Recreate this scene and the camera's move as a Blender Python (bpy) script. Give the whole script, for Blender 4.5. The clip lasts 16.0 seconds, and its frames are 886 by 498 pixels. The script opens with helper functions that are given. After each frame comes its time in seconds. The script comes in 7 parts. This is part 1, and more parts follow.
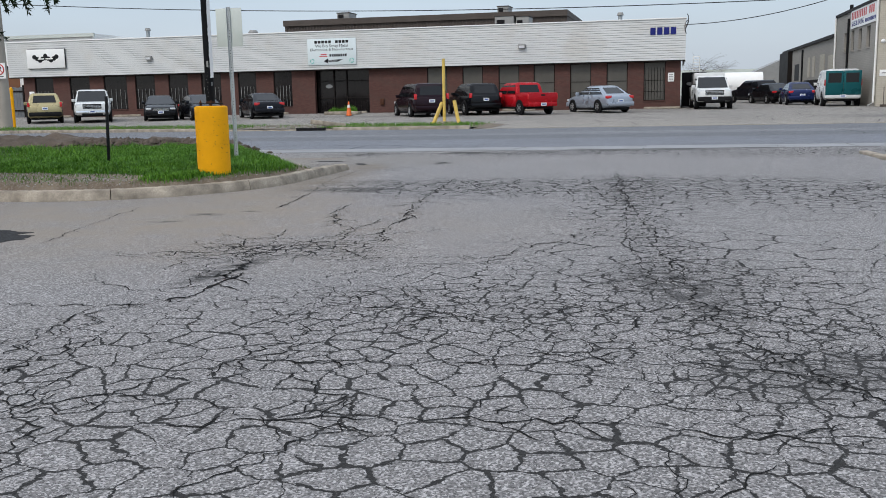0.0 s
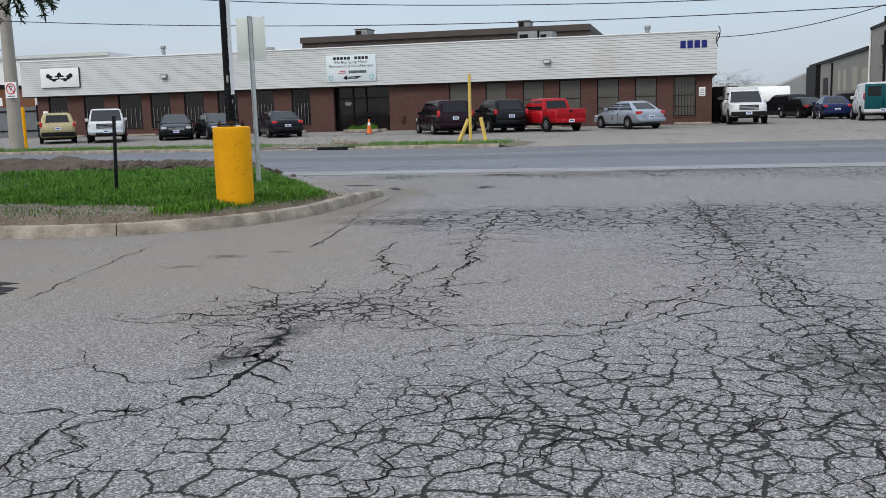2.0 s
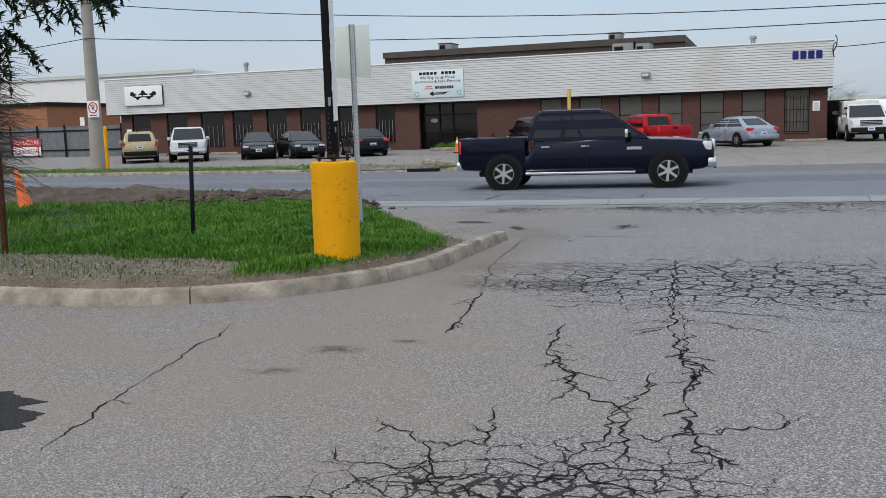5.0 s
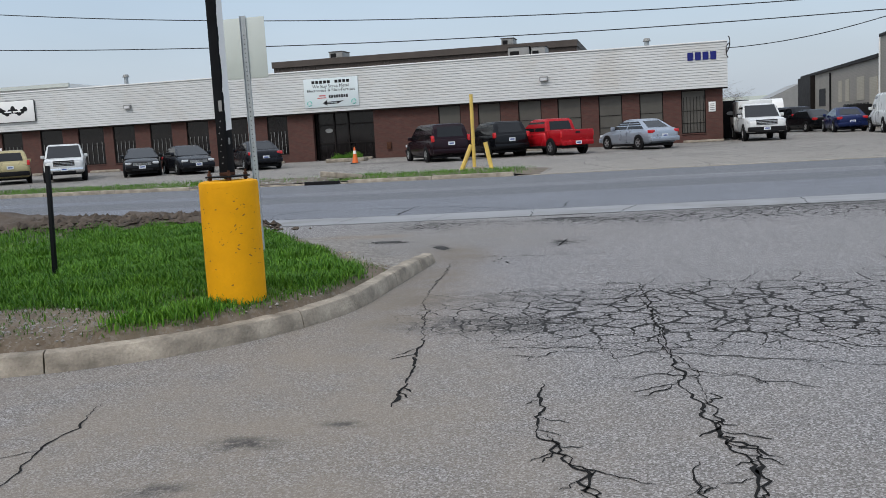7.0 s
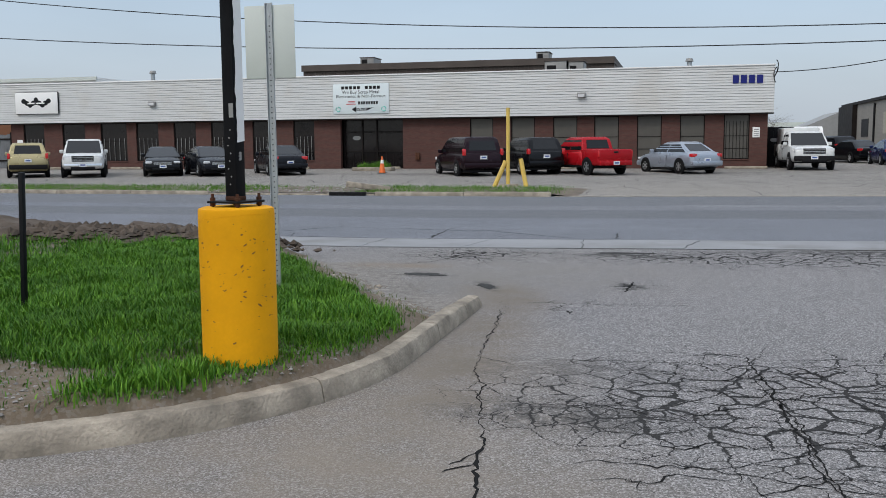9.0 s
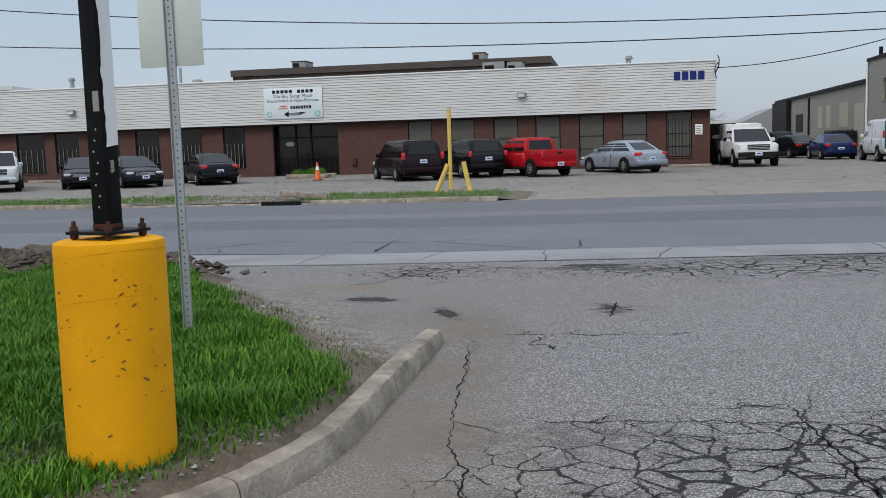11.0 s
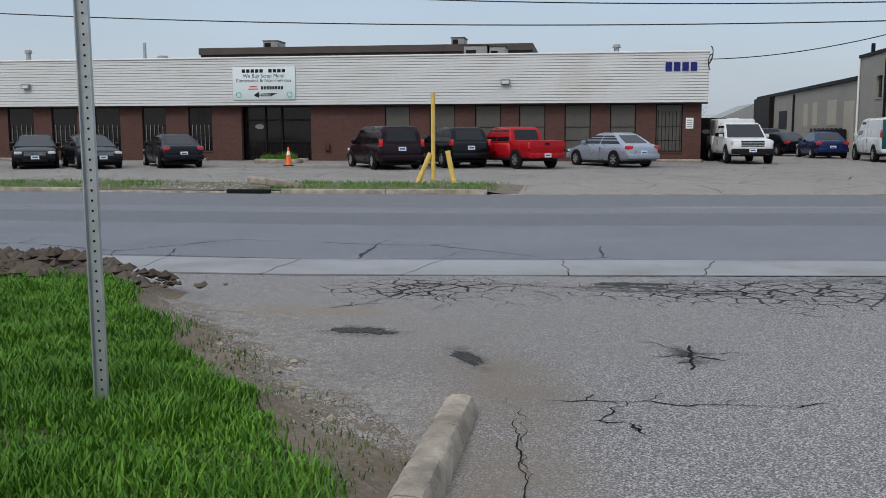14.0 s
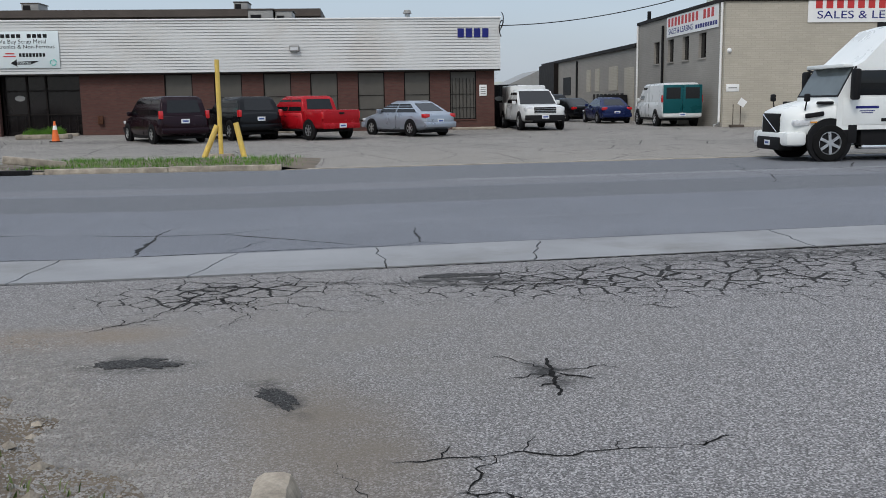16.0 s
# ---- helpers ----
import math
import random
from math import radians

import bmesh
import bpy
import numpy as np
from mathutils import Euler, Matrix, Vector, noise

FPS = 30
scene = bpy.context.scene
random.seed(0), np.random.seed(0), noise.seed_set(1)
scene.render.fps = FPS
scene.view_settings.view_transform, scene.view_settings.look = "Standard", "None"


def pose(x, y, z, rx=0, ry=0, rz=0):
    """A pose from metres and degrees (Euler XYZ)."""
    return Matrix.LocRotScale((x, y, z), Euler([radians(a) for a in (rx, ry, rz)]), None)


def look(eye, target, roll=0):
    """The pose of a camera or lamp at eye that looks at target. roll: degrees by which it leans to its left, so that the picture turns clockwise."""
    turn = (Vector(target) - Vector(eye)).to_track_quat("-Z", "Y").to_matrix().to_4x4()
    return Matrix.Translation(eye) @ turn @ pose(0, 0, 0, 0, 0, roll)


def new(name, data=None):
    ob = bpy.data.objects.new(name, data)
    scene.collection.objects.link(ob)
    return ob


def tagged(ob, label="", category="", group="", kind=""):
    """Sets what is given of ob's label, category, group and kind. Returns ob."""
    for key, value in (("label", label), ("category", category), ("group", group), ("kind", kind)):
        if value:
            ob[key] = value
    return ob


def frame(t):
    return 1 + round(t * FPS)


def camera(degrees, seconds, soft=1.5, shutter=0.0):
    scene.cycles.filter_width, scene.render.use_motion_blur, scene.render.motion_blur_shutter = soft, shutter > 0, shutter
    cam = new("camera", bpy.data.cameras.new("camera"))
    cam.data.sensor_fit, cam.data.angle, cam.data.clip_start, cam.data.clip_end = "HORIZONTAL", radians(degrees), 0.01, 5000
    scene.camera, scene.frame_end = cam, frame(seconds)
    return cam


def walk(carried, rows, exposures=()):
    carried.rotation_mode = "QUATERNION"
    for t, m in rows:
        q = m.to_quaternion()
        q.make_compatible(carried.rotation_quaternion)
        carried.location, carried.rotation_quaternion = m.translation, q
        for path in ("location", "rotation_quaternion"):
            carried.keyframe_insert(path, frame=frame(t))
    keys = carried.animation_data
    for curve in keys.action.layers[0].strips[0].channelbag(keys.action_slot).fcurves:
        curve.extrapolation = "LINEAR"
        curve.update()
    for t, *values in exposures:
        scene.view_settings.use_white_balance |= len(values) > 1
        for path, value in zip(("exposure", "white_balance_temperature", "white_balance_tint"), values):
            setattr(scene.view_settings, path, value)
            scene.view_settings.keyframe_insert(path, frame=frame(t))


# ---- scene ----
cam = camera(50.8, 16.0, soft=0.9)

PATH = [
    (0, (1.704, 1.934, 1.365), (1.228, 3.848, 1.039), -1.1),
    (0.5, (1.479, 2.314, 1.425), (0.971, 4.219, 1.091), -1.3),
    (1, (1.283, 2.779, 1.437), (0.747, 4.684, 1.144), -1.3),
    (1.5, (0.987, 3.224, 1.434), (0.466, 5.135, 1.157), -1.4),
    (2, (0.75, 3.62, 1.387), (0.243, 5.532, 1.096), -1.5),
    (2.5, (0.488, 4.059, 1.429), (-0.117, 5.949, 1.175), -1.8),
    (3, (0.22, 4.48, 1.472), (-0.292, 6.397, 1.224), -1.4),
    (3.5, (0.002, 4.902, 1.449), (-0.539, 6.81, 1.196), -1.5),
    (3.7, (-0.088, 5.051, 1.488), (-0.752, 6.922, 1.248), -1.6),
    (5.8, (-1.155, 6.656, 1.583), (-1.803, 8.529, 1.314), -2.0),
    (6, (-1.236, 6.808, 1.584), (-1.78, 8.713, 1.313), -1.8),
    (6.5, (-1.407, 7.26, 1.582), (-1.887, 9.185, 1.33), -3.3),
    (7, (-1.599, 7.677, 1.562), (-2.047, 9.61, 1.315), -3.2),
    (7.5, (-1.827, 8.1, 1.637), (-2.183, 10.05, 1.373), -2.9),
    (8, (-1.952, 8.544, 1.636), (-2.411, 10.468, 1.344), -3.5),
    (8.2, (-2.019, 8.731, 1.667), (-2.52, 10.647, 1.392), -1.0),
    (10.3, (-2.715, 10.414, 1.642), (-3.187, 12.346, 1.439), -0.1),
    (10.5, (-2.763, 10.598, 1.647), (-3.148, 12.55, 1.44), -0.1),
    (11, (-2.838, 11.051, 1.635), (-3.198, 13.006, 1.418), -1.7),
    (11.5, (-2.935, 11.417, 1.614), (-3.315, 13.368, 1.39), -1.4),
    (12, (-3.091, 11.817, 1.658), (-3.442, 13.773, 1.428), -0.5),
    (12.5, (-3.219, 12.202, 1.634), (-3.588, 14.153, 1.393), -0.5),
    (13, (-3.391, 12.546, 1.639), (-3.881, 14.471, 1.404), -0.7),
    (13.5, (-3.589, 12.914, 1.671), (-4.037, 14.848, 1.423), -0.4),
    (14, (-3.662, 13.328, 1.636), (-3.954, 15.291, 1.392), -0.1),
    (14.5, (-3.715, 13.7, 1.658), (-3.905, 15.679, 1.447), -0.5),
    (15, (-3.858, 14.149, 1.665), (-3.811, 16.126, 1.364), -0.3),
    (15.5, (-3.911, 14.487, 1.64), (-3.763, 16.457, 1.33), -0.6),
    (16, (-3.901, 14.84, 1.658), (-3.757, 16.81, 1.345), -0.8),
]
walk(cam, [(t, look(eye, target, roll)) for t, eye, target, roll in PATH],
     exposures=[(0, 0.10), (3.5, 0.02), (7, 0.0), (10.5, -0.08), (13, -0.14), (16, -0.12)])

# ---- light ----
SUN_EL, SUN_AZ = radians(48), radians(205)
world = bpy.data.worlds.new("overcast_sky")
scene.world = world
world.use_nodes = True
wn = world.node_tree
wn.nodes.clear()
w_out = wn.nodes.new("ShaderNodeOutputWorld")
w_add = wn.nodes.new("ShaderNodeAddShader")
w_sky = wn.nodes.new("ShaderNodeTexSky")
w_sky.sky_type, w_sky.sun_disc = "NISHITA", False
w_sky.sun_elevation, w_sky.sun_rotation = SUN_EL, SUN_AZ
w_sky.dust_density = 4.0
w_b1 = wn.nodes.new("ShaderNodeBackground")
w_b1.inputs[1].default_value = 0.05
wn.links.new(w_sky.outputs[0], w_b1.inputs[0])
# cloud deck: paler and dimmer at the horizon, brighter overhead
w_tc = wn.nodes.new("ShaderNodeTexCoord")
w_sep = wn.nodes.new("ShaderNodeSeparateXYZ")
wn.links.new(w_tc.outputs["Generated"], w_sep.inputs[0])
w_ramp = wn.nodes.new("ShaderNodeValToRGB")
w_ramp.color_ramp.elements[0].position, w_ramp.color_ramp.elements[0].color = 0.0, (0.475, 0.53, 0.60, 1)
w_ramp.color_ramp.elements[1].position, w_ramp.color_ramp.elements[1].color = 1.0, (0.92, 0.99, 1.10, 1)
e = w_ramp.color_ramp.elements.new(0.16)
e.color = (0.375, 0.47, 0.575, 1)
wn.links.new(w_sep.outputs[2], w_ramp.inputs[0])
w_cl = wn.nodes.new("ShaderNodeTexNoise")
w_cl.inputs["Scale"].default_value, w_cl.inputs["Detail"].default_value = 2.2, 5
w_map = wn.nodes.new("ShaderNodeMapping")
w_map.inputs["Scale"].default_value = (1, 1, 3.5)
wn.links.new(w_tc.outputs["Generated"], w_map.inputs[0])
wn.links.new(w_map.outputs[0], w_cl.inputs[0])
w_mr = wn.nodes.new("ShaderNodeMapRange")
w_mr.inputs[1].default_value, w_mr.inputs[2].default_value = 0.3, 0.7
w_mr.inputs[3].default_value, w_mr.inputs[4].default_value = 0.93, 1.08
wn.links.new(w_cl.outputs[0], w_mr.inputs[0])
w_mul = wn.nodes.new("ShaderNodeVectorMath")
w_mul.operation = "SCALE"
wn.links.new(w_ramp.outputs[0], w_mul.inputs[0])
wn.links.new(w_mr.outputs[0], w_mul.inputs["Scale"])
w_b2 = wn.nodes.new("ShaderNodeBackground")
w_b2.inputs[1].default_value = 1.0
wn.links.new(w_mul.outputs[0], w_b2.inputs[0])
wn.links.new(w_b1.outputs[0], w_add.inputs[0])
wn.links.new(w_b2.outputs[0], w_add.inputs[1])
wn.links.new(w_add.outputs[0], w_out.inputs[0])

sun = new("sun", bpy.data.lights.new("sun", "SUN"))
sun.data.energy, sun.data.angle, sun.data.color = 1.1, radians(14), (1.0, 0.97, 0.93)
SUN_FROM = Vector((math.sin(SUN_AZ) * math.cos(SUN_EL), math.cos(SUN_AZ) * math.cos(SUN_EL), math.sin(SUN_EL)))
sun.matrix_world = look(SUN_FROM * 60, (0, 0, 0))


# ---- materials ----
def tree(name):
    m = bpy.data.materials.new(name)
    m.use_nodes = True
    nt = m.node_tree
    return m, nt, nt.nodes["Principled BSDF"]


def nd(nt, kind, **values):
    n = nt.nodes.new(kind)
    for k, v in values.items():
        k = k.replace("_", " ")
        n.inputs[k].default_value = v
    return n


def coords(nt, scale=(1, 1, 1), world_space=False):
    if world_space:
        g = nt.nodes.new("ShaderNodeNewGeometry")
        src = g.outputs["Position"]
    else:
        src = nt.nodes.new("ShaderNodeTexCoord").outputs["Object"]
    mp = nt.nodes.new("ShaderNodeMapping")
    mp.inputs["Scale"].default_value = scale
    nt.links.new(src, mp.inputs[0])
    return mp.outputs[0]


def noise_tex(nt, vec, scale, detail=4.0, rough=0.55, distort=0.0):
    n = nd(nt, "ShaderNodeTexNoise", Scale=scale, Detail=detail, Roughness=rough, Distortion=distort)
    nt.links.new(vec, n.inputs["Vector"])
    return n.outputs["Fac"]


def remap(nt, val, a, b, c=0.0, d=1.0):
    n = nt.nodes.new("ShaderNodeMapRange")
    for i, v in enumerate((a, b, c, d)):
        n.inputs[i + 1].default_value = v
    nt.links.new(val, n.inputs[0])
    return n.outputs[0]


def mixc(nt, fac, a, b, mode="MIX"):
    n = nt.nodes.new("ShaderNodeMix")
    n.data_type, n.blend_type = "RGBA", mode
    for socket, v in ((n.inputs[0], fac), (n.inputs[6], a), (n.inputs[7], b)):
        if isinstance(v, bpy.types.NodeSocket):
            nt.links.new(v, socket)
        elif isinstance(v, (int, float)):
            socket.default_value = v
        else:
            socket.default_value = (*v, 1)
    return n.outputs[2]


def calc(nt, op, a, b=0.0, clamp=False):
    n = nt.nodes.new("ShaderNodeMath")
    n.operation, n.use_clamp = op, clamp
    for socket, v in ((n.inputs[0], a), (n.inputs[1], b)):
        if isinstance(v, bpy.types.NodeSocket):
            nt.links.new(v, socket)
        else:
            socket.default_value = v
    return n.outputs[0]


def bump(nt, bs, height, strength=0.3, dist=0.01):
    b = nd(nt, "ShaderNodeBump", Strength=strength, Distance=dist)
    nt.links.new(height, b.inputs["Height"])
    nt.links.new(b.outputs[0], bs.inputs["Normal"])


def plain(name, col, rough=0.6, metal=0.0, var=0.15, scale=3.0, fine=60.0, bumps=0.15, dirt=None, world_space=False, coat=0.0, spec=0.5):
    """A surface with two scales of variation, grain relief and, where given, patches of dirt."""
    m, nt, bs = tree(name)
    vec = coords(nt, world_space=world_space)
    big, small = noise_tex(nt, vec, scale, 5), noise_tex(nt, vec, fine, 3)
    dark = tuple(c * (1 - var) for c in col)
    light = tuple(min(1, c * (1 + var)) for c in col)
    c1 = mixc(nt, remap(nt, big, 0.3, 0.7), dark, light)
    c2 = mixc(nt, remap(nt, small, 0.25, 0.75, 0, 0.35), c1, tuple(c * (1 - var * 1.6) for c in col))
    if dirt:
        d = remap(nt, noise_tex(nt, vec, scale * 0.7, 7, 0.65), 0.52, 0.72, 0, 0.7)
        c2 = mixc(nt, d, c2, dirt)
    nt.links.new(c2, bs.inputs["Base Color"])
    nt.links.new(remap(nt, big, 0.2, 0.8, max(0.02, rough - 0.08), min(1, rough + 0.08)), bs.inputs["Roughness"])
    bs.inputs["Metallic"].default_value = metal
    bs.inputs["Coat Weight"].default_value = coat
    bs.inputs["Coat Roughness"].default_value = 0.06
    bs.inputs["Specular IOR Level"].default_value = spec
    if bumps:
        bump(nt, bs, small, bumps, 0.004 if bumps < 0.65 else 0.012)
    return m


def ellipse(nt, pos, cx, cy, rx, ry, turn=0.0, soft=0.45):
    """A soft mask: 1 inside an ellipse of the ground plan, 0 outside."""
    s = nt.nodes.new("ShaderNodeVectorMath")
    s.operation = "SUBTRACT"
    nt.links.new(pos, s.inputs[0])
    s.inputs[1].default_value = (cx, cy, 0)
    mp = nt.nodes.new("ShaderNodeMapping")
    mp.vector_type = "TEXTURE"
    mp.inputs["Rotation"].default_value = (0, 0, radians(turn))
    mp.inputs["Scale"].default_value = (rx, ry, 1e6)
    nt.links.new(s.outputs[0], mp.inputs[0])
    ln = nt.nodes.new("ShaderNodeVectorMath")
    ln.operation = "LENGTH"
    nt.links.new(mp.outputs[0], ln.inputs[0])
    return remap(nt, ln.outputs["Value"], 1 + soft, 1 - soft, 0, 1)


def asphalt(name, col, cracked=(), dusty=(), patches=(), stones=0.8, bands=(), sparse=0.0):
    """Worn asphalt: bright and dark stones, faded blotches, a web of cracks inside the cracked zones, dust and dark patches in theirs."""
    m, nt, bs = tree(name)
    g = nt.nodes.new("ShaderNodeNewGeometry")
    pos = g.outputs["Position"]
    big = noise_tex(nt, pos, 0.35, 6, 0.6)
    mid = noise_tex(nt, pos, 3.0, 5, 0.65)
    grain = noise_tex(nt, pos, 62.0, 3, 0.7)
    st = nd(nt, "ShaderNodeTexVoronoi", Scale=110.0)
    nt.links.new(pos, st.inputs["Vector"])
    c = mixc(nt, remap(nt, big, 0.3, 0.7), tuple(v * 0.84 for v in col), tuple(v * 1.14 for v in col))
    c = mixc(nt, remap(nt, mid, 0.35, 0.75, 0, 0.30), c, tuple(v * 0.70 for v in col))
    pit = nd(nt, "ShaderNodeTexVoronoi", Scale=31.0)
    nt.links.new(pos, pit.inputs["Vector"])
    height = calc(nt, "ADD", grain, calc(nt, "MULTIPLY", mid, 0.6))
    wob = nd(nt, "ShaderNodeTexNoise", Scale=2.3, Detail=4.0)
    nt.links.new(pos, wob.inputs["Vector"])
    for y0, y1, x0, bc, amount in bands:
        sp = nt.nodes.new("ShaderNodeSeparateXYZ")
        nt.links.new(pos, sp.inputs[0])
        swing = calc(nt, "MULTIPLY", calc(nt, "MAXIMUM", calc(nt, "ADD", sp.outputs[0], 7.0), 0.0), 0.125)
        yy = calc(nt, "SUBTRACT", calc(nt, "ADD", sp.outputs[1], calc(nt, "MULTIPLY", wob.outputs["Fac"], 0.25)), swing)
        inside = calc(nt, "MULTIPLY", remap(nt, yy, y0, y0 + 0.12), remap(nt, yy, y1, y1 - 0.12))
        inside = calc(nt, "MULTIPLY", inside, remap(nt, sp.outputs[0], x0, x0 + 1.2))
        c = mixc(nt, calc(nt, "MULTIPLY", inside, amount), c, bc)
    for zone, dc, amount in dusty[:2]:
        d = calc(nt, "MULTIPLY", ellipse(nt, pos, *zone), remap(nt, noise_tex(nt, pos, 1.4, 7, 0.7), 0.3, 0.6, 0.3, amount))
        c = mixc(nt, d, c, dc)
    c = mixc(nt, remap(nt, grain, 0.42, 0.60, 0, 0.95), c, tuple(v * 0.30 for v in col))
    c = mixc(nt, remap(nt, pit.outputs["Distance"], 0.28, 0.12, 0, 0.6), c, tuple(v * 0.40 for v in col))
    c = mixc(nt, calc(nt, "MULTIPLY", remap(nt, st.outputs["Color"], 0.52, 0.85, 0, 1), stones), c, tuple(min(1, v * 2.3) for v in col))
    for zone, dc, amount in dusty[2:]:
        d = calc(nt, "MULTIPLY", ellipse(nt, pos, *zone), remap(nt, noise_tex(nt, pos, 1.4, 7, 0.7), 0.3, 0.6, 0.2, amount * 0.85))
        c = mixc(nt, d, c, dc)
    if cracked:
        warp = nt.nodes.new("ShaderNodeVectorMath")
        warp.operation = "MULTIPLY_ADD"
        nt.links.new(wob.outputs["Color"], warp.inputs[0])
        warp.inputs[1].default_value = (0.20, 0.20, 0)
        nt.links.new(pos, warp.inputs[2])
        fine_w = nd(nt, "ShaderNodeTexNoise", Scale=13.0, Detail=6.0, Roughness=0.62)
        nt.links.new(pos, fine_w.inputs["Vector"])
        warp2 = nt.nodes.new("ShaderNodeVectorMath")
        warp2.operation = "MULTIPLY_ADD"
        nt.links.new(fine_w.outputs["Color"], warp2.inputs[0])
        warp2.inputs[1].default_value = (0.075, 0.075, 0)
        nt.links.new(warp.outputs[0], warp2.inputs[2])
        jag = nd(nt, "ShaderNodeTexNoise", Scale=34.0, Detail=3.0)
        nt.links.new(pos, jag.inputs["Vector"])
        warp3 = nt.nodes.new("ShaderNodeVectorMath")
        warp3.operation = "MULTIPLY_ADD"
        nt.links.new(jag.outputs["Color"], warp3.inputs[0])
        warp3.inputs[1].default_value = (0.030, 0.030, 0)
        nt.links.new(warp2.outputs[0], warp3.inputs[2])
        flat = nt.nodes.new("ShaderNodeVectorMath")
        flat.operation = "MULTIPLY"
        nt.links.new(warp3.outputs[0], flat.inputs[0])
        flat.inputs[1].default_value = (1, 1, 0)
        total = None
        for size, width, zones in cracked:
            v = nd(nt, "ShaderNodeTexVoronoi", Scale=1.0 / size)
            v.voronoi_dimensions = "2D"
            v.feature = "DISTANCE_TO_EDGE"
            v.inputs["Randomness"].default_value = 0.97
            nt.links.new(flat.outputs[0], v.inputs["Vector"])
            mask = None
            for z in zones:
                k = ellipse(nt, pos, *z)
                mask = k if mask is None else calc(nt, "MAXIMUM", mask, k)
            mask = calc(nt, "MULTIPLY", mask, remap(nt, noise_tex(nt, pos, 0.9, 5, 0.6), 0.30, 0.42, 0.1, 1.0))
            mask = calc(nt, "MULTIPLY", mask, remap(nt, noise_tex(nt, pos, 3.4, 3, 0.5), 0.36, 0.46, 0.22, 1.0))
            w = calc(nt, "MULTIPLY", mask, calc(nt, "MULTIPLY", remap(nt, wob.outputs["Fac"], 0.3, 0.7, 0.45, 1.45), width / size))
            # a line where the distance to the edge is under the width
            line = calc(nt, "SUBTRACT", 1.0, calc(nt, "DIVIDE", v.outputs["Distance"], calc(nt, "ADD", w, 1e-4)), clamp=True)
            line = calc(nt, "MULTIPLY", line, 5.0, clamp=True)
            total = line if total is None else calc(nt, "MAXIMUM", total, line)
        c = mixc(nt, calc(nt, "MULTIPLY", total, 0.93), c, (0.014, 0.0135, 0.013))
        height = calc(nt, "SUBTRACT", height, calc(nt, "MULTIPLY", total, 2.2))
    for zone, pc, amount in patches:
        d = calc(nt, "MULTIPLY", ellipse(nt, pos, *zone), remap(nt, noise_tex(nt, pos, 6.0, 7, 0.75), 0.42, 0.54, 0, amount))
        c = mixc(nt, d, c, pc)
    nt.links.new(c, bs.inputs["Base Color"])
    bs.inputs["Roughness"].default_value = 0.9
    bs.inputs["Specular IOR Level"].default_value = 0.25
    bump(nt, bs, height, 0.95, 0.009)
    return m


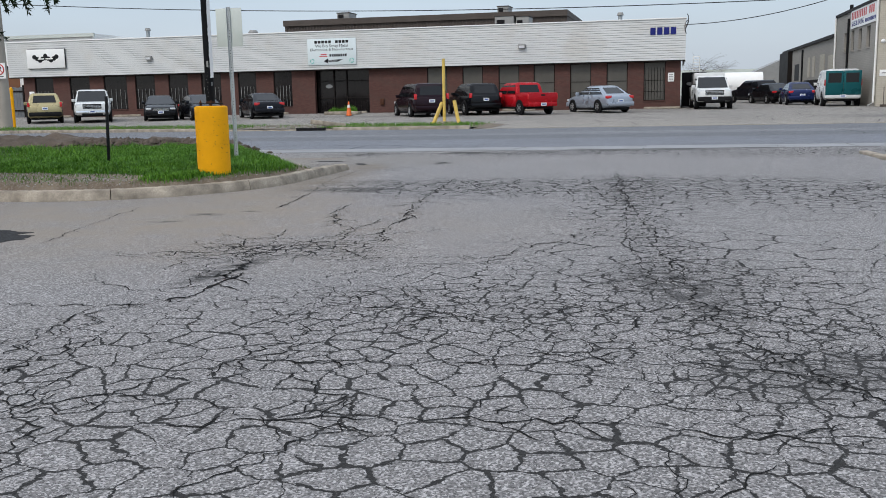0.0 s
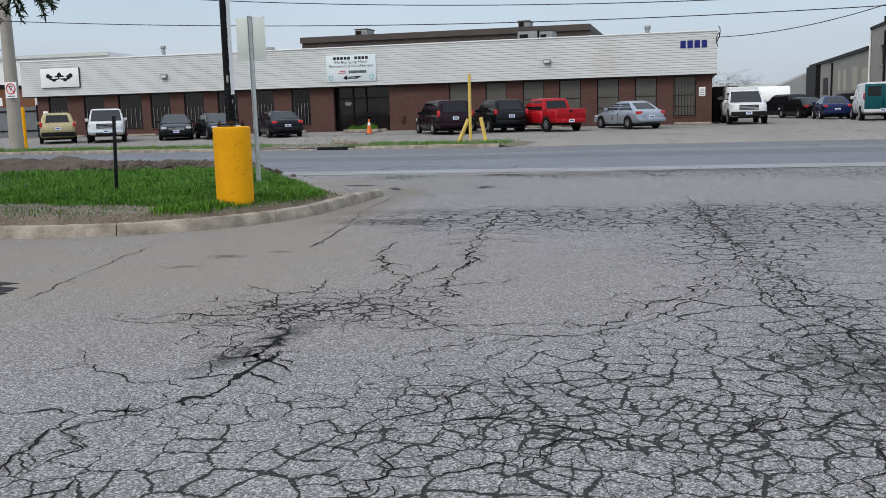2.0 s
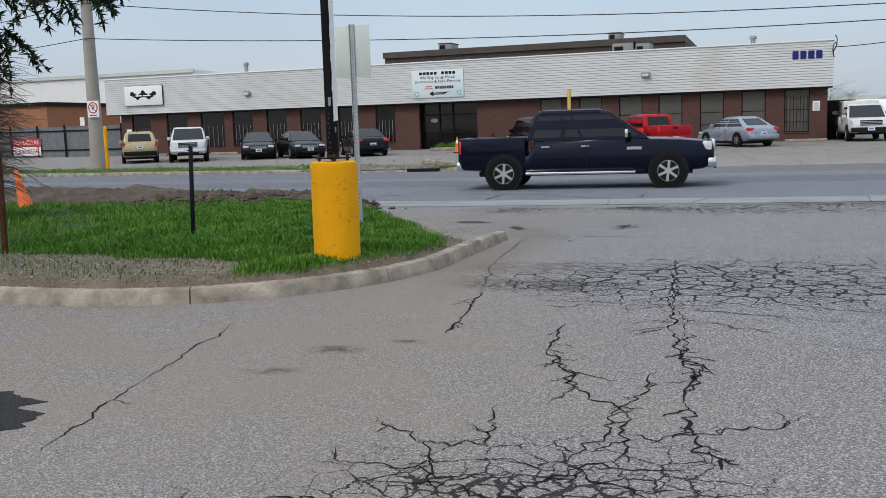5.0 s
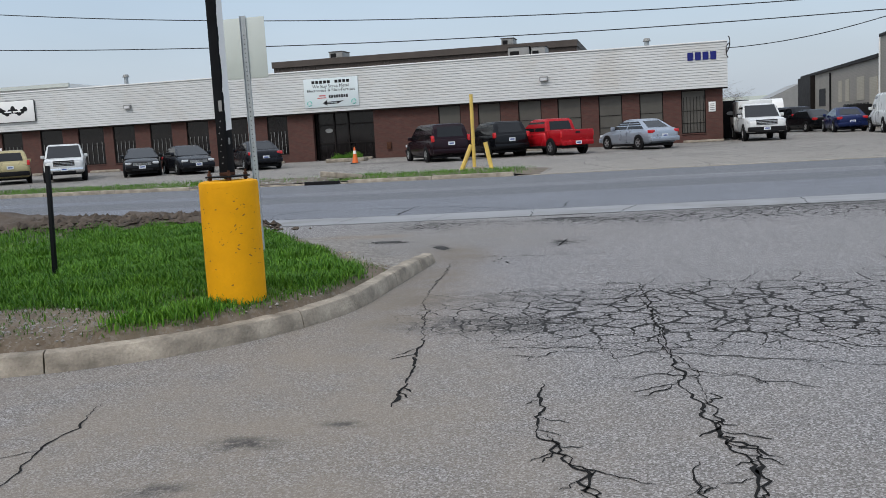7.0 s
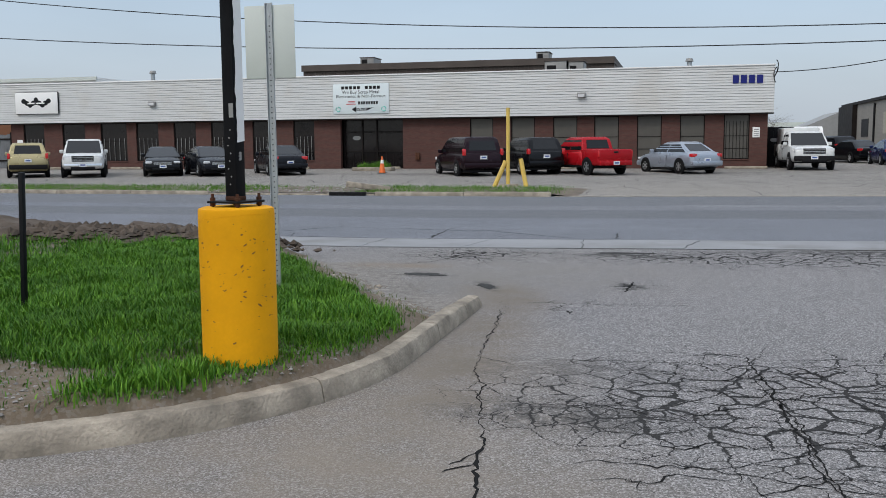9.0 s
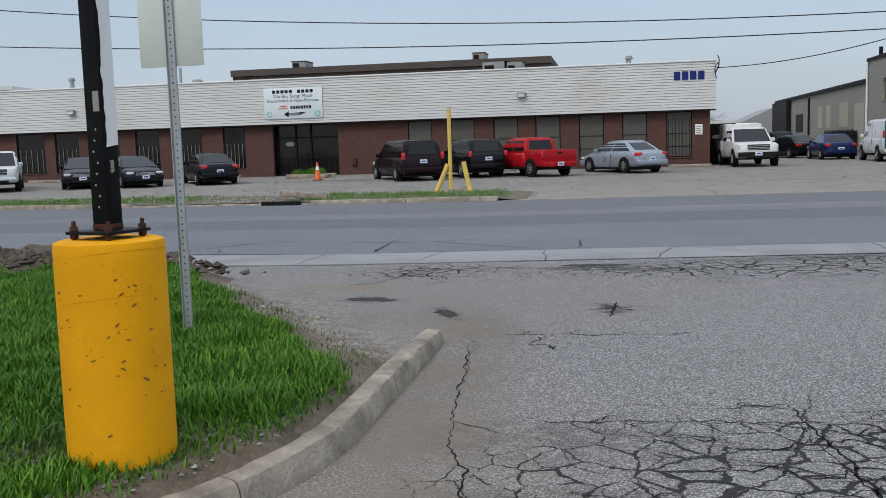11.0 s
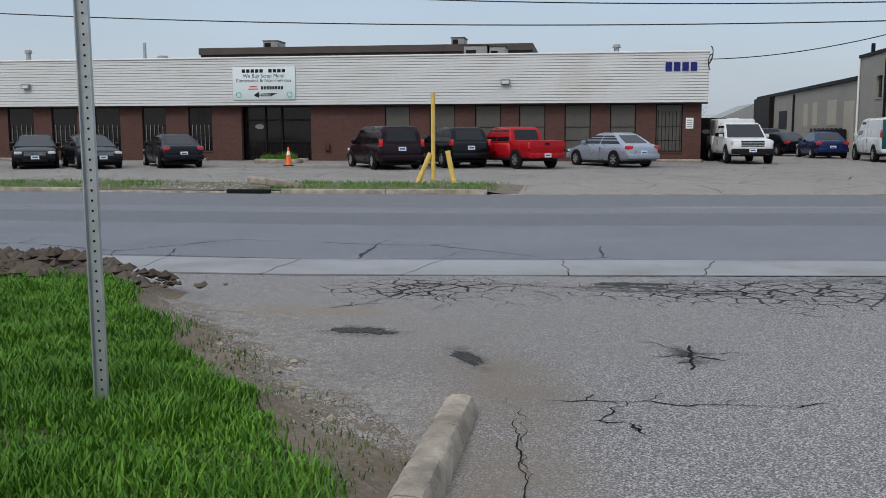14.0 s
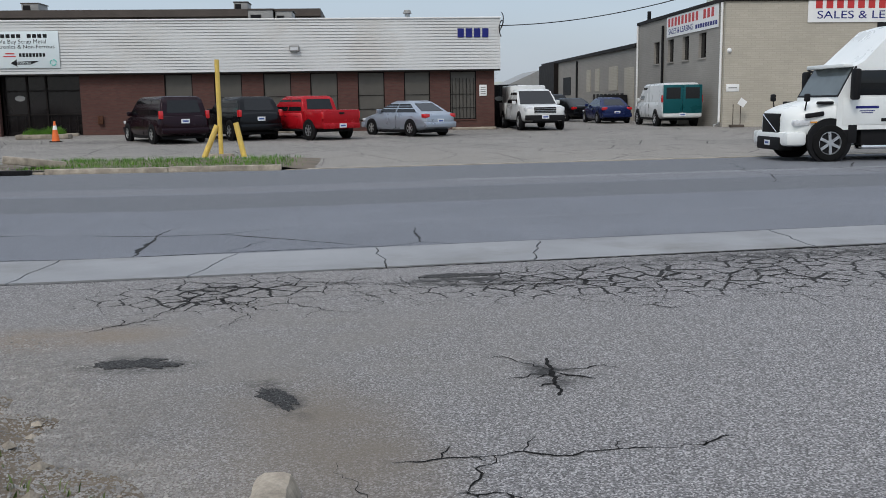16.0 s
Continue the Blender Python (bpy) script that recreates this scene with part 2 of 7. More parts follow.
LOT = (0.222, 0.214, 0.212)
DUST = (0.240, 0.203, 0.160)
OIL = (0.035, 0.034, 0.033)
M_LOT = asphalt(
    "cracked_lot_asphalt", LOT,
    cracked=(
        (0.21, 0.0105, ((1.2, 5.4, 3.4, 3.3, 0, 0.2), (1.5, 8.3, 2.2, 1.1, 0, 0.35), (-1.7, 9.8, 0.9, 0.6, 15, 0.5), (6.5, 7.0, 3.0, 4.0, 0, 0.4))),
        (0.13, 0.0090, ((1.9, 8.7, 0.6, 1.0, 10, 0.5), (2.4, 7.0, 1.0, 0.9, 35, 0.5), (0.6, 7.6, 1.2, 0.6, 0, 0.5), (1.6, 10.6, 0.3, 1.9, 8, 0.5), (-1.7, 9.7, 0.7, 0.4, 15, 0.5), (-2.7, 15.0, 0.7, 0.30, 0, 0.4), (1.1, 15.6, 0.4, 1.6, 5, 0.5))),
        (0.26, 0.0185, ((-0.9, 15.5, 2.4, 1.15, 4, 0.3), (2.2, 15.7, 2.6, 1.6, 0, 0.35), (4.2, 14.6, 2.4, 1.7, 0, 0.5), (1.2, 13.4, 0.8, 1.4, 0, 0.5))),
        (0.25, 0.0200, ((0.4, 23.5, 3.9, 0.85, 7, 0.35), (5.5, 23.6, 4.5, 1.3, 7, 0.5), (-5.3, 23.1, 0.9, 0.6, 20, 0.5))),
        (0.50, 0.0150, ((1.4, 15.8, 4.0, 1.5, 0, 0.3), (2.0, 10.2, 1.6, 1.2, 0, 0.4))),
    ),
    dusty=(((3.5, 18.8, 7.5, 5.6, 0, 0.55), (0.200, 0.196, 0.198), 0.75), ((2.0, 10.0, 7.5, 4.5, 0, 0.6), (0.235, 0.228, 0.225), 0.5), ((-4.3, 15.5, 1.1, 4.5, 14, 0.6), DUST, 0.85), ((-5.0, 21.4, 2.4, 2.0, 0, 0.6), (0.200, 0.186, 0.168), 0.85), ((-5.8, 11.2, 4.6, 2.4, 0, 0.6), DUST, 0.85), ((-4.15, 19.4, 0.42, 0.85, 20, 0.6), (0.165, 0.138, 0.108), 0.85), ((-3.95, 17.0, 0.35, 2.2, 3, 0.6), (0.17, 0.145, 0.115), 0.9),
           ((-6.2, 21.6, 0.7, 0.3, 5, 0.5), (0.22, 0.17, 0.12), 0.8)),
    patches=(((-2.84, 20.3, 0.14, 0.26, 10, 0.5), (0.035, 0.034, 0.033), 0.95), ((-5.49, 20.83, 0.36, 0.17, -8, 0.5), (0.035, 0.034, 0.033), 0.95), ((-4.48, 20.05, 0.10, 0.36, 25, 0.5), (0.050, 0.048, 0.045), 0.9), ((-3.75, 12.05, 0.18, 0.10, 0, 0.6), OIL, 0.8), ((-3.9, 11.4, 0.16, 0.07, 10, 0.6), OIL, 0.7), ((-3.3, 12.4, 0.12, 0.05, 0, 0.6), OIL, 0.7), ((1.0, 24.4, 2.4, 0.25, 7, 0.6), OIL, 0.8), ((-2.9, 16.1, 0.8, 0.4, 0, 0.6), OIL, 0.4), ((1.75, 8.5, 0.32, 0.8, 14, 0.6), OIL, 0.75), ((-2.9, 15.0, 0.75, 0.34, 0, 0.5), OIL, 0.6), ((-3.1, 23.35, 0.55, 0.22, 0, 0.5), OIL, 0.95), ((-1.78, 8.7, 0.12, 0.6, -10, 0.5), OIL, 0.9), ((2.45, 6.6, 0.5, 0.35, 30, 0.6), OIL, 0.6)))
M_ROAD = asphalt(
    "road_asphalt", (0.212, 0.224, 0.250),
    bands=((29.9, 32.6, -200, (0.140, 0.143, 0.150), 0.85), (32.7, 34.0, -12.5, (0.225, 0.225, 0.230), 0.8), (34.0, 38.5, -200, (0.160, 0.163, 0.168), 0.8), (33.9, 34.5, -3.0, (0.32, 0.32, 0.32), 0.7), (27.4, 27.7, -200, (0.26, 0.27, 0.29), 0.5)),
    cracked=((2.4, 0.03, ((-8.0, 26.3, 5.0, 1.0, 0, 0.5), (12.0, 35.0, 8.0, 3.0, 0, 0.5))),), stones=0.25)
M_YARD = asphalt(
    "yard_asphalt", (0.285, 0.268, 0.245), stones=0.3,
    cracked=((2.1, 0.022, ((-10, 48, 40, 9, 0, 0.4), (10, 52, 14, 16, 0, 0.4))),),
    dusty=(((0, 41, 30, 3.5, 0, 0.6), (0.36, 0.33, 0.29), 0.7), ((3, 57.5, 5, 2.5, 0, 0.6), (0.17, 0.155, 0.14), 0.8)),
    patches=(((12.5, 46.5, 3.5, 1.4, 0, 0.5), (0.10, 0.098, 0.095), 0.8), ((-9, 53, 9, 1.2, 0, 0.5), (0.07, 0.068, 0.066), 0.7), ((-1, 54, 2.5, 0.8, 20, 0.5), (0.07, 0.068, 0.066), 0.6)))
M_GROUND = plain("far_ground_soil", (0.12, 0.125, 0.07), 0.95, var=0.3, scale=0.1, fine=2.0, world_space=True)
M_CONC = plain("gutter_concrete", (0.270, 0.275, 0.282), 0.88, var=0.16, scale=0.9, fine=70, bumps=0.4, dirt=(0.17, 0.165, 0.155), world_space=True, spec=0.25)
M_KERB = plain("kerb_concrete", (0.370, 0.322, 0.258), 0.9, var=0.45, scale=3.5, fine=45, bumps=1.0, dirt=(0.145, 0.125, 0.10), world_space=True, spec=0.25)
M_CRACK = plain("crack_filler", (0.013, 0.0125, 0.012), 0.95, var=0.2, scale=8, spec=0.12)
M_DIRT = plain("bare_dirt", (0.155, 0.128, 0.100), 0.97, var=0.35, scale=1.8, fine=26, bumps=0.9, dirt=(0.22, 0.20, 0.175), world_space=True, spec=0.25)
M_CLOD = plain("dug_soil", (0.092, 0.072, 0.056), 0.97, var=0.4, scale=2.2, fine=20, bumps=1.0, dirt=(0.135, 0.115, 0.096), world_space=True, spec=0.25)
M_STONE = plain("gravel_stone", (0.30, 0.285, 0.265), 0.9, var=0.4, scale=9, fine=60, world_space=True, spec=0.25)


def leafy(name, a, b, rough=0.55):
    m, nt, bs = tree(name)
    g = nt.nodes.new("ShaderNodeNewGeometry")
    c = mixc(nt, g.outputs["Random Per Island"], a, b)
    c = mixc(nt, remap(nt, noise_tex(nt, g.outputs["Position"], 1.3, 4), 0.35, 0.7, 0, 0.5), c, tuple(v * 0.6 for v in a))
    nt.links.new(c, bs.inputs["Base Color"])
    bs.inputs["Roughness"].default_value = rough
    bs.inputs["Specular IOR Level"].default_value = 0.2
    return m


M_GRASS = leafy("fresh_grass", (0.030, 0.120, 0.008), (0.150, 0.310, 0.028))
M_GRASS2 = leafy("thin_grass", (0.070, 0.115, 0.030), (0.150, 0.180, 0.065))
M_NEEDLE = leafy("spruce_needles", (0.012, 0.026, 0.012), (0.042, 0.066, 0.026))
M_TWIG = plain("dry_twigs", (0.085, 0.066, 0.052), 0.9, var=0.35, scale=6)
M_BARK = plain("spruce_bark", (0.10, 0.08, 0.065), 0.95, var=0.35, scale=5, bumps=0.8)
M_YELLOW = plain("yellow_bollard_paint", (0.82, 0.375, 0.005), 0.7, var=0.09, scale=3.0, fine=45, bumps=0.35, dirt=(0.68, 0.32, 0.008), spec=0.15)
M_CHIP = plain("bare_chip", (0.26, 0.12, 0.02), 0.9, var=0.3, scale=20)
M_OLDYEL = plain("faded_yellow_paint", (0.66, 0.46, 0.10), 0.6, var=0.15, scale=4, dirt=(0.42, 0.33, 0.16))
M_BLACK = plain("black_pole_paint", (0.009, 0.0095, 0.011), 0.45, var=0.3, scale=5, bumps=0.2, spec=0.12)
M_RUST = plain("rusty_steel", (0.085, 0.034, 0.018), 0.85, var=0.45, scale=14, bumps=0.6, dirt=(0.05, 0.03, 0.02), spec=0.25)
M_GALV = plain("galvanised_steel", (0.46, 0.49, 0.50), 0.42, metal=0.75, var=0.1, scale=14, fine=90, bumps=0.08)
M_ALU = plain("sheet_aluminium", (0.55, 0.59, 0.55), 0.7, metal=0.0, var=0.05, scale=2)
M_SIDING = plain("pale_siding", (0.575, 0.585, 0.575), 0.6, var=0.05, scale=0.5, fine=8, bumps=0.05, dirt=(0.50, 0.48, 0.44), spec=0.25)
M_WHITE = plain("white_paint", (0.78, 0.78, 0.76), 0.5, var=0.04, scale=1.5)
M_BROWN = plain("brown_roof_metal", (0.092, 0.078, 0.069), 0.6, var=0.15, scale=0.8, spec=0.12)
# Dark frame brown, also used as painted shade behind windows and under the siding.
M_TRIM = plain("dark_frame_and_shade", (0.014, 0.011, 0.010), 0.6, var=0.2, scale=2, spec=0.12)
M_VINYL = plain("grey_rtu_metal", (0.26, 0.26, 0.25), 0.55, var=0.12, scale=2)
M_RUBBER = plain("tyre_rubber", (0.010, 0.010, 0.010), 0.9, var=0.2, scale=10, spec=0.12)
M_PLASTIC = plain("black_plastic", (0.012, 0.012, 0.013), 0.6, var=0.15, scale=8, spec=0.12)
M_CHROME = plain("chrome_trim", (0.75, 0.76, 0.77), 0.16, metal=1.0, var=0.05, scale=10, bumps=0)
M_RIM = plain("alloy_rim", (0.58, 0.59, 0.60), 0.32, metal=0.85, var=0.08, scale=10, bumps=0)
M_PLATE = plain("plate_white", (0.72, 0.74, 0.76), 0.4, var=0.04)
M_INK = plain("plate_ink", (0.05, 0.09, 0.30), 0.5, var=0.1)
M_NAVY = plain("navy_sign_paint", (0.020, 0.026, 0.16), 0.5, var=0.1, spec=0.12)
M_RED = plain("red_sign_paint", (0.50, 0.030, 0.028), 0.5, var=0.1)
M_TEXT = plain("black_sign_ink", (0.016, 0.017, 0.018), 0.5, var=0.1, spec=0.12)
M_SIGN = plain("pale_banner", (0.66, 0.73, 0.74), 0.5, var=0.03, scale=1.0)
M_TEAL = plain("teal_emblem", (0.15, 0.55, 0.47), 0.5, var=0.1)
M_ORANGE = plain("orange_cone_plastic", (0.80, 0.16, 0.030), 0.55, var=0.1)
M_UPOLE = plain("weathered_concrete_pole", (0.34, 0.31, 0.265), 0.9, var=0.14, scale=1.3, fine=40, bumps=0.3)
M_WIRE = plain("black_cable", (0.03, 0.03, 0.032), 0.7, var=0.1, spec=0.12)


def glassy(name, col, rough=0.05):
    m, nt, bs = tree(name)
    vec = coords(nt)
    c = mixc(nt, noise_tex(nt, vec, 1.2, 4), tuple(v * 0.7 for v in col), tuple(v * 1.3 for v in col))
    nt.links.new(c, bs.inputs["Base Color"])
    bs.inputs["Roughness"].default_value = rough
    bs.inputs["Specular IOR Level"].default_value = 0.38
    return m


M_GLASS = glassy("dark_car_glass", (0.008, 0.009, 0.010))
M_WINDOW = glassy("dusty_window_glass", (0.088, 0.082, 0.070), 0.4)
M_DOORGL = glassy("dark_door_glass", (0.012, 0.010, 0.010), 0.15)
M_TAIL = plain("tail_lamp_red", (0.55, 0.014, 0.018), 0.12, var=0.15, scale=20, bumps=0, coat=0.5)
M_LAMP = plain("clear_lamp", (0.62, 0.63, 0.64), 0.10, var=0.2, scale=25, bumps=0, coat=0.6)
M_AMBER = plain("amber_lamp", (0.70, 0.30, 0.04), 0.15, var=0.1, bumps=0, coat=0.5)
_paints = {}


def paint(name, col, metal=0.25, rough=0.28):
    if name not in _paints:
        _paints[name] = plain(name, col, rough, metal=metal, var=0.06, scale=1.5, fine=300, bumps=0, coat=0.09, spec=0.2)
    return _paints[name]


def brick_mat(name, a, b, mortar, w=0.21, h=0.067):
    m, nt, bs = tree(name)
    g = nt.nodes.new("ShaderNodeNewGeometry")
    sp = nt.nodes.new("ShaderNodeSeparateXYZ")
    nt.links.new(g.outputs["Position"], sp.inputs[0])
    u = calc(nt, "ADD", sp.outputs[0], sp.outputs[1])
    cb = nt.nodes.new("ShaderNodeCombineXYZ")
    nt.links.new(u, cb.inputs[0])
    nt.links.new(sp.outputs[2], cb.inputs[1])
    br = nd(nt, "ShaderNodeTexBrick", Scale=1.0, Mortar_Size=0.008, Brick_Width=w, Row_Height=h)
    br.inputs["Color1"].default_value, br.inputs["Color2"].default_value, br.inputs["Mortar"].default_value = (*a, 1), (*b, 1), (*mortar, 1)
    nt.links.new(cb.outputs[0], br.inputs["Vector"])
    big = noise_tex(nt, g.outputs["Position"], 0.5, 6, 0.65)
    c = mixc(nt, remap(nt, big, 0.35, 0.75, 0, 0.4), br.outputs["Color"], tuple(v * 0.72 for v in a))
    nt.links.new(c, bs.inputs["Base Color"])
    bs.inputs["Roughness"].default_value = 0.88
    bs.inputs["Specular IOR Level"].default_value = 0.2
    bump(nt, bs, br.outputs["Fac"], -0.4, 0.006)
    return m


M_BRICK = brick_mat("brown_brick", (0.092, 0.043, 0.036), (0.118, 0.056, 0.046), (0.085, 0.060, 0.052))
M_BLOCK = brick_mat("cream_painted_block", (0.43, 0.395, 0.325), (0.47, 0.43, 0.355), (0.37, 0.34, 0.285), 0.40, 0.10)
# Grey block, doubling as the shaded copy of the cream block.
M_BLOCK2 = brick_mat("grey_and_shaded_block", (0.30, 0.285, 0.255), (0.32, 0.30, 0.27), (0.26, 0.245, 0.22), 0.40, 0.10)
M_TAN = brick_mat("orange_brick", (0.33, 0.14, 0.07), (0.36, 0.16, 0.08), (0.30, 0.15, 0.09))


# ---- mesh helpers ----
def mesh_of(name, bm, smooth=35):
    me = bpy.data.meshes.new(name)
    bm.normal_update()
    bm.to_mesh(me)
    bm.free()
    if smooth:
        me.polygons.foreach_set("use_smooth", [True] * len(me.polygons))
        me.set_sharp_from_angle(angle=radians(smooth))
    return me


def part(name, bm, material, parent=None, label="", smooth=35, at=None):
    ob = new(name, mesh_of(name, bm, smooth))
    for m in material if isinstance(material, (list, tuple)) else (material,):
        ob.data.materials.append(m)
    if parent:
        ob.parent = parent
    if at is not None:
        ob.matrix_basis = at
    if label:
        ob["label"] = label
    return ob


def thing(name, m, label, category, group="", kind=""):
    ob = new(name)
    ob.empty_display_size = 0.2
    ob.matrix_basis = m
    return tagged(ob, label, category, group, kind)


def box(bm, x0, x1, y0, y1, z0, z1, bevel=0.0, m=None):
    vs = [bm.verts.new((x, y, z)) for x in (x0, x1) for y in (y0, y1) for z in (z0, z1)]
    fs = [bm.faces.new([vs[i] for i in q]) for q in ((0, 1, 3, 2), (4, 6, 7, 5), (0, 4, 5, 1), (2, 3, 7, 6), (0, 2, 6, 4), (1, 5, 7, 3))]
    if bevel:
        es = list({e for f in fs for e in f.edges})
        r = bmesh.ops.bevel(bm, geom=es, offset=bevel, segments=2, profile=0.5, affect="EDGES")
        vs = list({v for f in r["faces"] for v in f.verts} | {v for v in vs if v.is_valid})
    if m is not None:
        for v in vs:
            v.co = m @ v.co
    return bm


def cube(*args, **kw):
    return box(bmesh.new(), *args, **kw)


def cyl(bm, r0, r1, z0, z1, seg=20, m=None, caps=True):
    a = [bm.verts.new((r0 * math.cos(i * math.tau / seg), r0 * math.sin(i * math.tau / seg), z0)) for i in range(seg)]
    b = [bm.verts.new((r1 * math.cos(i * math.tau / seg), r1 * math.sin(i * math.tau / seg), z1)) for i in range(seg)]
    for i in range(seg):
        j = (i + 1) % seg
        bm.faces.new((a[i], a[j], b[j], b[i]))
    if caps:
        bm.faces.new(a[::-1])
        bm.faces.new(b)
    if m is not None:
        for v in a + b:
            v.co = m @ v.co
    return bm


def tube(bm, pts, r, seg=6, r1=None):
    """A round bar through points."""
    pts = [Vector(p) for p in pts]
    rings = []
    for i, p in enumerate(pts):
        d = (pts[min(i + 1, len(pts) - 1)] - pts[max(i - 1, 0)]).normalized()
        u = d.cross(Vector((0, 0, 1)) if abs(d.z) < 0.95 else Vector((1, 0, 0))).normalized()
        w = d.cross(u)
        k = r if r1 is None else r + (r1 - r) * i / (len(pts) - 1)
        rings.append([bm.verts.new(p + k * (math.cos(a) * u + math.sin(a) * w)) for a in [j * math.tau / seg for j in range(seg)]])
    for a, b in zip(rings, rings[1:]):
        for i in range(seg):
            j = (i + 1) % seg
            bm.faces.new((a[i], a[j], b[j], b[i]))
    bm.faces.new(rings[0][::-1])
    bm.faces.new(rings[-1])
    return bm


def loft(bm, rings, closed=True, caps=True):
    vr = [[bm.verts.new(p) for p in r] for r in rings]
    n = len(vr[0])
    for a, b in zip(vr, vr[1:]):
        for i in range(n if closed else n - 1):
            j = (i + 1) % n
            bm.faces.new((a[i], a[j], b[j], b[i]))
    if caps:
        bm.faces.new(vr[0][::-1])
        bm.faces.new(vr[-1])
    return vr


def quad(bm, *pts):
    return bm.faces.new([bm.verts.new(p) for p in pts])


def lettering(name, text, size, material, parent, m, width=None, depth=0.004, label=""):
    """Raised letters in the built-in font, centred at m, read along its x."""
    cu = bpy.data.curves.new(name, "FONT")
    cu.body, cu.size, cu.extrude, cu.align_x, cu.align_y = text, size, depth, "CENTER", "CENTER"
    tmp = bpy.data.objects.new(name, cu)
    scene.collection.objects.link(tmp)
    me = bpy.data.meshes.new_from_object(tmp.evaluated_get(bpy.context.evaluated_depsgraph_get()))
    bpy.data.objects.remove(tmp)
    me.materials.clear()
    me.materials.append(material)
    xs = [v.co.x for v in me.vertices]
    ob = new(name, me)
    ob.parent = parent
    ob.matrix_basis = m @ Matrix.Diagonal(((width / (max(xs) - min(xs))) if width else 1, 1, 1, 1))
    if label:
        ob["label"] = label
    return ob


def smooth01(v):
    v = max(0.0, min(1.0, v))
    return v * v * (3 - 2 * v)


def zyard(y):
    """Height of the ground on the far side of the road."""
    return 0.0 if y < 38.6 else min(0.30, (y - 38.6) * 0.0155)


def bend(x):
    """How far the street swings away from the driveway east of the verge."""
    return 0.125 * (max(0.0, min(34.0, x + 7.0)) + 0.6 * smooth01((x + 9.0) / 4.0) * smooth01((-5.0 - x) / 4.0))


# ---- ground and roads ----
def structure(name, bm, material, label, category="", smooth=0):
    return tagged(part(name, bm, material, smooth=smooth), label, category or name.replace("_", " "), kind="structure")


def sheet(x0, x1, y0, y1, z, nx=1, ny=1):
    bm = bmesh.new()
    g = [[bm.verts.new((x0 + (x1 - x0) * i / nx, y0 + (y1 - y0) * j / ny, z(x0 + (x1 - x0) * i / nx, y0 + (y1 - y0) * j / ny) if callable(z) else z)) for i in range(nx + 1)] for j in range(ny + 1)]
    for a, b in zip(g, g[1:]):
        for i in range(nx):
            bm.faces.new((a[i], a[i + 1], b[i + 1], b[i]))
    return bm


def street_sheet(x0, x1, rows, z, still=-99.0, end=1e6):
    """A ground sheet whose rows swing with the street; rows under y = still or past y = end stay straight."""
    bm = bmesh.new()
    xs = sorted({x0, x1, *[q for q in (-12 + 0.5 * k for k in range(85)) if x0 < q < x1]})
    grid = []
    for y in rows:
        k = smooth01((y - still) / 3.2) * smooth01((end - y) / 10.0)
        grid.append([bm.verts.new((x, y + bend(x) * k, z(y) if callable(z) else z)) for x in xs])
    for a, b in zip(grid, grid[1:]):
        for i in range(len(xs) - 1):
            bm.faces.new((a[i], a[i + 1], b[i + 1], b[i]))
    return bm


structure("ground", sheet(-1500, 1500, -1500, 1500, -0.06), M_GROUND, "flat dull green and brown land to the horizon", "ground")
structure("pavement", street_sheet(-70, 70, (-45, 20.5, 22, 23.72), 0.0, 20.4), M_LOT, "worn grey asphalt driveway with webs of cracks", "pavement")
structure("road", street_sheet(-260, 260, (25.12, 38.55), 0.0), M_ROAD, "grey asphalt road with darker resurfaced strips", "road")
yard = structure("yard_ground", street_sheet(-160, 160, [38.6 + 2.0 * k for k in range(11)] + [200], zyard, 0, 50), M_YARD, "dusty cracked asphalt parking yard", "pavement")

# concrete gutter along the near side of the road, in slabs with open joints
gut = tagged(new("gutter"), "pale concrete road gutter with broken joints", "gutter", kind="structure")
random.seed(5)
x = -62.0
slab_edges = []
while x < 62:
    slab_edges.append(x)
    x += random.choice((1.75, 1.75, 3.1, 1.5))
leans = [random.uniform(-0.16, 0.16) for _ in slab_edges]
for a, b, lean0, lean1 in zip(slab_edges, slab_edges[1:], leans, leans[1:]):
    bm = bmesh.new()
    h = random.uniform(-0.004, 0.006)
    ragged = lambda e, lean, gap: [(e + gap + lean * (2 * q / 9 - 1) + 0.07 * noise.noise((e * 3.1, q * 0.45, 0)) + 0.03 * noise.noise((e * 3.1, q * 1.3, 5)), 23.79 + 1.31 * q / 9) for q in range(10)]
    lo = ragged(a, lean0, 0.009)[::-1] + ragged(b, lean1, -0.009)
    loft(bm, [[(px, py + bend(px), -0.05) for px, py in lo], [(px, py + bend(px), 0.004 + h) for px, py in lo]])
    part("slab", bm, M_CONC, gut, smooth=0)
structure("gutter_bed", street_sheet(-70, 70, (23.7, 25.14), -0.02), M_CRACK, "dark open joints below the gutter slabs", "gutter")


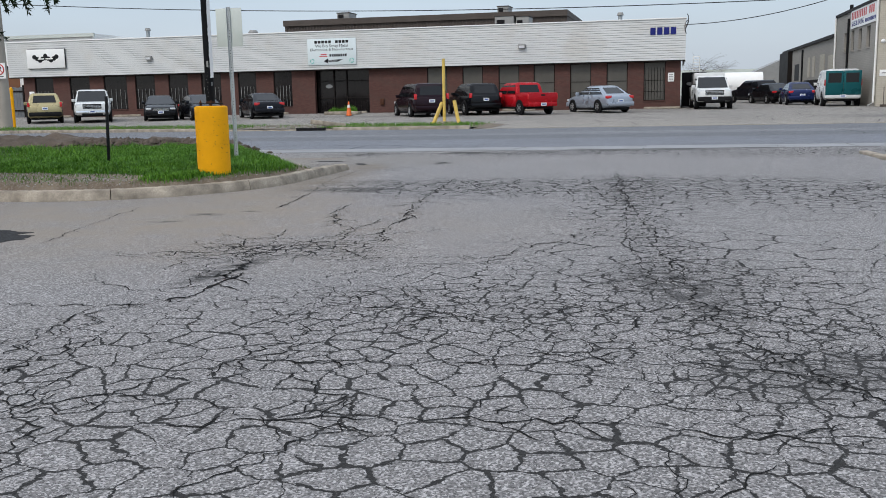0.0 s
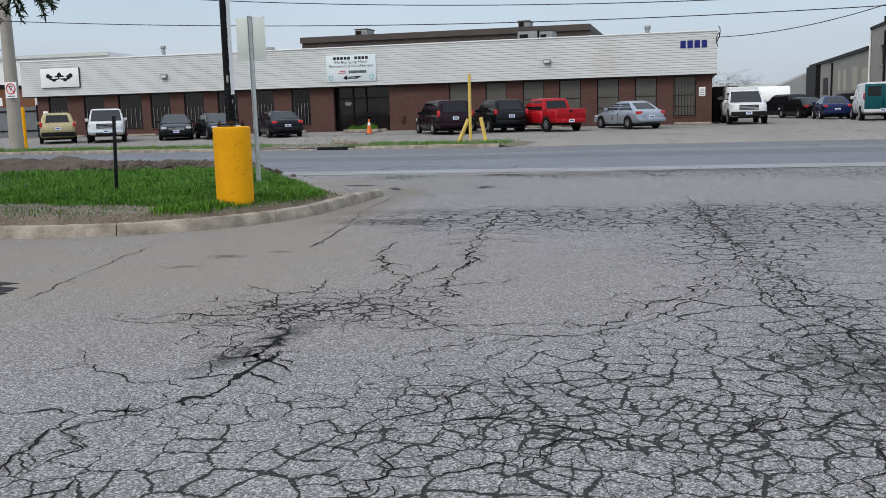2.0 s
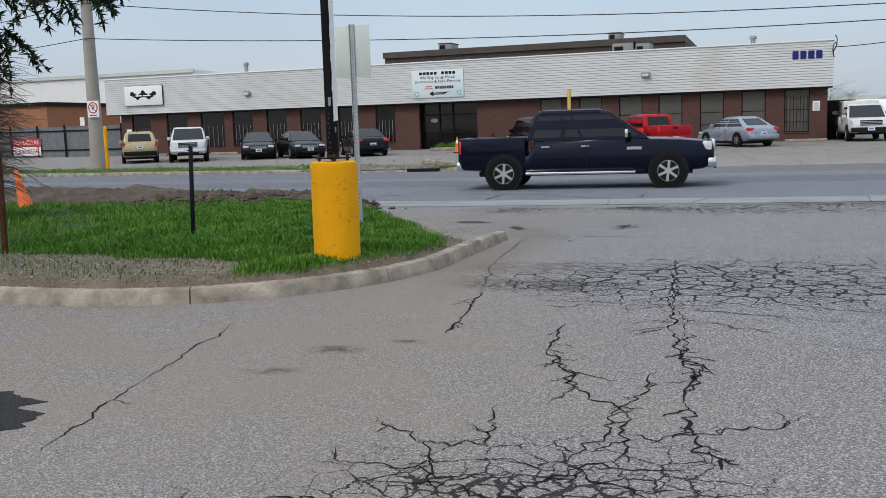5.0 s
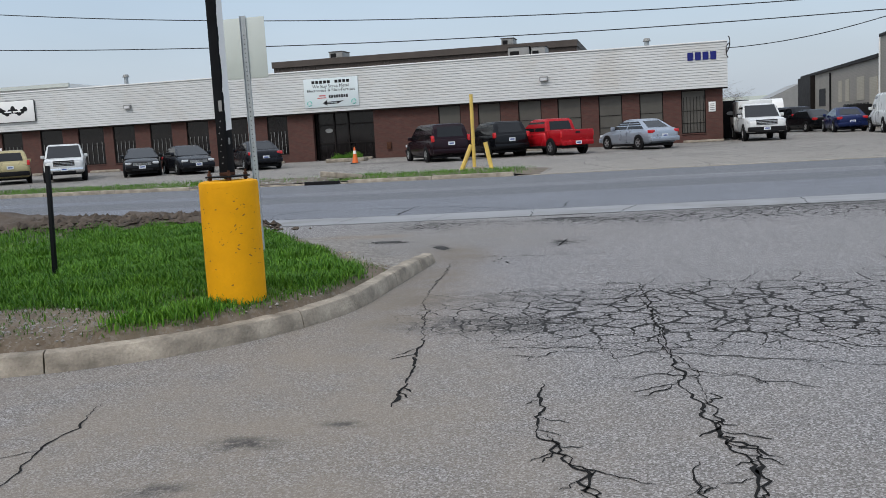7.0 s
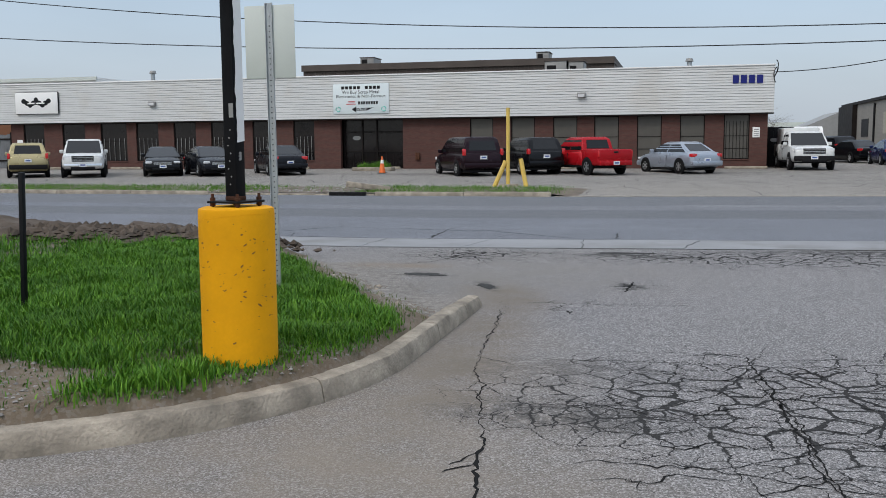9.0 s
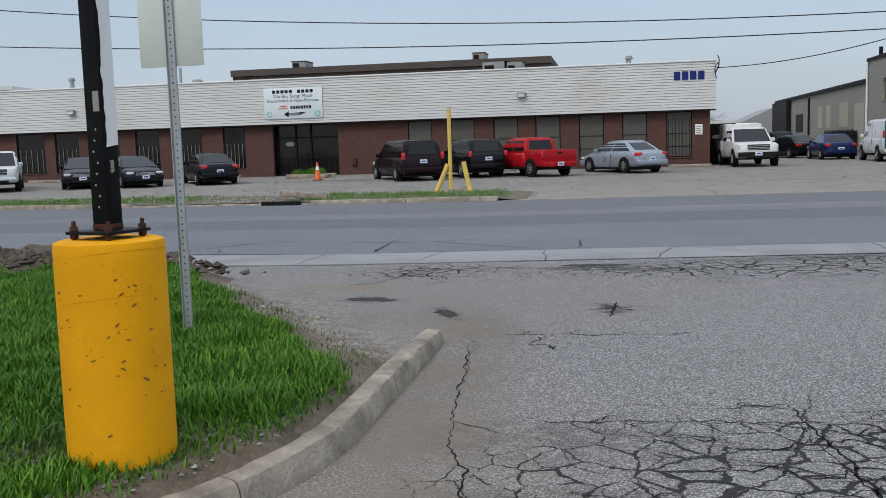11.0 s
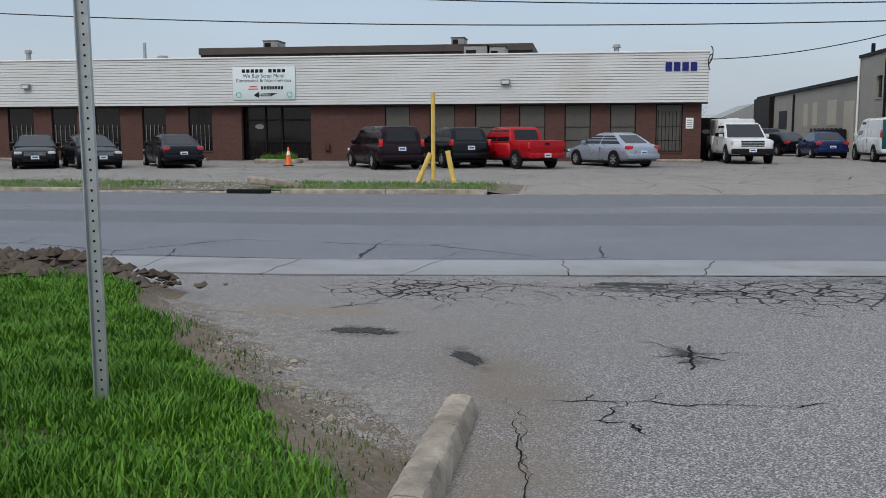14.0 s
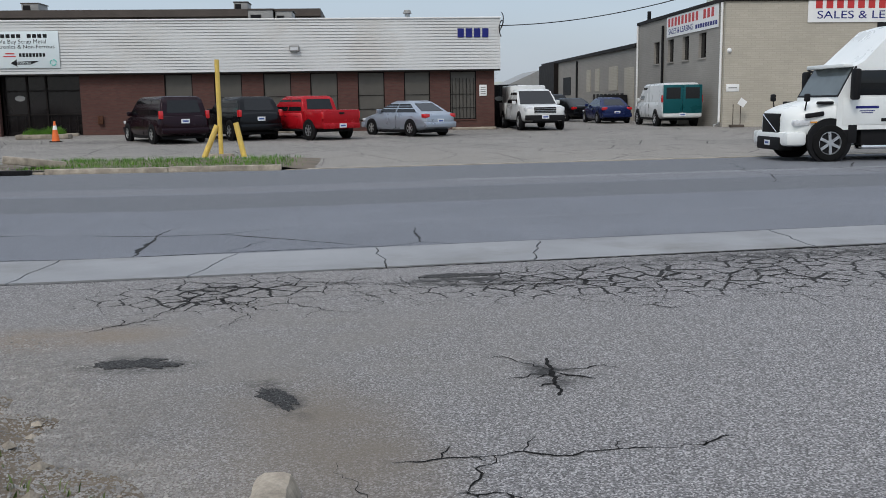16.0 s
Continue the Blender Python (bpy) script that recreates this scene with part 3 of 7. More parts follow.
# ---- cracks that wander over the driveway, as recess-dark ribbons ----
def crack(bm, a, b, width, wander=0.25, branches=1, rng=random, follow=False):
    a, b = Vector((*a, 0)), Vector((*b, 0))
    n = max(5, int((b - a).length / 0.035))
    side = (b - a).normalized().cross(Vector((0, 0, 1)))
    off, drift, pts = 0.0, 0.0, []
    seed = rng.uniform(0, 100)
    for i in range(n + 1):
        s = i / n
        env = math.sin(math.pi * min(1, max(0, s))) ** 0.5
        off = env * wander * (noise.noise((seed, s * 4.0, 0)) * 1.4 + noise.noise((seed, s * 15.0, 3)) * 0.55 + noise.noise((seed, s * 45.0, 7)) * 0.28) + 0.022 * noise.noise((seed, i * 0.55, 2)) + 0.012 * noise.noise((seed, i * 1.3, 6))
        pts.append(a + (b - a) * s + side * off)
    prev = None
    for i, p in enumerate(pts):
        d = (pts[min(i + 1, n)] - pts[max(i - 1, 0)]).normalized().cross(Vector((0, 0, 1)))
        w = 0.50 * width * (0.25 + 0.75 * math.sin(math.pi * (0.04 + 0.92 * i / n))) * (0.45 + 1.1 * abs(noise.noise((seed, i * 0.35, 5)) + 0.35))
        k = [bm.verts.new((q.x, q.y + (bend(q.x) if follow else 0.0), 0.0035)) for q in (p + d * w, p - d * w)]
        if prev:
            bm.faces.new((prev[0], prev[1], k[1], k[0]))
        prev = k
    for _ in range(branches):
        p = pts[rng.randrange(n // 5, n)]
        ang = rng.choice((-1, 1)) * rng.uniform(0.5, 1.2)
        d = Matrix.Rotation(ang, 3, "Z") @ (b - a).normalized()
        q = p + d * rng.uniform(0.12, 0.40) * min(1.4, (b - a).length)
        crack(bm, p[:2], q[:2], width * 0.6, wander * 0.4, 0, rng, follow)


def chain(bm, way, width, wander, branches, rng):
    """A crack that turns at each point of its way."""
    for a, b in zip(way, way[1:]):
        crack(bm, a, b, width, wander, branches, rng)


rng = random.Random(11)
bm = bmesh.new()
chain(bm, ((-3.29, 9.25), (-2.39, 9.14), (-1.89, 9.16)), 0.01, 0.06, 1, rng)
chain(bm, ((-1.89, 9.16), (-1.76, 9.12)), 0.022, 0.05, 2, rng)
chain(bm, ((-1.76, 9.12), (-1.7, 8.62), (-1.65, 8.25)), 0.05, 0.05, 3, rng)
chain(bm, ((-1.89, 9.16), (-1.8, 9.75), (-1.64, 10.16), (-1.54, 11.1), (-1.4, 11.66)), 0.016, 0.1, 3, rng)
chain(bm, ((-2.82, 10.63), (-2.41, 10.3), (-2.1, 10.36), (-2.22, 10.99)), 0.014, 0.06, 2, rng)
chain(bm, ((-2.41, 10.3), (-2.12, 9.69), (-1.76, 9.12)), 0.013, 0.06, 2, rng)
chain(bm, ((-1.64, 10.16), (-1.24, 9.86), (-0.84, 9.36), (-0.57, 9.42)), 0.016, 0.07, 3, rng)
chain(bm, ((-0.57, 9.42), (-0.02, 9.55), (0.22, 9.53)), 0.014, 0.08, 3, rng)
chain(bm, ((0.22, 9.53), (0.36, 9.74), (0.37, 9.99), (0.8, 10.66), (0.8, 11.15), (0.98, 11.51)), 0.017, 0.06, 2, rng)
chain(bm, ((-2.17, 12.28), (-1.84, 11.43), (-1.5, 11.02), (-1.38, 10.27)), 0.018, 0.07, 2, rng)
chain(bm, ((-1.81, 16.54), (-1.35, 12.93)), 0.012, 0.1, 1, rng)
chain(bm, ((-1.35, 12.93), (-1.18, 11.16), (-1.1, 10.68), (-0.96, 10.28)), 0.024, 0.09, 3, rng)
chain(bm, ((-5.01, 12.71), (-4.6, 10.9), (-4.28, 9.69)), 0.014, 0.05, 1, rng)
chain(bm, ((0.69, 18.63), (1.02, 15.71), (0.98, 12.6)), 0.016, 0.1, 4, rng)
chain(bm, ((-4.02, 18.57), (-3.77, 16.16), (-3.38, 14.55)), 0.012, 0.05, 1, rng)
chain(bm, ((-3.38, 14.55), (-3.17, 13.22), (-3.13, 12.72)), 0.026, 0.04, 2, rng)
chain(bm, ((-2.31, 13.24), (-2.23, 12.29), (-2.02, 11.9), (-1.88, 11.49)), 0.02, 0.06, 3, rng)
chain(bm, ((-1.79, 16.91), (-1.54, 14.11), (-1.46, 13.14), (-1.31, 12.35), (-1.17, 12.11), (-1.18, 11.55)), 0.022, 0.06, 3, rng)
chain(bm, ((-1.3, 13.09), (-1.35, 12.82)), 0.014, 0.04, 1, rng)
chain(bm, ((-1.44, 11.94), (-1.49, 11.53)), 0.014, 0.04, 1, rng)
chain(bm, ((-1.91, 13.38), (-1.17, 13.46), (-0.7, 13.17)), 0.012, 0.06, 3, rng)
chain(bm, ((-3.39, 16.43), (-2.47, 16.5), (-1.42, 16.55), (-0.13, 16.89)), 0.012, 0.08, 4, rng)
chain(bm, ((-3.08, 15.33), (-2.34, 15.07), (-1.45, 15.6), (0.11, 15.51)), 0.013, 0.08, 4, rng)
chain(bm, ((-2.58, 14.47), (-1.75, 14.64), (-0.63, 15.0)), 0.012, 0.08, 4, rng)
chain(bm, ((-4.11, 19.0), (-3.96, 18.55), (-3.94, 18.02), (-3.89, 17.62)), 0.005, 0.05, 0, rng)
chain(bm, ((-3.85, 18.97), (-3.4, 19.01), (-2.46, 19.02), (-2.14, 19.15)), 0.016, 0.04, 2, rng)
chain(bm, ((-3.58, 18.6), (-3.38, 18.58), (-3.3, 18.39)), 0.02, 0.04, 2, rng)
chain(bm, ((-3.37, 19.01), (-3.54, 18.61)), 0.014, 0.05, 1, rng)
chain(bm, ((-6.06, 21.72), (-5.67, 22.17), (-5.32, 23.45)), 0.016, 0.06, 3, rng)
chain(bm, ((-6.0, 23.36), (-4.92, 23.31)), 0.011, 0.06, 3, rng)
chain(bm, ((-6.05, 22.79), (-4.71, 23.07), (-3.53, 22.95)), 0.011, 0.08, 4, rng)
chain(bm, ((-2.81, 20.64), (-2.88, 19.87)), 0.04, 0.03, 3, rng)
chain(bm, ((-2.84, 20.39), (-3.11, 20.74)), 0.014, 0.04, 1, rng)
chain(bm, ((-2.83, 20.34), (-2.47, 20.44)), 0.013, 0.04, 1, rng)
chain(bm, ((-2.85, 20.3), (-3.12, 20.23)), 0.012, 0.04, 1, rng)
chain(bm, ((-4.87, 23.39), (-3.2, 23.29), (-1.92, 22.14), (-1.33, 21.95)), 0.012, 0.08, 5, rng)
chain(bm, ((-2.65, 23.49), (-1.01, 22.71), (0.26, 22.06)), 0.013, 0.08, 5, rng)
chain(bm, ((-2.18, 23.14), (-0.57, 23.18), (0.93, 23.25)), 0.012, 0.08, 5, rng)
chain(bm, ((0.77, 17.61), (1.37, 12.07), (1.58, 10.23), (1.8, 8.76)), 0.018, 0.1, 6, rng)
chain(bm, ((1.8, 8.76), (2.02, 7.33), (2.34, 6.71), (2.59, 6.15)), 0.02, 0.1, 6, rng)
chain(bm, ((0.92, 16.61), (1.25, 11.62), (1.38, 9.91), (1.67, 8.35)), 0.014, 0.08, 4, rng)
chain(bm, ((1.09, 11.4), (0.91, 10.64), (0.45, 9.65)), 0.013, 0.08, 2, rng)
chain(bm, ((0.45, 9.65), (0.14, 9.26), (-0.57, 9.24), (-1.24, 9.29)), 0.013, 0.08, 3, rng)
chain(bm, ((1.5, 10.54), (2.42, 9.91), (2.09, 9.48)), 0.011, 0.08, 2, rng)
chain(bm, ((2.09, 9.48), (2.45, 8.85), (2.93, 8.82)), 0.012, 0.06, 2, rng)
chain(bm, ((-1.59, 8.61), (-1.57, 7.76), (-1.67, 7.57)), 0.04, 0.05, 3, rng)
chain(bm, ((-1.67, 7.57), (-2.04, 7.33), (-1.92, 6.54), (-1.86, 6.18)), 0.014, 0.07, 3, rng)
chain(bm, ((-2.77, 7.3), (-2.36, 7.28), (-2.04, 7.33)), 0.012, 0.1, 2, rng)
chain(bm, ((-1.55, 6.6), (-1.6, 6.12), (-1.6, 5.86)), 0.02, 0.1, 3, rng)
chain(bm, ((-1.89, 15.6), (0.99, 15.32), (4.27, 14.77)), 0.011, 0.1, 6, rng)
chain(bm, ((-2.88, 14.35), (0.39, 13.56), (3.13, 14.25)), 0.01, 0.1, 6, rng)
chain(bm, ((-0.55, 12.9), (1.75, 12.34), (3.77, 12.21)), 0.011, 0.1, 6, rng)
chain(bm, ((0.23, 12.19), (2.72, 11.57)), 0.01, 0.1, 5, rng)
chain(bm, ((-0.17, 8.07), (0.95, 8.63), (2.12, 8.42)), 0.012, 0.08, 5, rng)
chain(bm, ((-0.56, 7.57), (0.72, 7.54), (1.92, 7.96), (2.67, 7.44)), 0.013, 0.08, 5, rng)
chain(bm, ((-0.57, 6.3), (0.48, 6.38), (1.46, 6.66), (2.52, 6.55)), 0.014, 0.08, 5, rng)
chain(bm, ((-0.46, 5.29), (0.56, 5.63), (1.63, 5.69), (2.48, 5.61)), 0.015, 0.08, 5, rng)
crack(bm, (-4.2, 23.72), (14.0, 23.72), 0.085, 0.012, 8, rng, True)
crack(bm, (-20, 23.72), (-4.0, 23.72), 0.026, 0.012, 0, rng, True)
crack(bm, (-3.5, 25.2), (-13, 25.2), 0.030, 0.06, 1, rng, True)
crack(bm, (-3.5, 25.14), (16, 25.14), 0.018, 0.02, 2, rng, True)
for x0, x1 in ((-5.6, -5.2), (-9.2, -9.5), (-12.6, -13.4)):
    crack(bm, (x0, 25.25), (x1, 26.1), 0.016, 0.05, 0, rng, True)
for x0, x1, y0, y1, count, turn in ((-2.0, 4.5, 3.6, 8.8, 40, 3.1), (-3.0, 4.6, 13.8, 16.9, 60, 0.35), (-3.4, 5.0, 22.2, 23.6, 46, 0.30), (-2.7, -0.9, 9.2, 10.6, 9, 3.1), (-6.0, -4.8, 22.4, 23.6, 10, 1.2)):
    for _ in range(count):
        p = (rng.uniform(x0, x1), rng.uniform(y0, y1))
        ang, ln = rng.uniform(-turn, turn), rng.uniform(0.4, 1.4)
        crack(bm, p, (p[0] + ln * math.cos(ang), p[1] + ln * math.sin(ang)), 0.012, 0.12, 2, rng, y0 > 20)
tagged(part("pavement_cracks", bm, M_CRACK, smooth=0), "dark open cracks wandering across the asphalt", "cracks", kind="stuff")


def ragged_patch(cx, cy, rx, ry, turn, label, mat, seed):
    """A thin worn patch with an uneven outline lying on the asphalt."""
    bm = bmesh.new()
    t = radians(turn)
    rim = []
    jag = 0.4 if rx > 0.6 else 1.0
    for i in range(72):
        a = i * math.tau / 72
        k = 0.75 + 0.42 * noise.noise((math.cos(a) * 1.3, math.sin(a) * 1.3, seed)) + jag * 0.34 * noise.noise((math.cos(a) * 5, math.sin(a) * 5, seed)) + jag * 0.22 * noise.noise((math.cos(a) * 14, math.sin(a) * 14, seed))
        u, v = rx * k * math.cos(a), ry * k * math.sin(a)
        rim.append((cx + u * math.cos(t) - v * math.sin(t), cy + u * math.sin(t) + v * math.cos(t)))
    loft(bm, [[(px, py, 0.0) for px, py in rim], [(px, py, 0.004) for px, py in rim]])
    return tagged(part("asphalt_patch", bm, mat, smooth=0), label, "patch", kind="structure")


M_TAR = asphalt("tar_patch_asphalt", (0.030, 0.030, 0.031), stones=0.3)
M_WORN = asphalt("ravelled_asphalt", (0.045, 0.044, 0.043), stones=0.8)
ragged_patch(-5.55, 10.0, 1.25, 0.75, 6, "dark tarry patch in the worn asphalt", M_TAR, 1.0)
ragged_patch(-5.49, 20.83, 0.34, 0.15, -8, "small dark ravelled hollow in the asphalt", M_WORN, 4.0)
ragged_patch(-4.48, 20.02, 0.10, 0.30, 25, "small dark ravelled hollow in the asphalt", M_WORN, 7.0)
ragged_patch(-3.15, 23.62, 0.50, 0.13, 6, "dark ravelled edge beside the gutter", M_WORN, 9.0)


# ---- kerb and verge beside the driveway ----
def kerb_line(s):
    """Plan of the kerb's outer foot by length: along the driveway, round the corner, out to its broken end."""
    straight, r = 34.0, 3.0
    c = Vector((-7.27, 16.1))
    arc = r * math.pi / 2 * 1.01
    if s < straight:
        return Vector((c.x - straight + s, c.y - r - 0.012 * (straight - s))), Vector((1, 0))
    if s < straight + arc:
        a = -math.pi / 2 + (s - straight) / r
        return c + r * Vector((math.cos(a), math.sin(a))), Vector((-math.sin(a), math.cos(a)))
    e = s - straight - arc
    a = -math.pi / 2 + arc / r
    p = c + r * Vector((math.cos(a), math.sin(a)))
    return p + e * Vector((0.01, 1.0)), Vector((0, 1))


KERB_END = 34.0 + 3.0 * math.pi / 2 * 1.01 + 2.5
kerb = tagged(new("kerb"), "worn pale concrete kerb in cast lengths", "kerb", kind="structure")
joints = [0, 6, 12, 18, 22, 25, 28, 31.3, 35.4, 37.5, 39.6, KERB_END - 0.62, KERB_END]
random.seed(3)
for a, b in zip(joints, joints[1:]):
    n = max(3, int((b - a) / (0.05 if a > 30 else 0.2)))
    rings = []
    for i in range(n + 1):
        s = a + 0.006 + (b - a - 0.012) * i / n
        p, d = kerb_line(s)
        inn = Vector((-d.y, d.x))
        wear = 0.5 + 0.5 * noise.noise((s * 1.7, 0, 0))
        k = 0.016 * wear + 0.010 * max(0, noise.noise((s * 6, 5, 0)))
        drop = 0.03 * smooth01((s - KERB_END + 1.2) / 1.2)
        h = 0.145 - drop + 0.008 * noise.noise((s * 4, 9, 0)) + 0.006 * noise.noise((s * 13, 2, 0))
        prof = [(0.0, -0.05), (0.0, 0.02), (0.012 + k, h - 0.03 - k), (0.03 + k, h - 0.008), (0.06 + k, h), (0.15, h + 0.003), (0.185, h - 0.02), (0.19, -0.05)]
        rings.append([(p.x + inn.x * (u + 0.006 * noise.noise((s * 9, q * 3.1, 1)) + 0.003 * noise.noise((s * 31, q * 3.1, 4))), p.y + inn.y * (u + 0.006 * noise.noise((s * 9, q * 3.1, 1))), z + 0.004 * noise.noise((s * 17, q * 2.3, 8))) for q, (u, z) in enumerate(prof)])
    bm = bmesh.new()
    loft(bm, rings)
    bmesh.ops.recalc_face_normals(bm, faces=bm.faces)
    part("kerb_stone", bm, M_KERB, kerb, smooth=40)


rk = tagged(new("kerb_return"), "short worn kerb at the far corner of the driveway", "kerb", kind="structure")
for k in range(5):
    kx, ky = 5.6 + 0.22 * k * k, 22.0 - 1.75 * k + 0.08 * k * k
    part("kerb_stone", cube(-0.1, 0.1, -0.9, 0.9, -0.05, 0.06 + 0.02 * k, bevel=0.025), M_KERB, rk, at=pose(kx, ky, 0, 0, 0, 4 + 11 * k))


def edge_dist(x, y):
    """How far a place lies inside the grassed part of the verge, in metres (negative outside)."""
    c = Vector((-7.27, 16.1))
    if x > c.x and y < c.y:
        d_kerb = 2.85 - (Vector((x, y)) - c).length
    elif y < c.y:
        d_kerb = y - (c.y - 2.85)
    else:
        d_kerb = -4.38 - x
    # broken edge towards the street: slants from the kerb's end to the left
    nx, ny = 0.8, 0.6
    d_street = 10.32 - ((x + 4.6) * nx + y * ny) - 0.22 * noise.noise((x * 0.8, y * 0.8, 0)) - 0.25 * noise.noise((x * 2.3, y * 2.3, 4))
    d_street = max(d_street, 21.3 - y if x < -9 else -9)
    return min(d_kerb, d_street), d_kerb, d_street


def verge_z(x, y):
    d, dk, ds = edge_dist(x, y)
    base = 0.14 + 0.10 * smooth01((dk + 0.12) / 0.35) + 0.07 * smooth01(dk / 2.6)
    out = smooth01((ds + 0.9) / 1.5)
    z = base * out + 0.014 * noise.noise((x * 2.0, y * 2.0, 0)) + 0.008 * noise.noise((x * 7.0, y * 7.0, 0))
    far = smooth01((23.4 - y) / 1.2)
    return z * far - 0.03 * (1 - min(out, far))


def verge_mat():
    m, nt, bs = tree("verge_soil")
    at = nt.nodes.new("ShaderNodeAttribute")
    at.attribute_name = "turf"
    g = nt.nodes.new("ShaderNodeNewGeometry")
    pos = g.outputs["Position"]
    soil = mixc(nt, remap(nt, noise_tex(nt, pos, 1.8, 6, 0.65), 0.3, 0.7), (0.105, 0.075, 0.048), (0.190, 0.150, 0.106))
    st = nd(nt, "ShaderNodeTexVoronoi", Scale=42.0)
    nt.links.new(pos, st.inputs["Vector"])
    soil = mixc(nt, remap(nt, st.outputs["Color"], 0.55, 1.0, 0, 0.7), soil, (0.22, 0.20, 0.175))
    turf = mixc(nt, noise_tex(nt, pos, 9.0, 5), (0.018, 0.034, 0.008), (0.045, 0.068, 0.018))
    fac = calc(nt, "MULTIPLY", at.outputs["Fac"], remap(nt, noise_tex(nt, pos, 2.6, 5, 0.65), 0.36, 0.52, 0.15, 1.0))
    nt.links.new(mixc(nt, fac, soil, turf), bs.inputs["Base Color"])
    bs.inputs["Roughness"].default_value = 0.95
    bump(nt, bs, noise_tex(nt, pos, 30.0, 5, 0.7), 0.9, 0.02)
    return m


def turf_amount(x, y):
    d, dk, ds = edge_dist(x, y)
    v = smooth01((ds - 0.10) / 0.35) * smooth01((dk - 0.03) / 0.2)
    bare = smooth01((1.0 - abs(y - 13.85) - 0.45 * noise.noise((x * 0.9, y * 0.9, 2))) / 0.4) * smooth01((-5.45 - x) / 0.4)
    bare = max(bare, 0.45 * smooth01((0.75 - (Vector((x + 5.2, y - 14.95))).length + 0.3 * noise.noise((x * 3, y * 3, 1))) / 0.3))
    return v * (1 - 0.985 * bare)


def build_verge():
    bm = bmesh.new()
    lay = bm.verts.layers.float.new("turf")
    xs = [-45 + 1.0 * i for i in range(30)] + [-15 + 0.2 * i for i in range(30)] + [-9 + 0.09 * i for i in range(61)]
    ys = [13.1 + 0.09 * i for i in range(118)]
    grid = {}
    for j, y in enumerate(ys):
        for i, x in enumerate(xs):
            dk = edge_dist(x, y)[1]
            if dk < -0.14 and y < 18.75:
                continue
            z = verge_z(x, y)
            if dk < 0.04 and y < 18.75:
                z = min(z, 0.10)
            v = bm.verts.new((x, y, z))
            v[lay] = turf_amount(x, y)
            grid[i, j] = v
    for (i, j) in list(grid):
        k = [grid.get(q) for q in ((i, j), (i + 1, j), (i + 1, j + 1), (i, j + 1))]
        if all(k):
            bm.faces.new(k)
    return part("verge", bm, verge_mat(), smooth=60)


tagged(build_verge(), "raised verge of bare gritty soil and turf", "verge", kind="structure")


def blades(name, n, area, mat, tall, label, amount, lean=0.5, seed=1, zf=verge_z):
    rg = np.random.RandomState(seed)
    vs, fs = [], []
    x0, x1, y0, y1 = area
    made = 0
    while made < n:
        x, y = rg.uniform(x0, x1), rg.uniform(y0, y1)
        a = amount(x, y)
        if rg.rand() > a:
            continue
        made += 1
        clump = 0.55 + 0.9 * max(0, 0.5 + noise.noise((x * 2.2, y * 2.2, 8)))
        h = tall * clump * rg.uniform(0.45, 1.15)
        ang, ln, w = rg.uniform(0, 6.283), rg.uniform(0.1, lean) * h * 1.6, rg.uniform(0.003, 0.007)
        dx, dy = math.cos(ang), math.sin(ang)
        z = zf(x, y) - 0.01
        k = len(vs)
        vs += [(x - dy * w, y + dx * w, z), (x + dy * w, y - dx * w, z),
               (x + dx * ln * 0.35 - dy * w * 0.8, y + dy * ln * 0.35 + dx * w * 0.8, z + h * 0.62), (x + dx * ln * 0.35 + dy * w * 0.8, y + dy * ln * 0.35 - dx * w * 0.8, z + h * 0.62),
               (x + dx * ln, y + dy * ln, z + h)]
        fs += [(k, k + 1, k + 3, k + 2), (k + 2, k + 3, k + 4)]
    me = bpy.data.meshes.new(name)
    me.from_pydata(vs, [], fs)
    me.materials.append(mat)
    return tagged(new(name, me), label, "grass", kind="stuff")


def near_amount(x, y):
    return turf_amount(x, y) * (0.35 + 0.65 * smooth01(0.5 + 1.3 * noise.noise((x * 1.1, y * 1.1, 5))))


blades("grass", 120000, (-9.5, -4.4, 13.4, 21.5), M_GRASS, 0.085, "fresh green unmown grass on the verge", near_amount, seed=1)
blades("grass", 60000, (-22, -9.0, 14.0, 21.5), M_GRASS, 0.10, "fresh green unmown grass on the verge", near_amount, seed=2)
blades("undergrowth", 90000, (-10, -4.4, 13.4, 21.0), M_GRASS, 0.045, "low dense green undergrowth in the verge", lambda x, y: turf_amount(x, y), lean=1.4, seed=31)
blades("weeds", 4500, (-14, -4.3, 13.35, 20.5), M_GRASS2, 0.05, "sparse dry weeds along the kerb and bare soil", lambda x, y: 0.25 if edge_dist(x, y)[0] > -0.35 and edge_dist(x, y)[1] > 0.05 and turf_amount(x, y) < 0.6 else 0.0, seed=3)


def stones(name, n, area, size, mat, label, where, seed, zf):
    rg = np.random.RandomState(seed)
    vs, fs = [], []
    made = 0
    while made < n:
        x, y = rg.uniform(area[0], area[1]), rg.uniform(area[2], area[3])
        if rg.rand() > where(x, y):
            continue
        made += 1
        s = size * rg.uniform(0.35, 1.0) ** 2 * 1.3
        r = rg.uniform(0.6, 1.2, 6) * s
        z, k, a = zf(x, y), len(vs), rg.uniform(0, 6.28)
        for i in range(4):
            vs.append((x + r[i] * math.cos(a + i * 1.57), y + r[i] * math.sin(a + i * 1.57), z + 0.1 * s))
        vs += [(x + 0.2 * s, y, z + r[4] * 0.75), (x, y, z - 0.3 * s)]
        for i in range(4):
            fs += [(k + i, k + (i + 1) % 4, k + 4), (k + (i + 1) % 4, k + i, k + 5)]
    me = bpy.data.meshes.new(name)
    me.from_pydata(vs, [], fs)
    me.materials.append(mat)
    return tagged(new(name, me), label, name, kind="stuff")


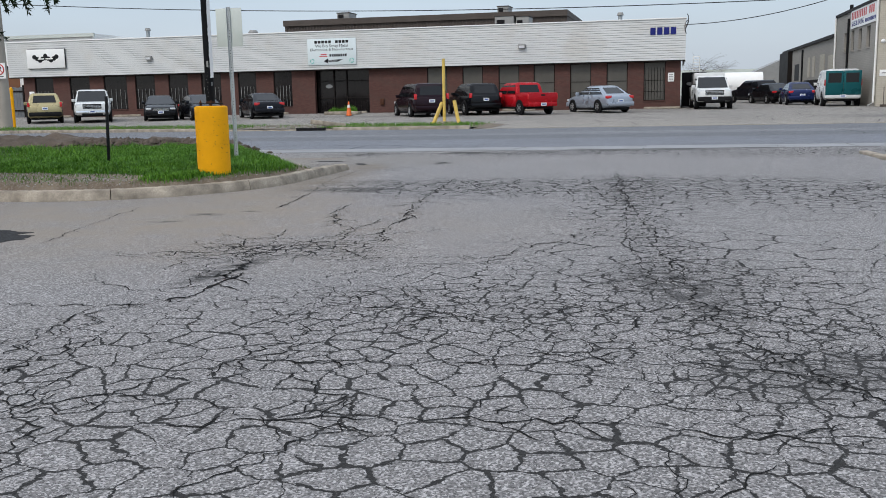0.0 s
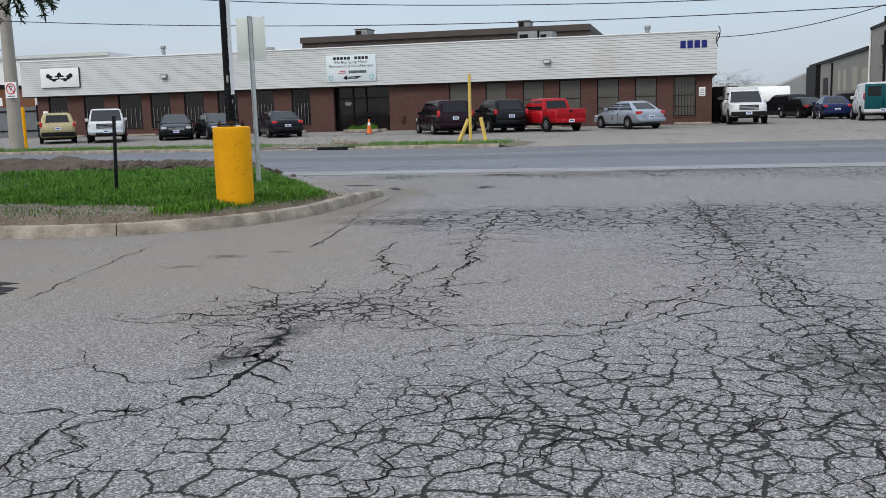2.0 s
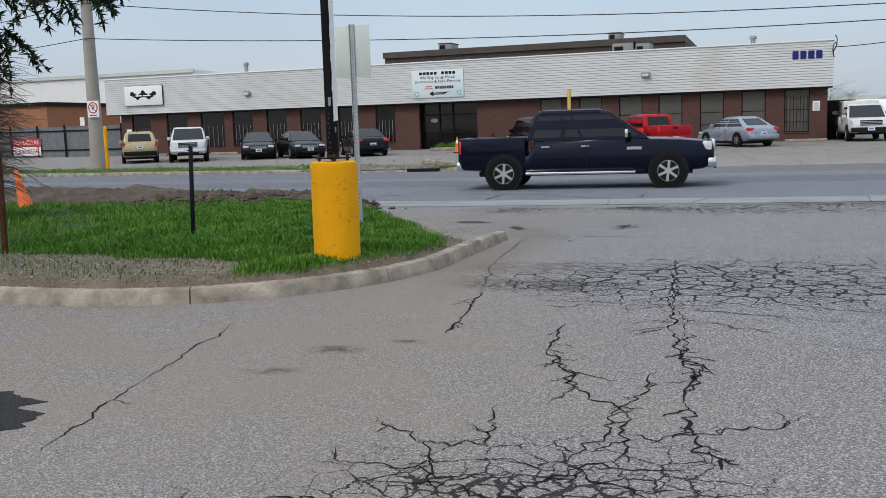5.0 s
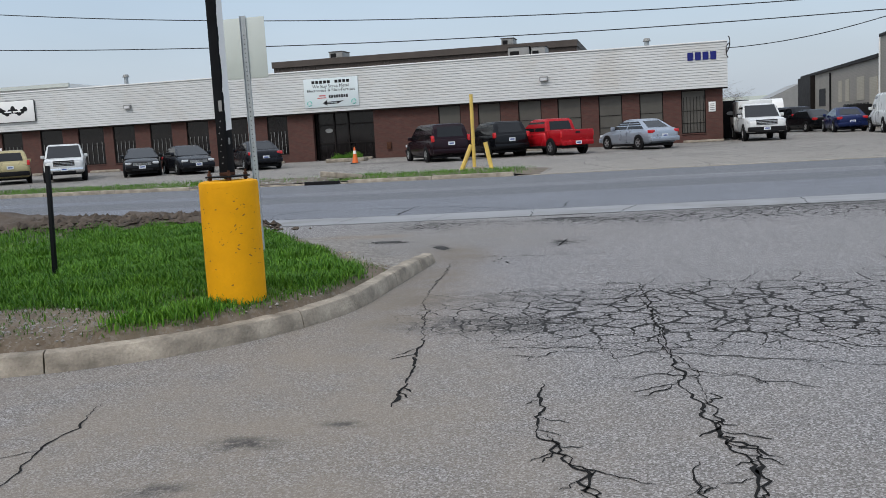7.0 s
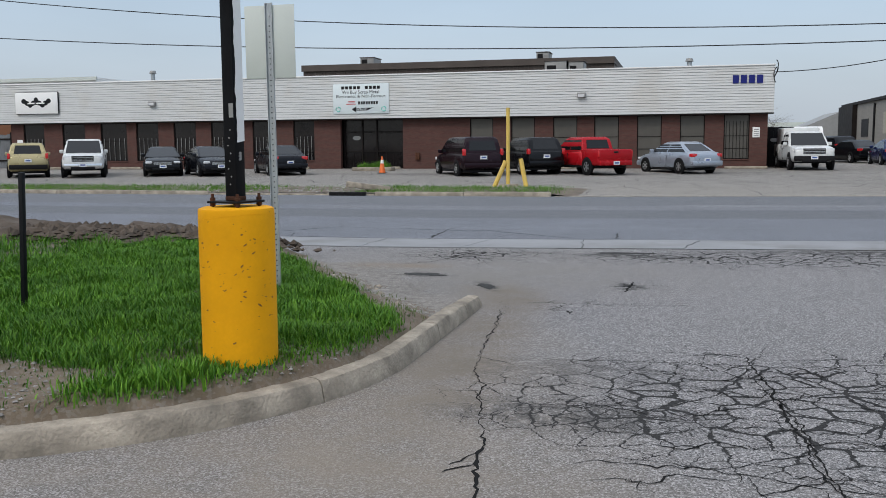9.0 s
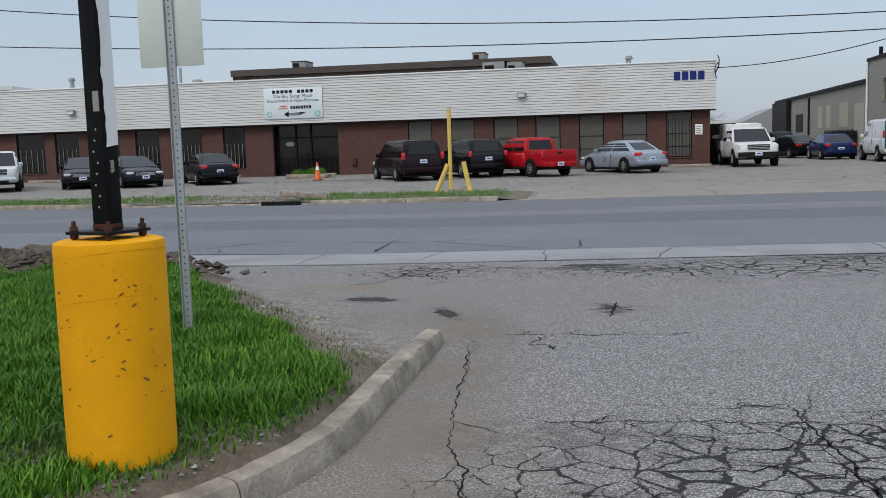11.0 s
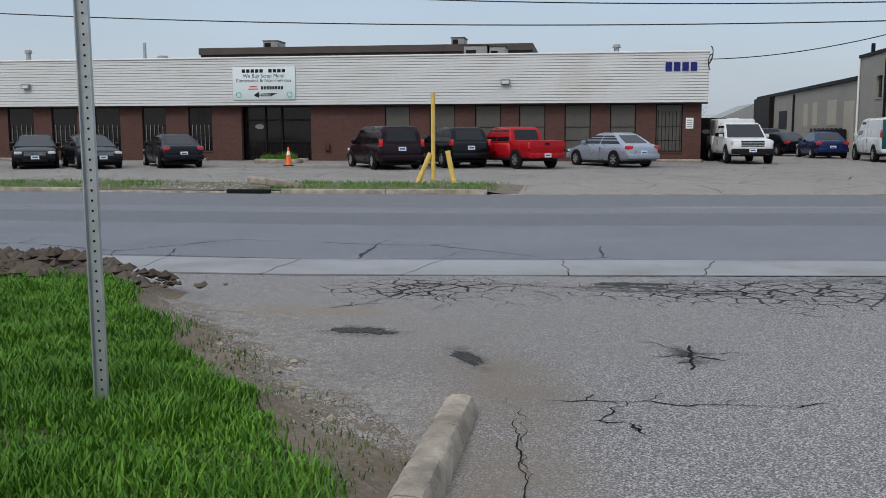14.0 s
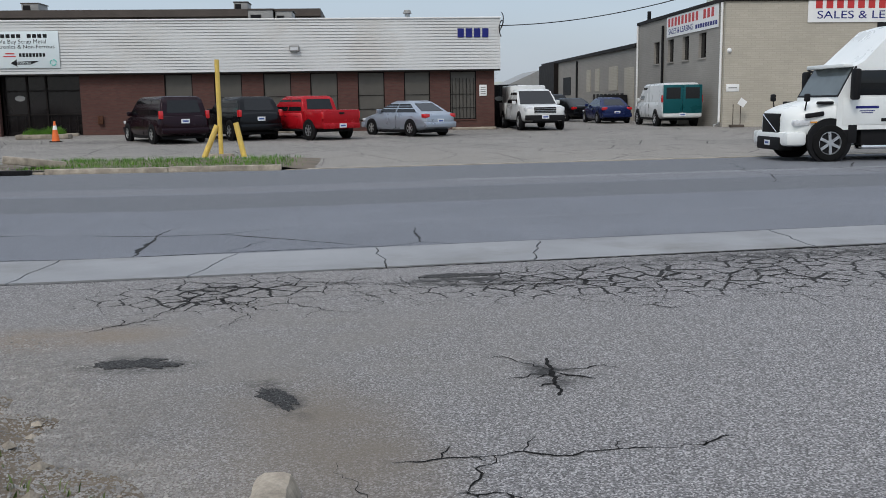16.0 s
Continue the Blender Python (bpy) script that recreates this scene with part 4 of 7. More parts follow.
stones("gravel", 17000, (-8.0, -4.35, 17.8, 21.8), 0.011, M_STONE, "loose grey gravel at the broken verge edge", lambda x, y: smooth01(1 - abs(edge_dist(x, y)[2] + 0.62) / 0.75), 4, lambda x, y: max(0, verge_z(x, y)))
stones("rubble", 16, (-6.4, -4.5, 18.0, 20.2), 0.045, M_KERB, "broken lumps of pale concrete in the gravel", lambda x, y: smooth01(1 - abs(edge_dist(x, y)[2] + 0.45) / 0.5), 14, lambda x, y: max(0, verge_z(x, y)))
stones("gravel", 2600, (-13, -4.5, 13.3, 15.6), 0.018, M_STONE, "loose grit on the bare soil beside the kerb", lambda x, y: 0.9 * (1 - turf_amount(x, y)) if edge_dist(x, y)[1] > 0.05 else 0, 6, verge_z)


def mound():
    bm = bmesh.new()
    xs = [-21 + 0.11 * i for i in range(128)]
    ys = [20.2 + 0.11 * i for i in range(32)]
    g = {}
    for i, x in enumerate(xs):
        for j, y in enumerate(ys):
            cx = smooth01((x + 21) / 3.5) * smooth01((-7.0 - x) / 3.2)
            cy = smooth01(1 - abs(y - 21.9 - 0.25 * math.sin(x)) / 1.6)
            h = cx * cy * (0.13 + 0.12 * smooth01((-10.5 - x) / 3.0)) * (0.7 + 0.6 * (0.5 + noise.noise((x * 0.9, y * 1.2, 1))))
            h += (0.10 * noise.noise((x * 3.1, y * 3.1, 2)) + 0.09 * abs(noise.noise((x * 6.5, y * 6.5, 3)))) * min(1, cx * cy * 2.5)
            g[i, j] = bm.verts.new((x, y, max(-0.05, verge_z(x, y)) - 0.03 + h))
    for i, j in list(g):
        k = [g.get(q) for q in ((i, j), (i + 1, j), (i + 1, j + 1), (i, j + 1))]
        if all(k):
            bm.faces.new(k)
    return part("dirt_mound", bm, M_CLOD, smooth=25)


stones("clods", 2200, (-20.5, -7.2, 20.6, 23.2), 0.09, M_CLOD, "dug brown clods lying along the mound", lambda x, y: smooth01((-7.0 - x) / 2.5) * smooth01(1 - abs(y - 21.9) / 1.4), 14, lambda x, y: max(0, verge_z(x, y)) + 0.12 * smooth01(1 - abs(y - 21.9) / 1.5))
tagged(mound(), "long low mound of dug brown soil with clods", "dirt mound", kind="stuff")


def far_grass_amount(x, y):
    return (1.0 if x < -16.5 else 0.12 if x < -12.8 else 1.0) * smooth01((-5.6 - x) / 1.2) * (0.5 + 0.5 * smooth01(0.5 + 1.5 * noise.noise((x * 0.7, y, 3))))


# far kerb with its grassed island
fk = tagged(new("far_kerb"), "low broken concrete kerb across the road", "kerb", kind="structure")
x = -150.0
random.seed(8)
while x < -6.3:
    ln = 3.0
    b = min(x + ln, -6.2)
    gone = -20.5 < x < -14
    part("kerb_stone", cube(x + 0.01, b - 0.01, 38.5, 38.72, -0.05, 0.05 if gone else 0.13 + random.uniform(-0.015, 0.01), bevel=0.02), M_KERB, fk)
    x = b
for k in range(16):
    xa, xb = -6.1 + 3.0 * k, -3.1 + 3.0 * k
    ya, yb = 38.5 + bend(xa), 38.5 + bend(xb)
    bm = bmesh.new()
    loft(bm, [[(xa, ya, z), (xb - 0.01, yb, z), (xb - 0.01, yb + 0.26, z), (xa, ya + 0.26, z)] for z in (-0.05, 0.012)])
    part("kerb_stone", bm, M_KERB, fk, "flush dropped kerb", smooth=0)
isl = sheet(-150, -5.4, 38.7, 42.6, lambda x, y: zyard(y) + 0.07 * smooth01((42.6 - y) / 0.5) * smooth01((-5.4 - x) / 0.8) + 0.02 * noise.noise((x * 2, y * 2, 0)), 360, 12)
structure("far_verge", isl, M_DIRT, "strip of bare soil behind the far kerb", "verge", smooth=60)
blades("grass", 30000, (-46, -5.5, 38.8, 42.4), M_GRASS, 0.12, "thin patchy grass behind the far kerb", far_grass_amount, seed=7, zf=lambda x, y: zyard(y) + 0.06)
stones("rubble", 420, (-21, -12.5, 38.7, 41.5), 0.08, M_STONE, "broken kerb concrete and rubble", lambda x, y: 1, 9, lambda x, y: zyard(y) + 0.05)
part_slab = part("kerb_fragment", cube(-0.75, 0.75, -0.13, 0.13, 0, 0.2, bevel=0.03), M_KERB, at=pose(-12.6, 39.6, 0.14, 0, 8, 25))
tagged(part_slab, "broken pale kerb stone lying in the grass", "kerb stone")
basin = thing("catch_basin", pose(-12.9, 38.4, 0.0), "dark iron storm drain inlet set in the far kerb", "drain")
part("frame", cube(-0.62, 0.62, -0.08, 0.12, 0.0, 0.12, bevel=0.01), M_PLASTIC, basin)
for i in range(6):
    part("bar", cube(-0.55 + i * 0.2, -0.47 + i * 0.2, -0.10, -0.08, 0.01, 0.11), M_PLASTIC, basin)


# ---- brick and siding building ----
FY, WY = 59.76, 60.15           # siding face and brick face
BX0, BX1 = -44.06, 2.25
build = thing("office_building", pose(0, 0, 0), "single-storey brown brick office building with pale siding band", "building")
GZ = 0.2
WIN_R = [(-13.6, -12.3), (-11.3, -10.0), (-9.0, -7.7), (-6.8, -5.5), (-4.55, -3.28), (-2.35, -1.1), (-0.15, 1.12)]
WIN_L = [(-42.3, -40.8), (-39.5, -37.9), (-36.8, -35.0), (-34.36, -32.85), (-31.82, -30.35), (-29.36, -27.9), (-26.67, -25.35), (-24.1, -22.8)]
DOOR = (-21.2, -17.47)
openings = sorted(WIN_L + [DOOR] + WIN_R)
wall = bmesh.new()
x = -43.2
for a, b in openings:
    box(wall, x, a, WY, WY + 0.3, 0.0, 3.25)
    sill = 0.0 if (a, b) == DOOR else 0.78
    if sill:
        box(wall, a, b, WY, WY + 0.3, 0.0, sill)
    box(wall, a, b, WY, WY + 0.3, 3.08, 3.25)
    x = b
box(wall, x, 2.0, WY, WY + 0.3, 0.0, 3.25)
box(wall, 1.7, 2.0, WY + 0.3, 100, 0.0, 3.25)
box(wall, -43.2, -42.9, WY + 0.3, 100, 0.0, 3.25)
part("wall", wall, M_BRICK, build, smooth=0)
# Dark sheet stands for the unlit rooms, their shade put into its colour.
part("room_shade_sheet", cube(-42.8, 1.6, WY + 2.2, WY + 2.3, 0, 3.2), M_TRIM, build, smooth=0)
n_board = 17
for i in range(n_board):
    z0 = 3.13 + (5.50 - 3.13) * i / n_board
    z1 = 3.13 + (5.50 - 3.13) * (i + 1) / n_board
    bm = bmesh.new()
    for (xa, ya, xb, yb) in ((BX0, FY, BX1, FY),):
        loft(bm, [[(xx, ya + 0.0, z0 + 0.014), (xx, ya + 0.022, z1), (xx, ya + 0.10, z1), (xx, ya + 0.10, z0 + 0.014)] for xx in (BX0, BX1)])
    bmesh.ops.recalc_face_normals(bm, faces=bm.faces)
    part("siding_board", bm, M_SIDING, build, smooth=0)
# Grey backing paints in the thin shade lines below each board.
part("siding_shade_backing", cube(BX0 + 0.01, BX1 - 0.01, FY + 0.045, FY + 0.098, 3.13, 5.49), M_VINYL, build, "grey backing that draws the shade lines between the boards", smooth=0)
part("siding_return", cube(BX1 - 0.06, BX1, FY + 0.1, 75, 3.13, 5.5), M_SIDING, build, smooth=0)
part("siding_return", cube(BX0, BX0 + 0.06, FY + 0.1, 75, 3.13, 5.5), M_SIDING, build, smooth=0)
part("coping", cube(BX0 - 0.03, BX1 + 0.03, FY - 0.04, FY + 0.3, 5.5, 5.57, bevel=0.01), M_WHITE, build)
# The soffit's brown is darkened to carry the shade below the siding.
part("soffit", cube(BX0, BX1, FY + 0.02, WY + 0.02, 3.07, 3.125), M_TRIM, build, "dark brown soffit with the overhang's shade in its colour")
part("roof", cube(BX0 + 0.1, BX1 - 0.1, FY + 0.3, 110, 5.2, 5.3), M_BROWN, build)


def add_window(a, b, barred, dark=False):
    h, k = 3.08 - 0.78, (b - a) / 2
    fr = bmesh.new()
    t = 0.05
    for q in ((-k, -k + t, 0, h), (k - t, k, 0, h), (-k + t, k - t, 0, t), (-k + t, k - t, h - t, h)):
        box(fr, q[0], q[1], 0.06, 0.16, q[2], q[3])
    w = part("window", fr, M_TRIM, build, at=pose((a + b) / 2, WY, 0.78), smooth=0)
    part("pane", cube(-k + t, k - t, 0.10, 0.112, t, h - t), M_DOORGL if dark else M_WINDOW, w, smooth=0)
    part("sill", cube(-k - 0.03, k + 0.03, -0.04, 0.10, -0.06, 0.0, bevel=0.008), M_BRICK, w)
    for z in (0.55, 1.2):
        part("rail", cube(-k + t, k - t, 0.07, 0.095, z - 0.012, z + 0.012), M_TRIM, w, smooth=0)
    if dark:
        for i in range(5):
            xx = -k + 0.2 + i * (2 * k - 0.4) / 4
            part("bar", tube(bmesh.new(), [(xx, 0.05, 0.05), (xx, 0.05, h * 0.6)], 0.014, 5), M_VINYL, w)
    if barred:
        part("blind", cube(-k + t, k - t, 0.125, 0.14, t, h * 0.82), M_WHITE, w, "pale vertical blinds", smooth=0)
        for i in range(7):
            xx = -k + 0.12 + i * (2 * k - 0.24) / 6
            part("bar", tube(bmesh.new(), [(xx, 0.04, 0.05), (xx, 0.04, h * 0.85)], 0.012, 5), M_TRIM, w)


for i, (a, b) in enumerate(WIN_L + WIN_R):
    add_window(a, b, i == len(WIN_L + WIN_R) - 1, i < len(WIN_L))
# entrance
ent = part("entrance", cube(DOOR[0], DOOR[1], WY + 0.55, WY + 0.62, 0.15, 3.08), M_DOORGL, build, "dark glazed entrance set back in the brick", smooth=0)
for xx in (0.0, 0.30, 0.54, 0.985):
    p = DOOR[0] + 0.03 + (DOOR[1] - DOOR[0] - 0.08) * xx
    part("mullion", cube(p, p + 0.07, WY + 0.46, WY + 0.55, 0.15, 3.08), M_TRIM, ent, smooth=0)
for zz in (0.2, 1.25, 2.35):
    part("rail", cube(DOOR[0], DOOR[1], WY + 0.47, WY + 0.54, zz, zz + 0.07), M_TRIM, ent, smooth=0)
for k in range(9):
    part("door_bar", tube(bmesh.new(), [(DOOR[0] + 0.2 + k * 0.4, WY + 0.44, 0.25), (DOOR[0] + 0.2 + k * 0.4, WY + 0.44, 1.2)], 0.012, 5), M_TRIM, ent)
oval = bmesh.new()
cyl(oval, 0.24, 0.24, 0, 0.01, 24, pose(-20.4, WY + 0.53, 2.05, 90) @ Matrix.Diagonal((1, 0.55, 1, 1)))
part("decal", oval, M_VINYL, ent, "faded grey oval window decal")


# signs and small fittings on the siding
def board_sign(name, cx, cz, w, h, label, mat=M_SIGN, y=FY - 0.02, thick=0.03):
    s = thing(name, pose(cx, y, cz), label, "sign")
    part("board", cube(-w / 2, w / 2, -thick, 0.0, -h / 2, h / 2, bevel=0.006), mat, s)
    return s


def bars(parent, m_list, mat, name="letter_bar"):
    for x0, x1, z0, z1, y in m_list:
        part(name, cube(x0, x1, y - 0.006, y, z0, z1), mat, parent, smooth=0)


UP = pose(0, 0, 0, 90)
sg = board_sign("building_sign", -19.79, 4.24, 3.3, 1.66, "pale blue printed company sign with dark lines of text")
bars(sg, [(-1.15 + i * 0.235, -0.97 + i * 0.235, 0.53, 0.70, -0.03) for i in range(10) if i != 5], M_TEXT)
lettering("wording", "We Buy Scrap Metal", 0.26, M_TEXT, sg, pose(0.0, -0.033, 0.36, 90), 2.2)
lettering("wording", "Electronics & Non-Ferrous", 0.24, M_TEXT, sg, pose(0.0, -0.033, 0.13, 90), 2.9)
bars(sg, [(-0.75, -0.35, -0.20, -0.14, -0.03), (-0.85, -0.3, -0.32, -0.27, -0.03)], M_RED)
bars(sg, [(-0.15 + i * 0.15, -0.04 + i * 0.15, -0.32, -0.15, -0.03) for i in range(8)], M_TEXT)
arrow = bmesh.new()
loft(arrow, [[(px, yy, pz) for px, pz in ((-0.55, -0.60), (-0.25, -0.42), (-0.28, -0.53), (0.75, -0.50), (0.35, -0.66), (-0.28, -0.66), (-0.25, -0.76))] for yy in (-0.04, -0.03)])
part("arrow", arrow, M_TEXT, sg, smooth=0)
lettering("wording", "ENTRANCE", 0.12, M_SIGN, sg, pose(0.05, -0.043, -0.59, 90), 0.6)
for sx in (-1.35, 1.35):
    rg_ = bmesh.new()
    for k in range(3):
        a0 = k * 2.094
        tube(rg_, [(sx + 0.13 * math.cos(a0 + q * 0.4), -0.035, -0.58 + 0.13 * math.sin(a0 + q * 0.4)) for q in range(5)], 0.03, 5)
    part("emblem", rg_, M_TEAL, sg)
num = thing("number_bars", pose(0.97, FY - 0.02, 4.83), "four dark blue bars in place of raised numerals", "sign")
bars(num, [(-0.76 + i * 0.39, -0.46 + i * 0.39, -0.21, 0.21, 0.0) for i in range(4)], M_NAVY)
lg = board_sign("logo_sign", -40.85, 4.36, 3.0, 1.3, "white light-box sign with a dark ornamental emblem", M_WHITE, FY - 0.01, 0.14)
part("rim", cube(-1.53, 1.53, -0.10, 0.0, -0.68, 0.68, bevel=0.05), M_TEXT, lg)
emb = bmesh.new()
for k in range(9):
    px = -0.88 + k * 0.22
    cyl(emb, 0.17, 0.17, 0, 0.012, 14, pose(px, -0.141, 0.0 + 0.12 * math.cos(k * 1.57), 90) @ Matrix.Diagonal((1, 0.9 + 0.5 * (k == 4), 1, 1)))
part("emblem", emb, M_TEXT, lg)
bars(lg, [(-0.6, -0.1, -0.05, 0.03, -0.155), (0.0, 0.6, -0.05, 0.03, -0.155)], M_WHITE)
for lx in (-32.9, -7.45):
    wl = thing("wall_lamp", pose(lx, FY, 4.18), "grey box floodlight fixed to the siding", "wall lamp")
    part("housing", cube(-0.22, 0.22, -0.20, 0.0, -0.12, 0.14, bevel=0.02), M_VINYL, wl)
    part("lens", cube(-0.17, 0.17, -0.212, -0.20, -0.09, 0.05), M_LAMP, wl, smooth=0)
pl = board_sign("wall_notice", 1.45, 2.15, 0.36, 0.52, "small white notice fixed to the brick", M_WHITE, WY - 0.005, 0.015)
board_sign("wall_notice", -42.58, 1.92, 0.40, 0.42, "small white notice fixed to the brick", M_WHITE, WY - 0.005, 0.015)
bars(pl, [(-0.12, 0.12, 0.12 - i * 0.1, 0.16 - i * 0.1, -0.015) for i in range(4)], M_VINYL)
mb = thing("mail_box", pose(-16.6, WY, 1.0), "small brown metal mail box on the wall", "mail box")
part("body", cube(-0.12, 0.12, -0.14, 0.0, -0.2, 0.2, bevel=0.02), M_RUST, mb)

# high bay and plant on the roof
bay = thing("warehouse_bay", pose(0, 0, 0), "taller ribbed brown metal warehouse bay behind the roofline", "building")
part("wall", cube(-33.7, -7.5, 85, 108, 4.5, 7.9), M_BROWN, bay, smooth=0)
for i in range(87):
    part("rib", cube(-33.6 + i * 0.3, -33.48 + i * 0.3, 84.95, 85.0, 6.0, 7.9), M_BROWN, bay, smooth=0)
part("fascia", cube(-33.8, -7.45, 84.8, 108, 7.9, 8.42), M_BROWN, bay, smooth=0)


def roof_vent(x, y, z0, z1, r, cap=True):
    v = thing("roof_vent", pose(x, y, z0), "galvanised roof vent pipe", "vent", "roof vents")
    part("pipe", cyl(bmesh.new(), r, r, -0.2, z1 - z0, 14), M_GALV, v)
    if cap:
        part("cap", cyl(bmesh.new(), r * 1.7, r * 1.2, z1 - z0, z1 - z0 + 0.18, 14), M_VINYL, v)


roof_vent(-36.6, 66, 5.3, 6.5, 0.14)
roof_vent(-1.9, 66, 5.3, 6.3, 0.14)
roof_vent(-29.2, 66, 5.3, 7.0, 0.09, False)
roof_vent(-28.1, 66, 5.3, 6.05, 0.22)


def rooftop_unit(x0, x1, y0, y1, z0, z1, label):
    u = thing("rooftop_unit", pose((x0 + x1) / 2, y0, z0), label, "rooftop unit")
    w = (x1 - x0) / 2
    part("casing", cube(-w, w, 0, y1 - y0, 0, z1 - z0, bevel=0.03), M_VINYL, u)
    part("grille", cube(-w * 0.8, w * 0.05, -0.02, 0.0, (z1 - z0) * 0.2, (z1 - z0) * 0.8), M_PLASTIC, u, smooth=0)
    part("lid", cube(-w - 0.05, w + 0.05, -0.05, y1 - y0 + 0.05, z1 - z0, z1 - z0 + 0.06), M_BROWN, u, smooth=0)


rooftop_unit(-10.3, -9.0, 66, 68, 5.3, 6.55, "grey rooftop ventilation unit with a louvre")
rooftop_unit(-8.9, -8.0, 66.2, 68, 5.3, 6.5, "brown rooftop ventilation unit")
rooftop_unit(-28.9, -27.7, 86, 88, 8.42, 9.0, "brown box vent on the high bay roof")
rooftop_unit(-13.8, -12.8, 86, 88, 8.42, 9.0, "brown box vent on the high bay roof")

# ---- the painted block building across the yard ----
SX, SY0, SY1 = 12.3, 57.45, 71.7
b2 = thing("block_building", pose(0, 0, 0), "two-storey cream painted block building with a shade-toned grey side", "building")
front = bmesh.new()
fwin = (19.5, 20.4, 3.9, 5.0)
box(front, SX, fwin[0], SY0, SY0 + 0.3, 0, 6.0)
box(front, fwin[0], fwin[1], SY0, SY0 + 0.3, 0, fwin[2])
box(front, fwin[0], fwin[1], SY0, SY0 + 0.3, fwin[3], 6.0)
box(front, fwin[1], 46, SY0, SY0 + 0.3, 0, 6.0)
part("front_wall", front, M_BLOCK, b2, smooth=0)
wf = part("window", cube(fwin[0], fwin[1], SY0 + 0.12, SY0 + 0.14, fwin[2], fwin[3]), M_GLASS, b2, smooth=0)
part("frame", cube(fwin[0], fwin[0] + 0.06, SY0 + 0.08, SY0 + 0.12, fwin[2], fwin[3]), M_TRIM, wf, smooth=0)
SWIN = [(59.9, 60.95), (62.4, 63.4), (64.85, 65.85), (67.35, 68.4)]
side = bmesh.new()
y = SY0 + 0.3
for a, b in SWIN:
    box(side, SX, SX + 0.3, y, a, 0, 6.0)
    box(side, SX, SX + 0.3, a, b, 0, 3.58)
    box(side, SX, SX + 0.3, a, b, 4.78, 6.0)
    y = b
box(side, SX, SX + 0.3, y, SY1, 0, 6.0)
box(side, SX + 0.3, 46, SY1 - 0.3, SY1, 0, 6.0)
# The darker block colour holds the shade of the wall turned from the light.
part("side_wall", side, M_BLOCK2, b2, "painted block side wall with shade put into its grey", smooth=0)
for a, b in SWIN:
    w = part("window", cube(SX + 0.14, SX + 0.16, a, b, 3.58, 4.78), M_GLASS, b2, smooth=0)
    part("sill", cube(SX - 0.05, SX + 0.14, a - 0.05, b + 0.05, 3.50, 3.58), M_BLOCK2, w, smooth=0)
    part("frame", cube(SX + 0.09, SX + 0.14, (a + b) / 2 - 0.03, (a + b) / 2 + 0.03, 3.58, 4.78), M_TRIM, w, smooth=0)
part("roof", cube(SX, 46, SY0, SY1, 6.0, 6.05), M_BROWN, b2, smooth=0)
part("fascia", cube(SX - 0.08, 46, SY0 - 0.08, SY0 - 0.004, 5.98, 6.16), M_TRIM, b2, smooth=0)
part("fascia", cube(SX - 0.08, SX - 0.004, SY0 - 0.004, SY1, 5.98, 6.16), M_TRIM, b2, smooth=0)
part("downpipe", tube(bmesh.new(), [(SX - 0.08, SY0 + 0.25, 5.95), (SX - 0.08, SY0 + 0.25, 0.5), (SX - 0.35, SY0 + 0.2, 0.35)], 0.06, 8), M_WHITE, b2, "white rainwater downpipe")
part("downpipe", tube(bmesh.new(), [(SX - 0.08, SY1 - 0.2, 5.95), (SX - 0.08, SY1 - 0.2, 0.4)], 0.06, 8), M_WHITE, b2, "white rainwater downpipe")
part("pipe", tube(bmesh.new(), [(SX - 0.08, 66.55, 5.6), (SX - 0.08, 66.55, 0.4)], 0.07, 8), M_PLASTIC, b2, "black wall pipe")
part("dome_lamp", cyl(bmesh.new(), 0.12, 0.05, 0, 0.12, 12, pose(12.52, SY0, 3.77, 90)), M_WHITE, b2)
duct = thing("roof_duct", pose(14.0, 62.4, 6.05), "pale blue galvanised roof exhaust stack", "duct")
part("stack", cyl(bmesh.new(), 0.8, 0.8, 0, 1.1, 24), M_ALU, duct)
part("hood", cyl(bmesh.new(), 0.95, 0.95, 1.1, 1.5, 24), M_ALU, duct)
s1 = thing("wall_banner", pose(SX - 0.02, 62.1, 5.42, 0, 0, -90), "white banner with red bars and navy lettering on grey wall", "banner")
part("board", cube(-3.85, 3.85, -0.03, 0, -0.52, 0.56), M_WHITE, s1, smooth=0)
bars(s1, [(-3.6 + i * 0.545, -3.27 + i * 0.545, 0.02, 0.46, -0.03) for i in range(13) if i != 9], M_RED)
lettering("wording", "SALES & LEASING", 0.42, M_NAVY, s1, pose(-1.55, -0.034, -0.25, 90), 3.9)
bars(s1, [(0.75 + i * 0.34, 1.0 + i * 0.34, -0.38, -0.18, -0.03) for i in range(9)], M_NAVY)
s2 = thing("wall_banner", pose(19.4, SY0 - 0.02, 5.62), "white banner with red bars and navy lettering on cream wall", "banner")
part("board", cube(-3.25, 3.25, -0.03, 0, -0.62, 0.7), M_WHITE, s2, smooth=0)
bars(s2, [(-2.9 + i * 0.5, -2.58 + i * 0.5, 0.0, 0.55, -0.03) for i in range(12)], M_RED)
lettering("wording", "SALES & LEASING", 0.5, M_NAVY, s2, pose(-0.2, -0.034, -0.3, 90), 5.2)
pq = board_sign("wall_notice", 12.73, 2.08, 0.62, 0.34, "small white notice on the cream wall", M_WHITE, SY0 - 0.005, 0.015)
bars(pq, [(-0.2, 0.2, -0.02, 0.03, -0.015)], M_VINYL)
ladder = thing("pallet_stand", pose(12.75, SY0 - 0.5, zyard(57)), "weathered wooden stand with a tilted white placard", "placard")
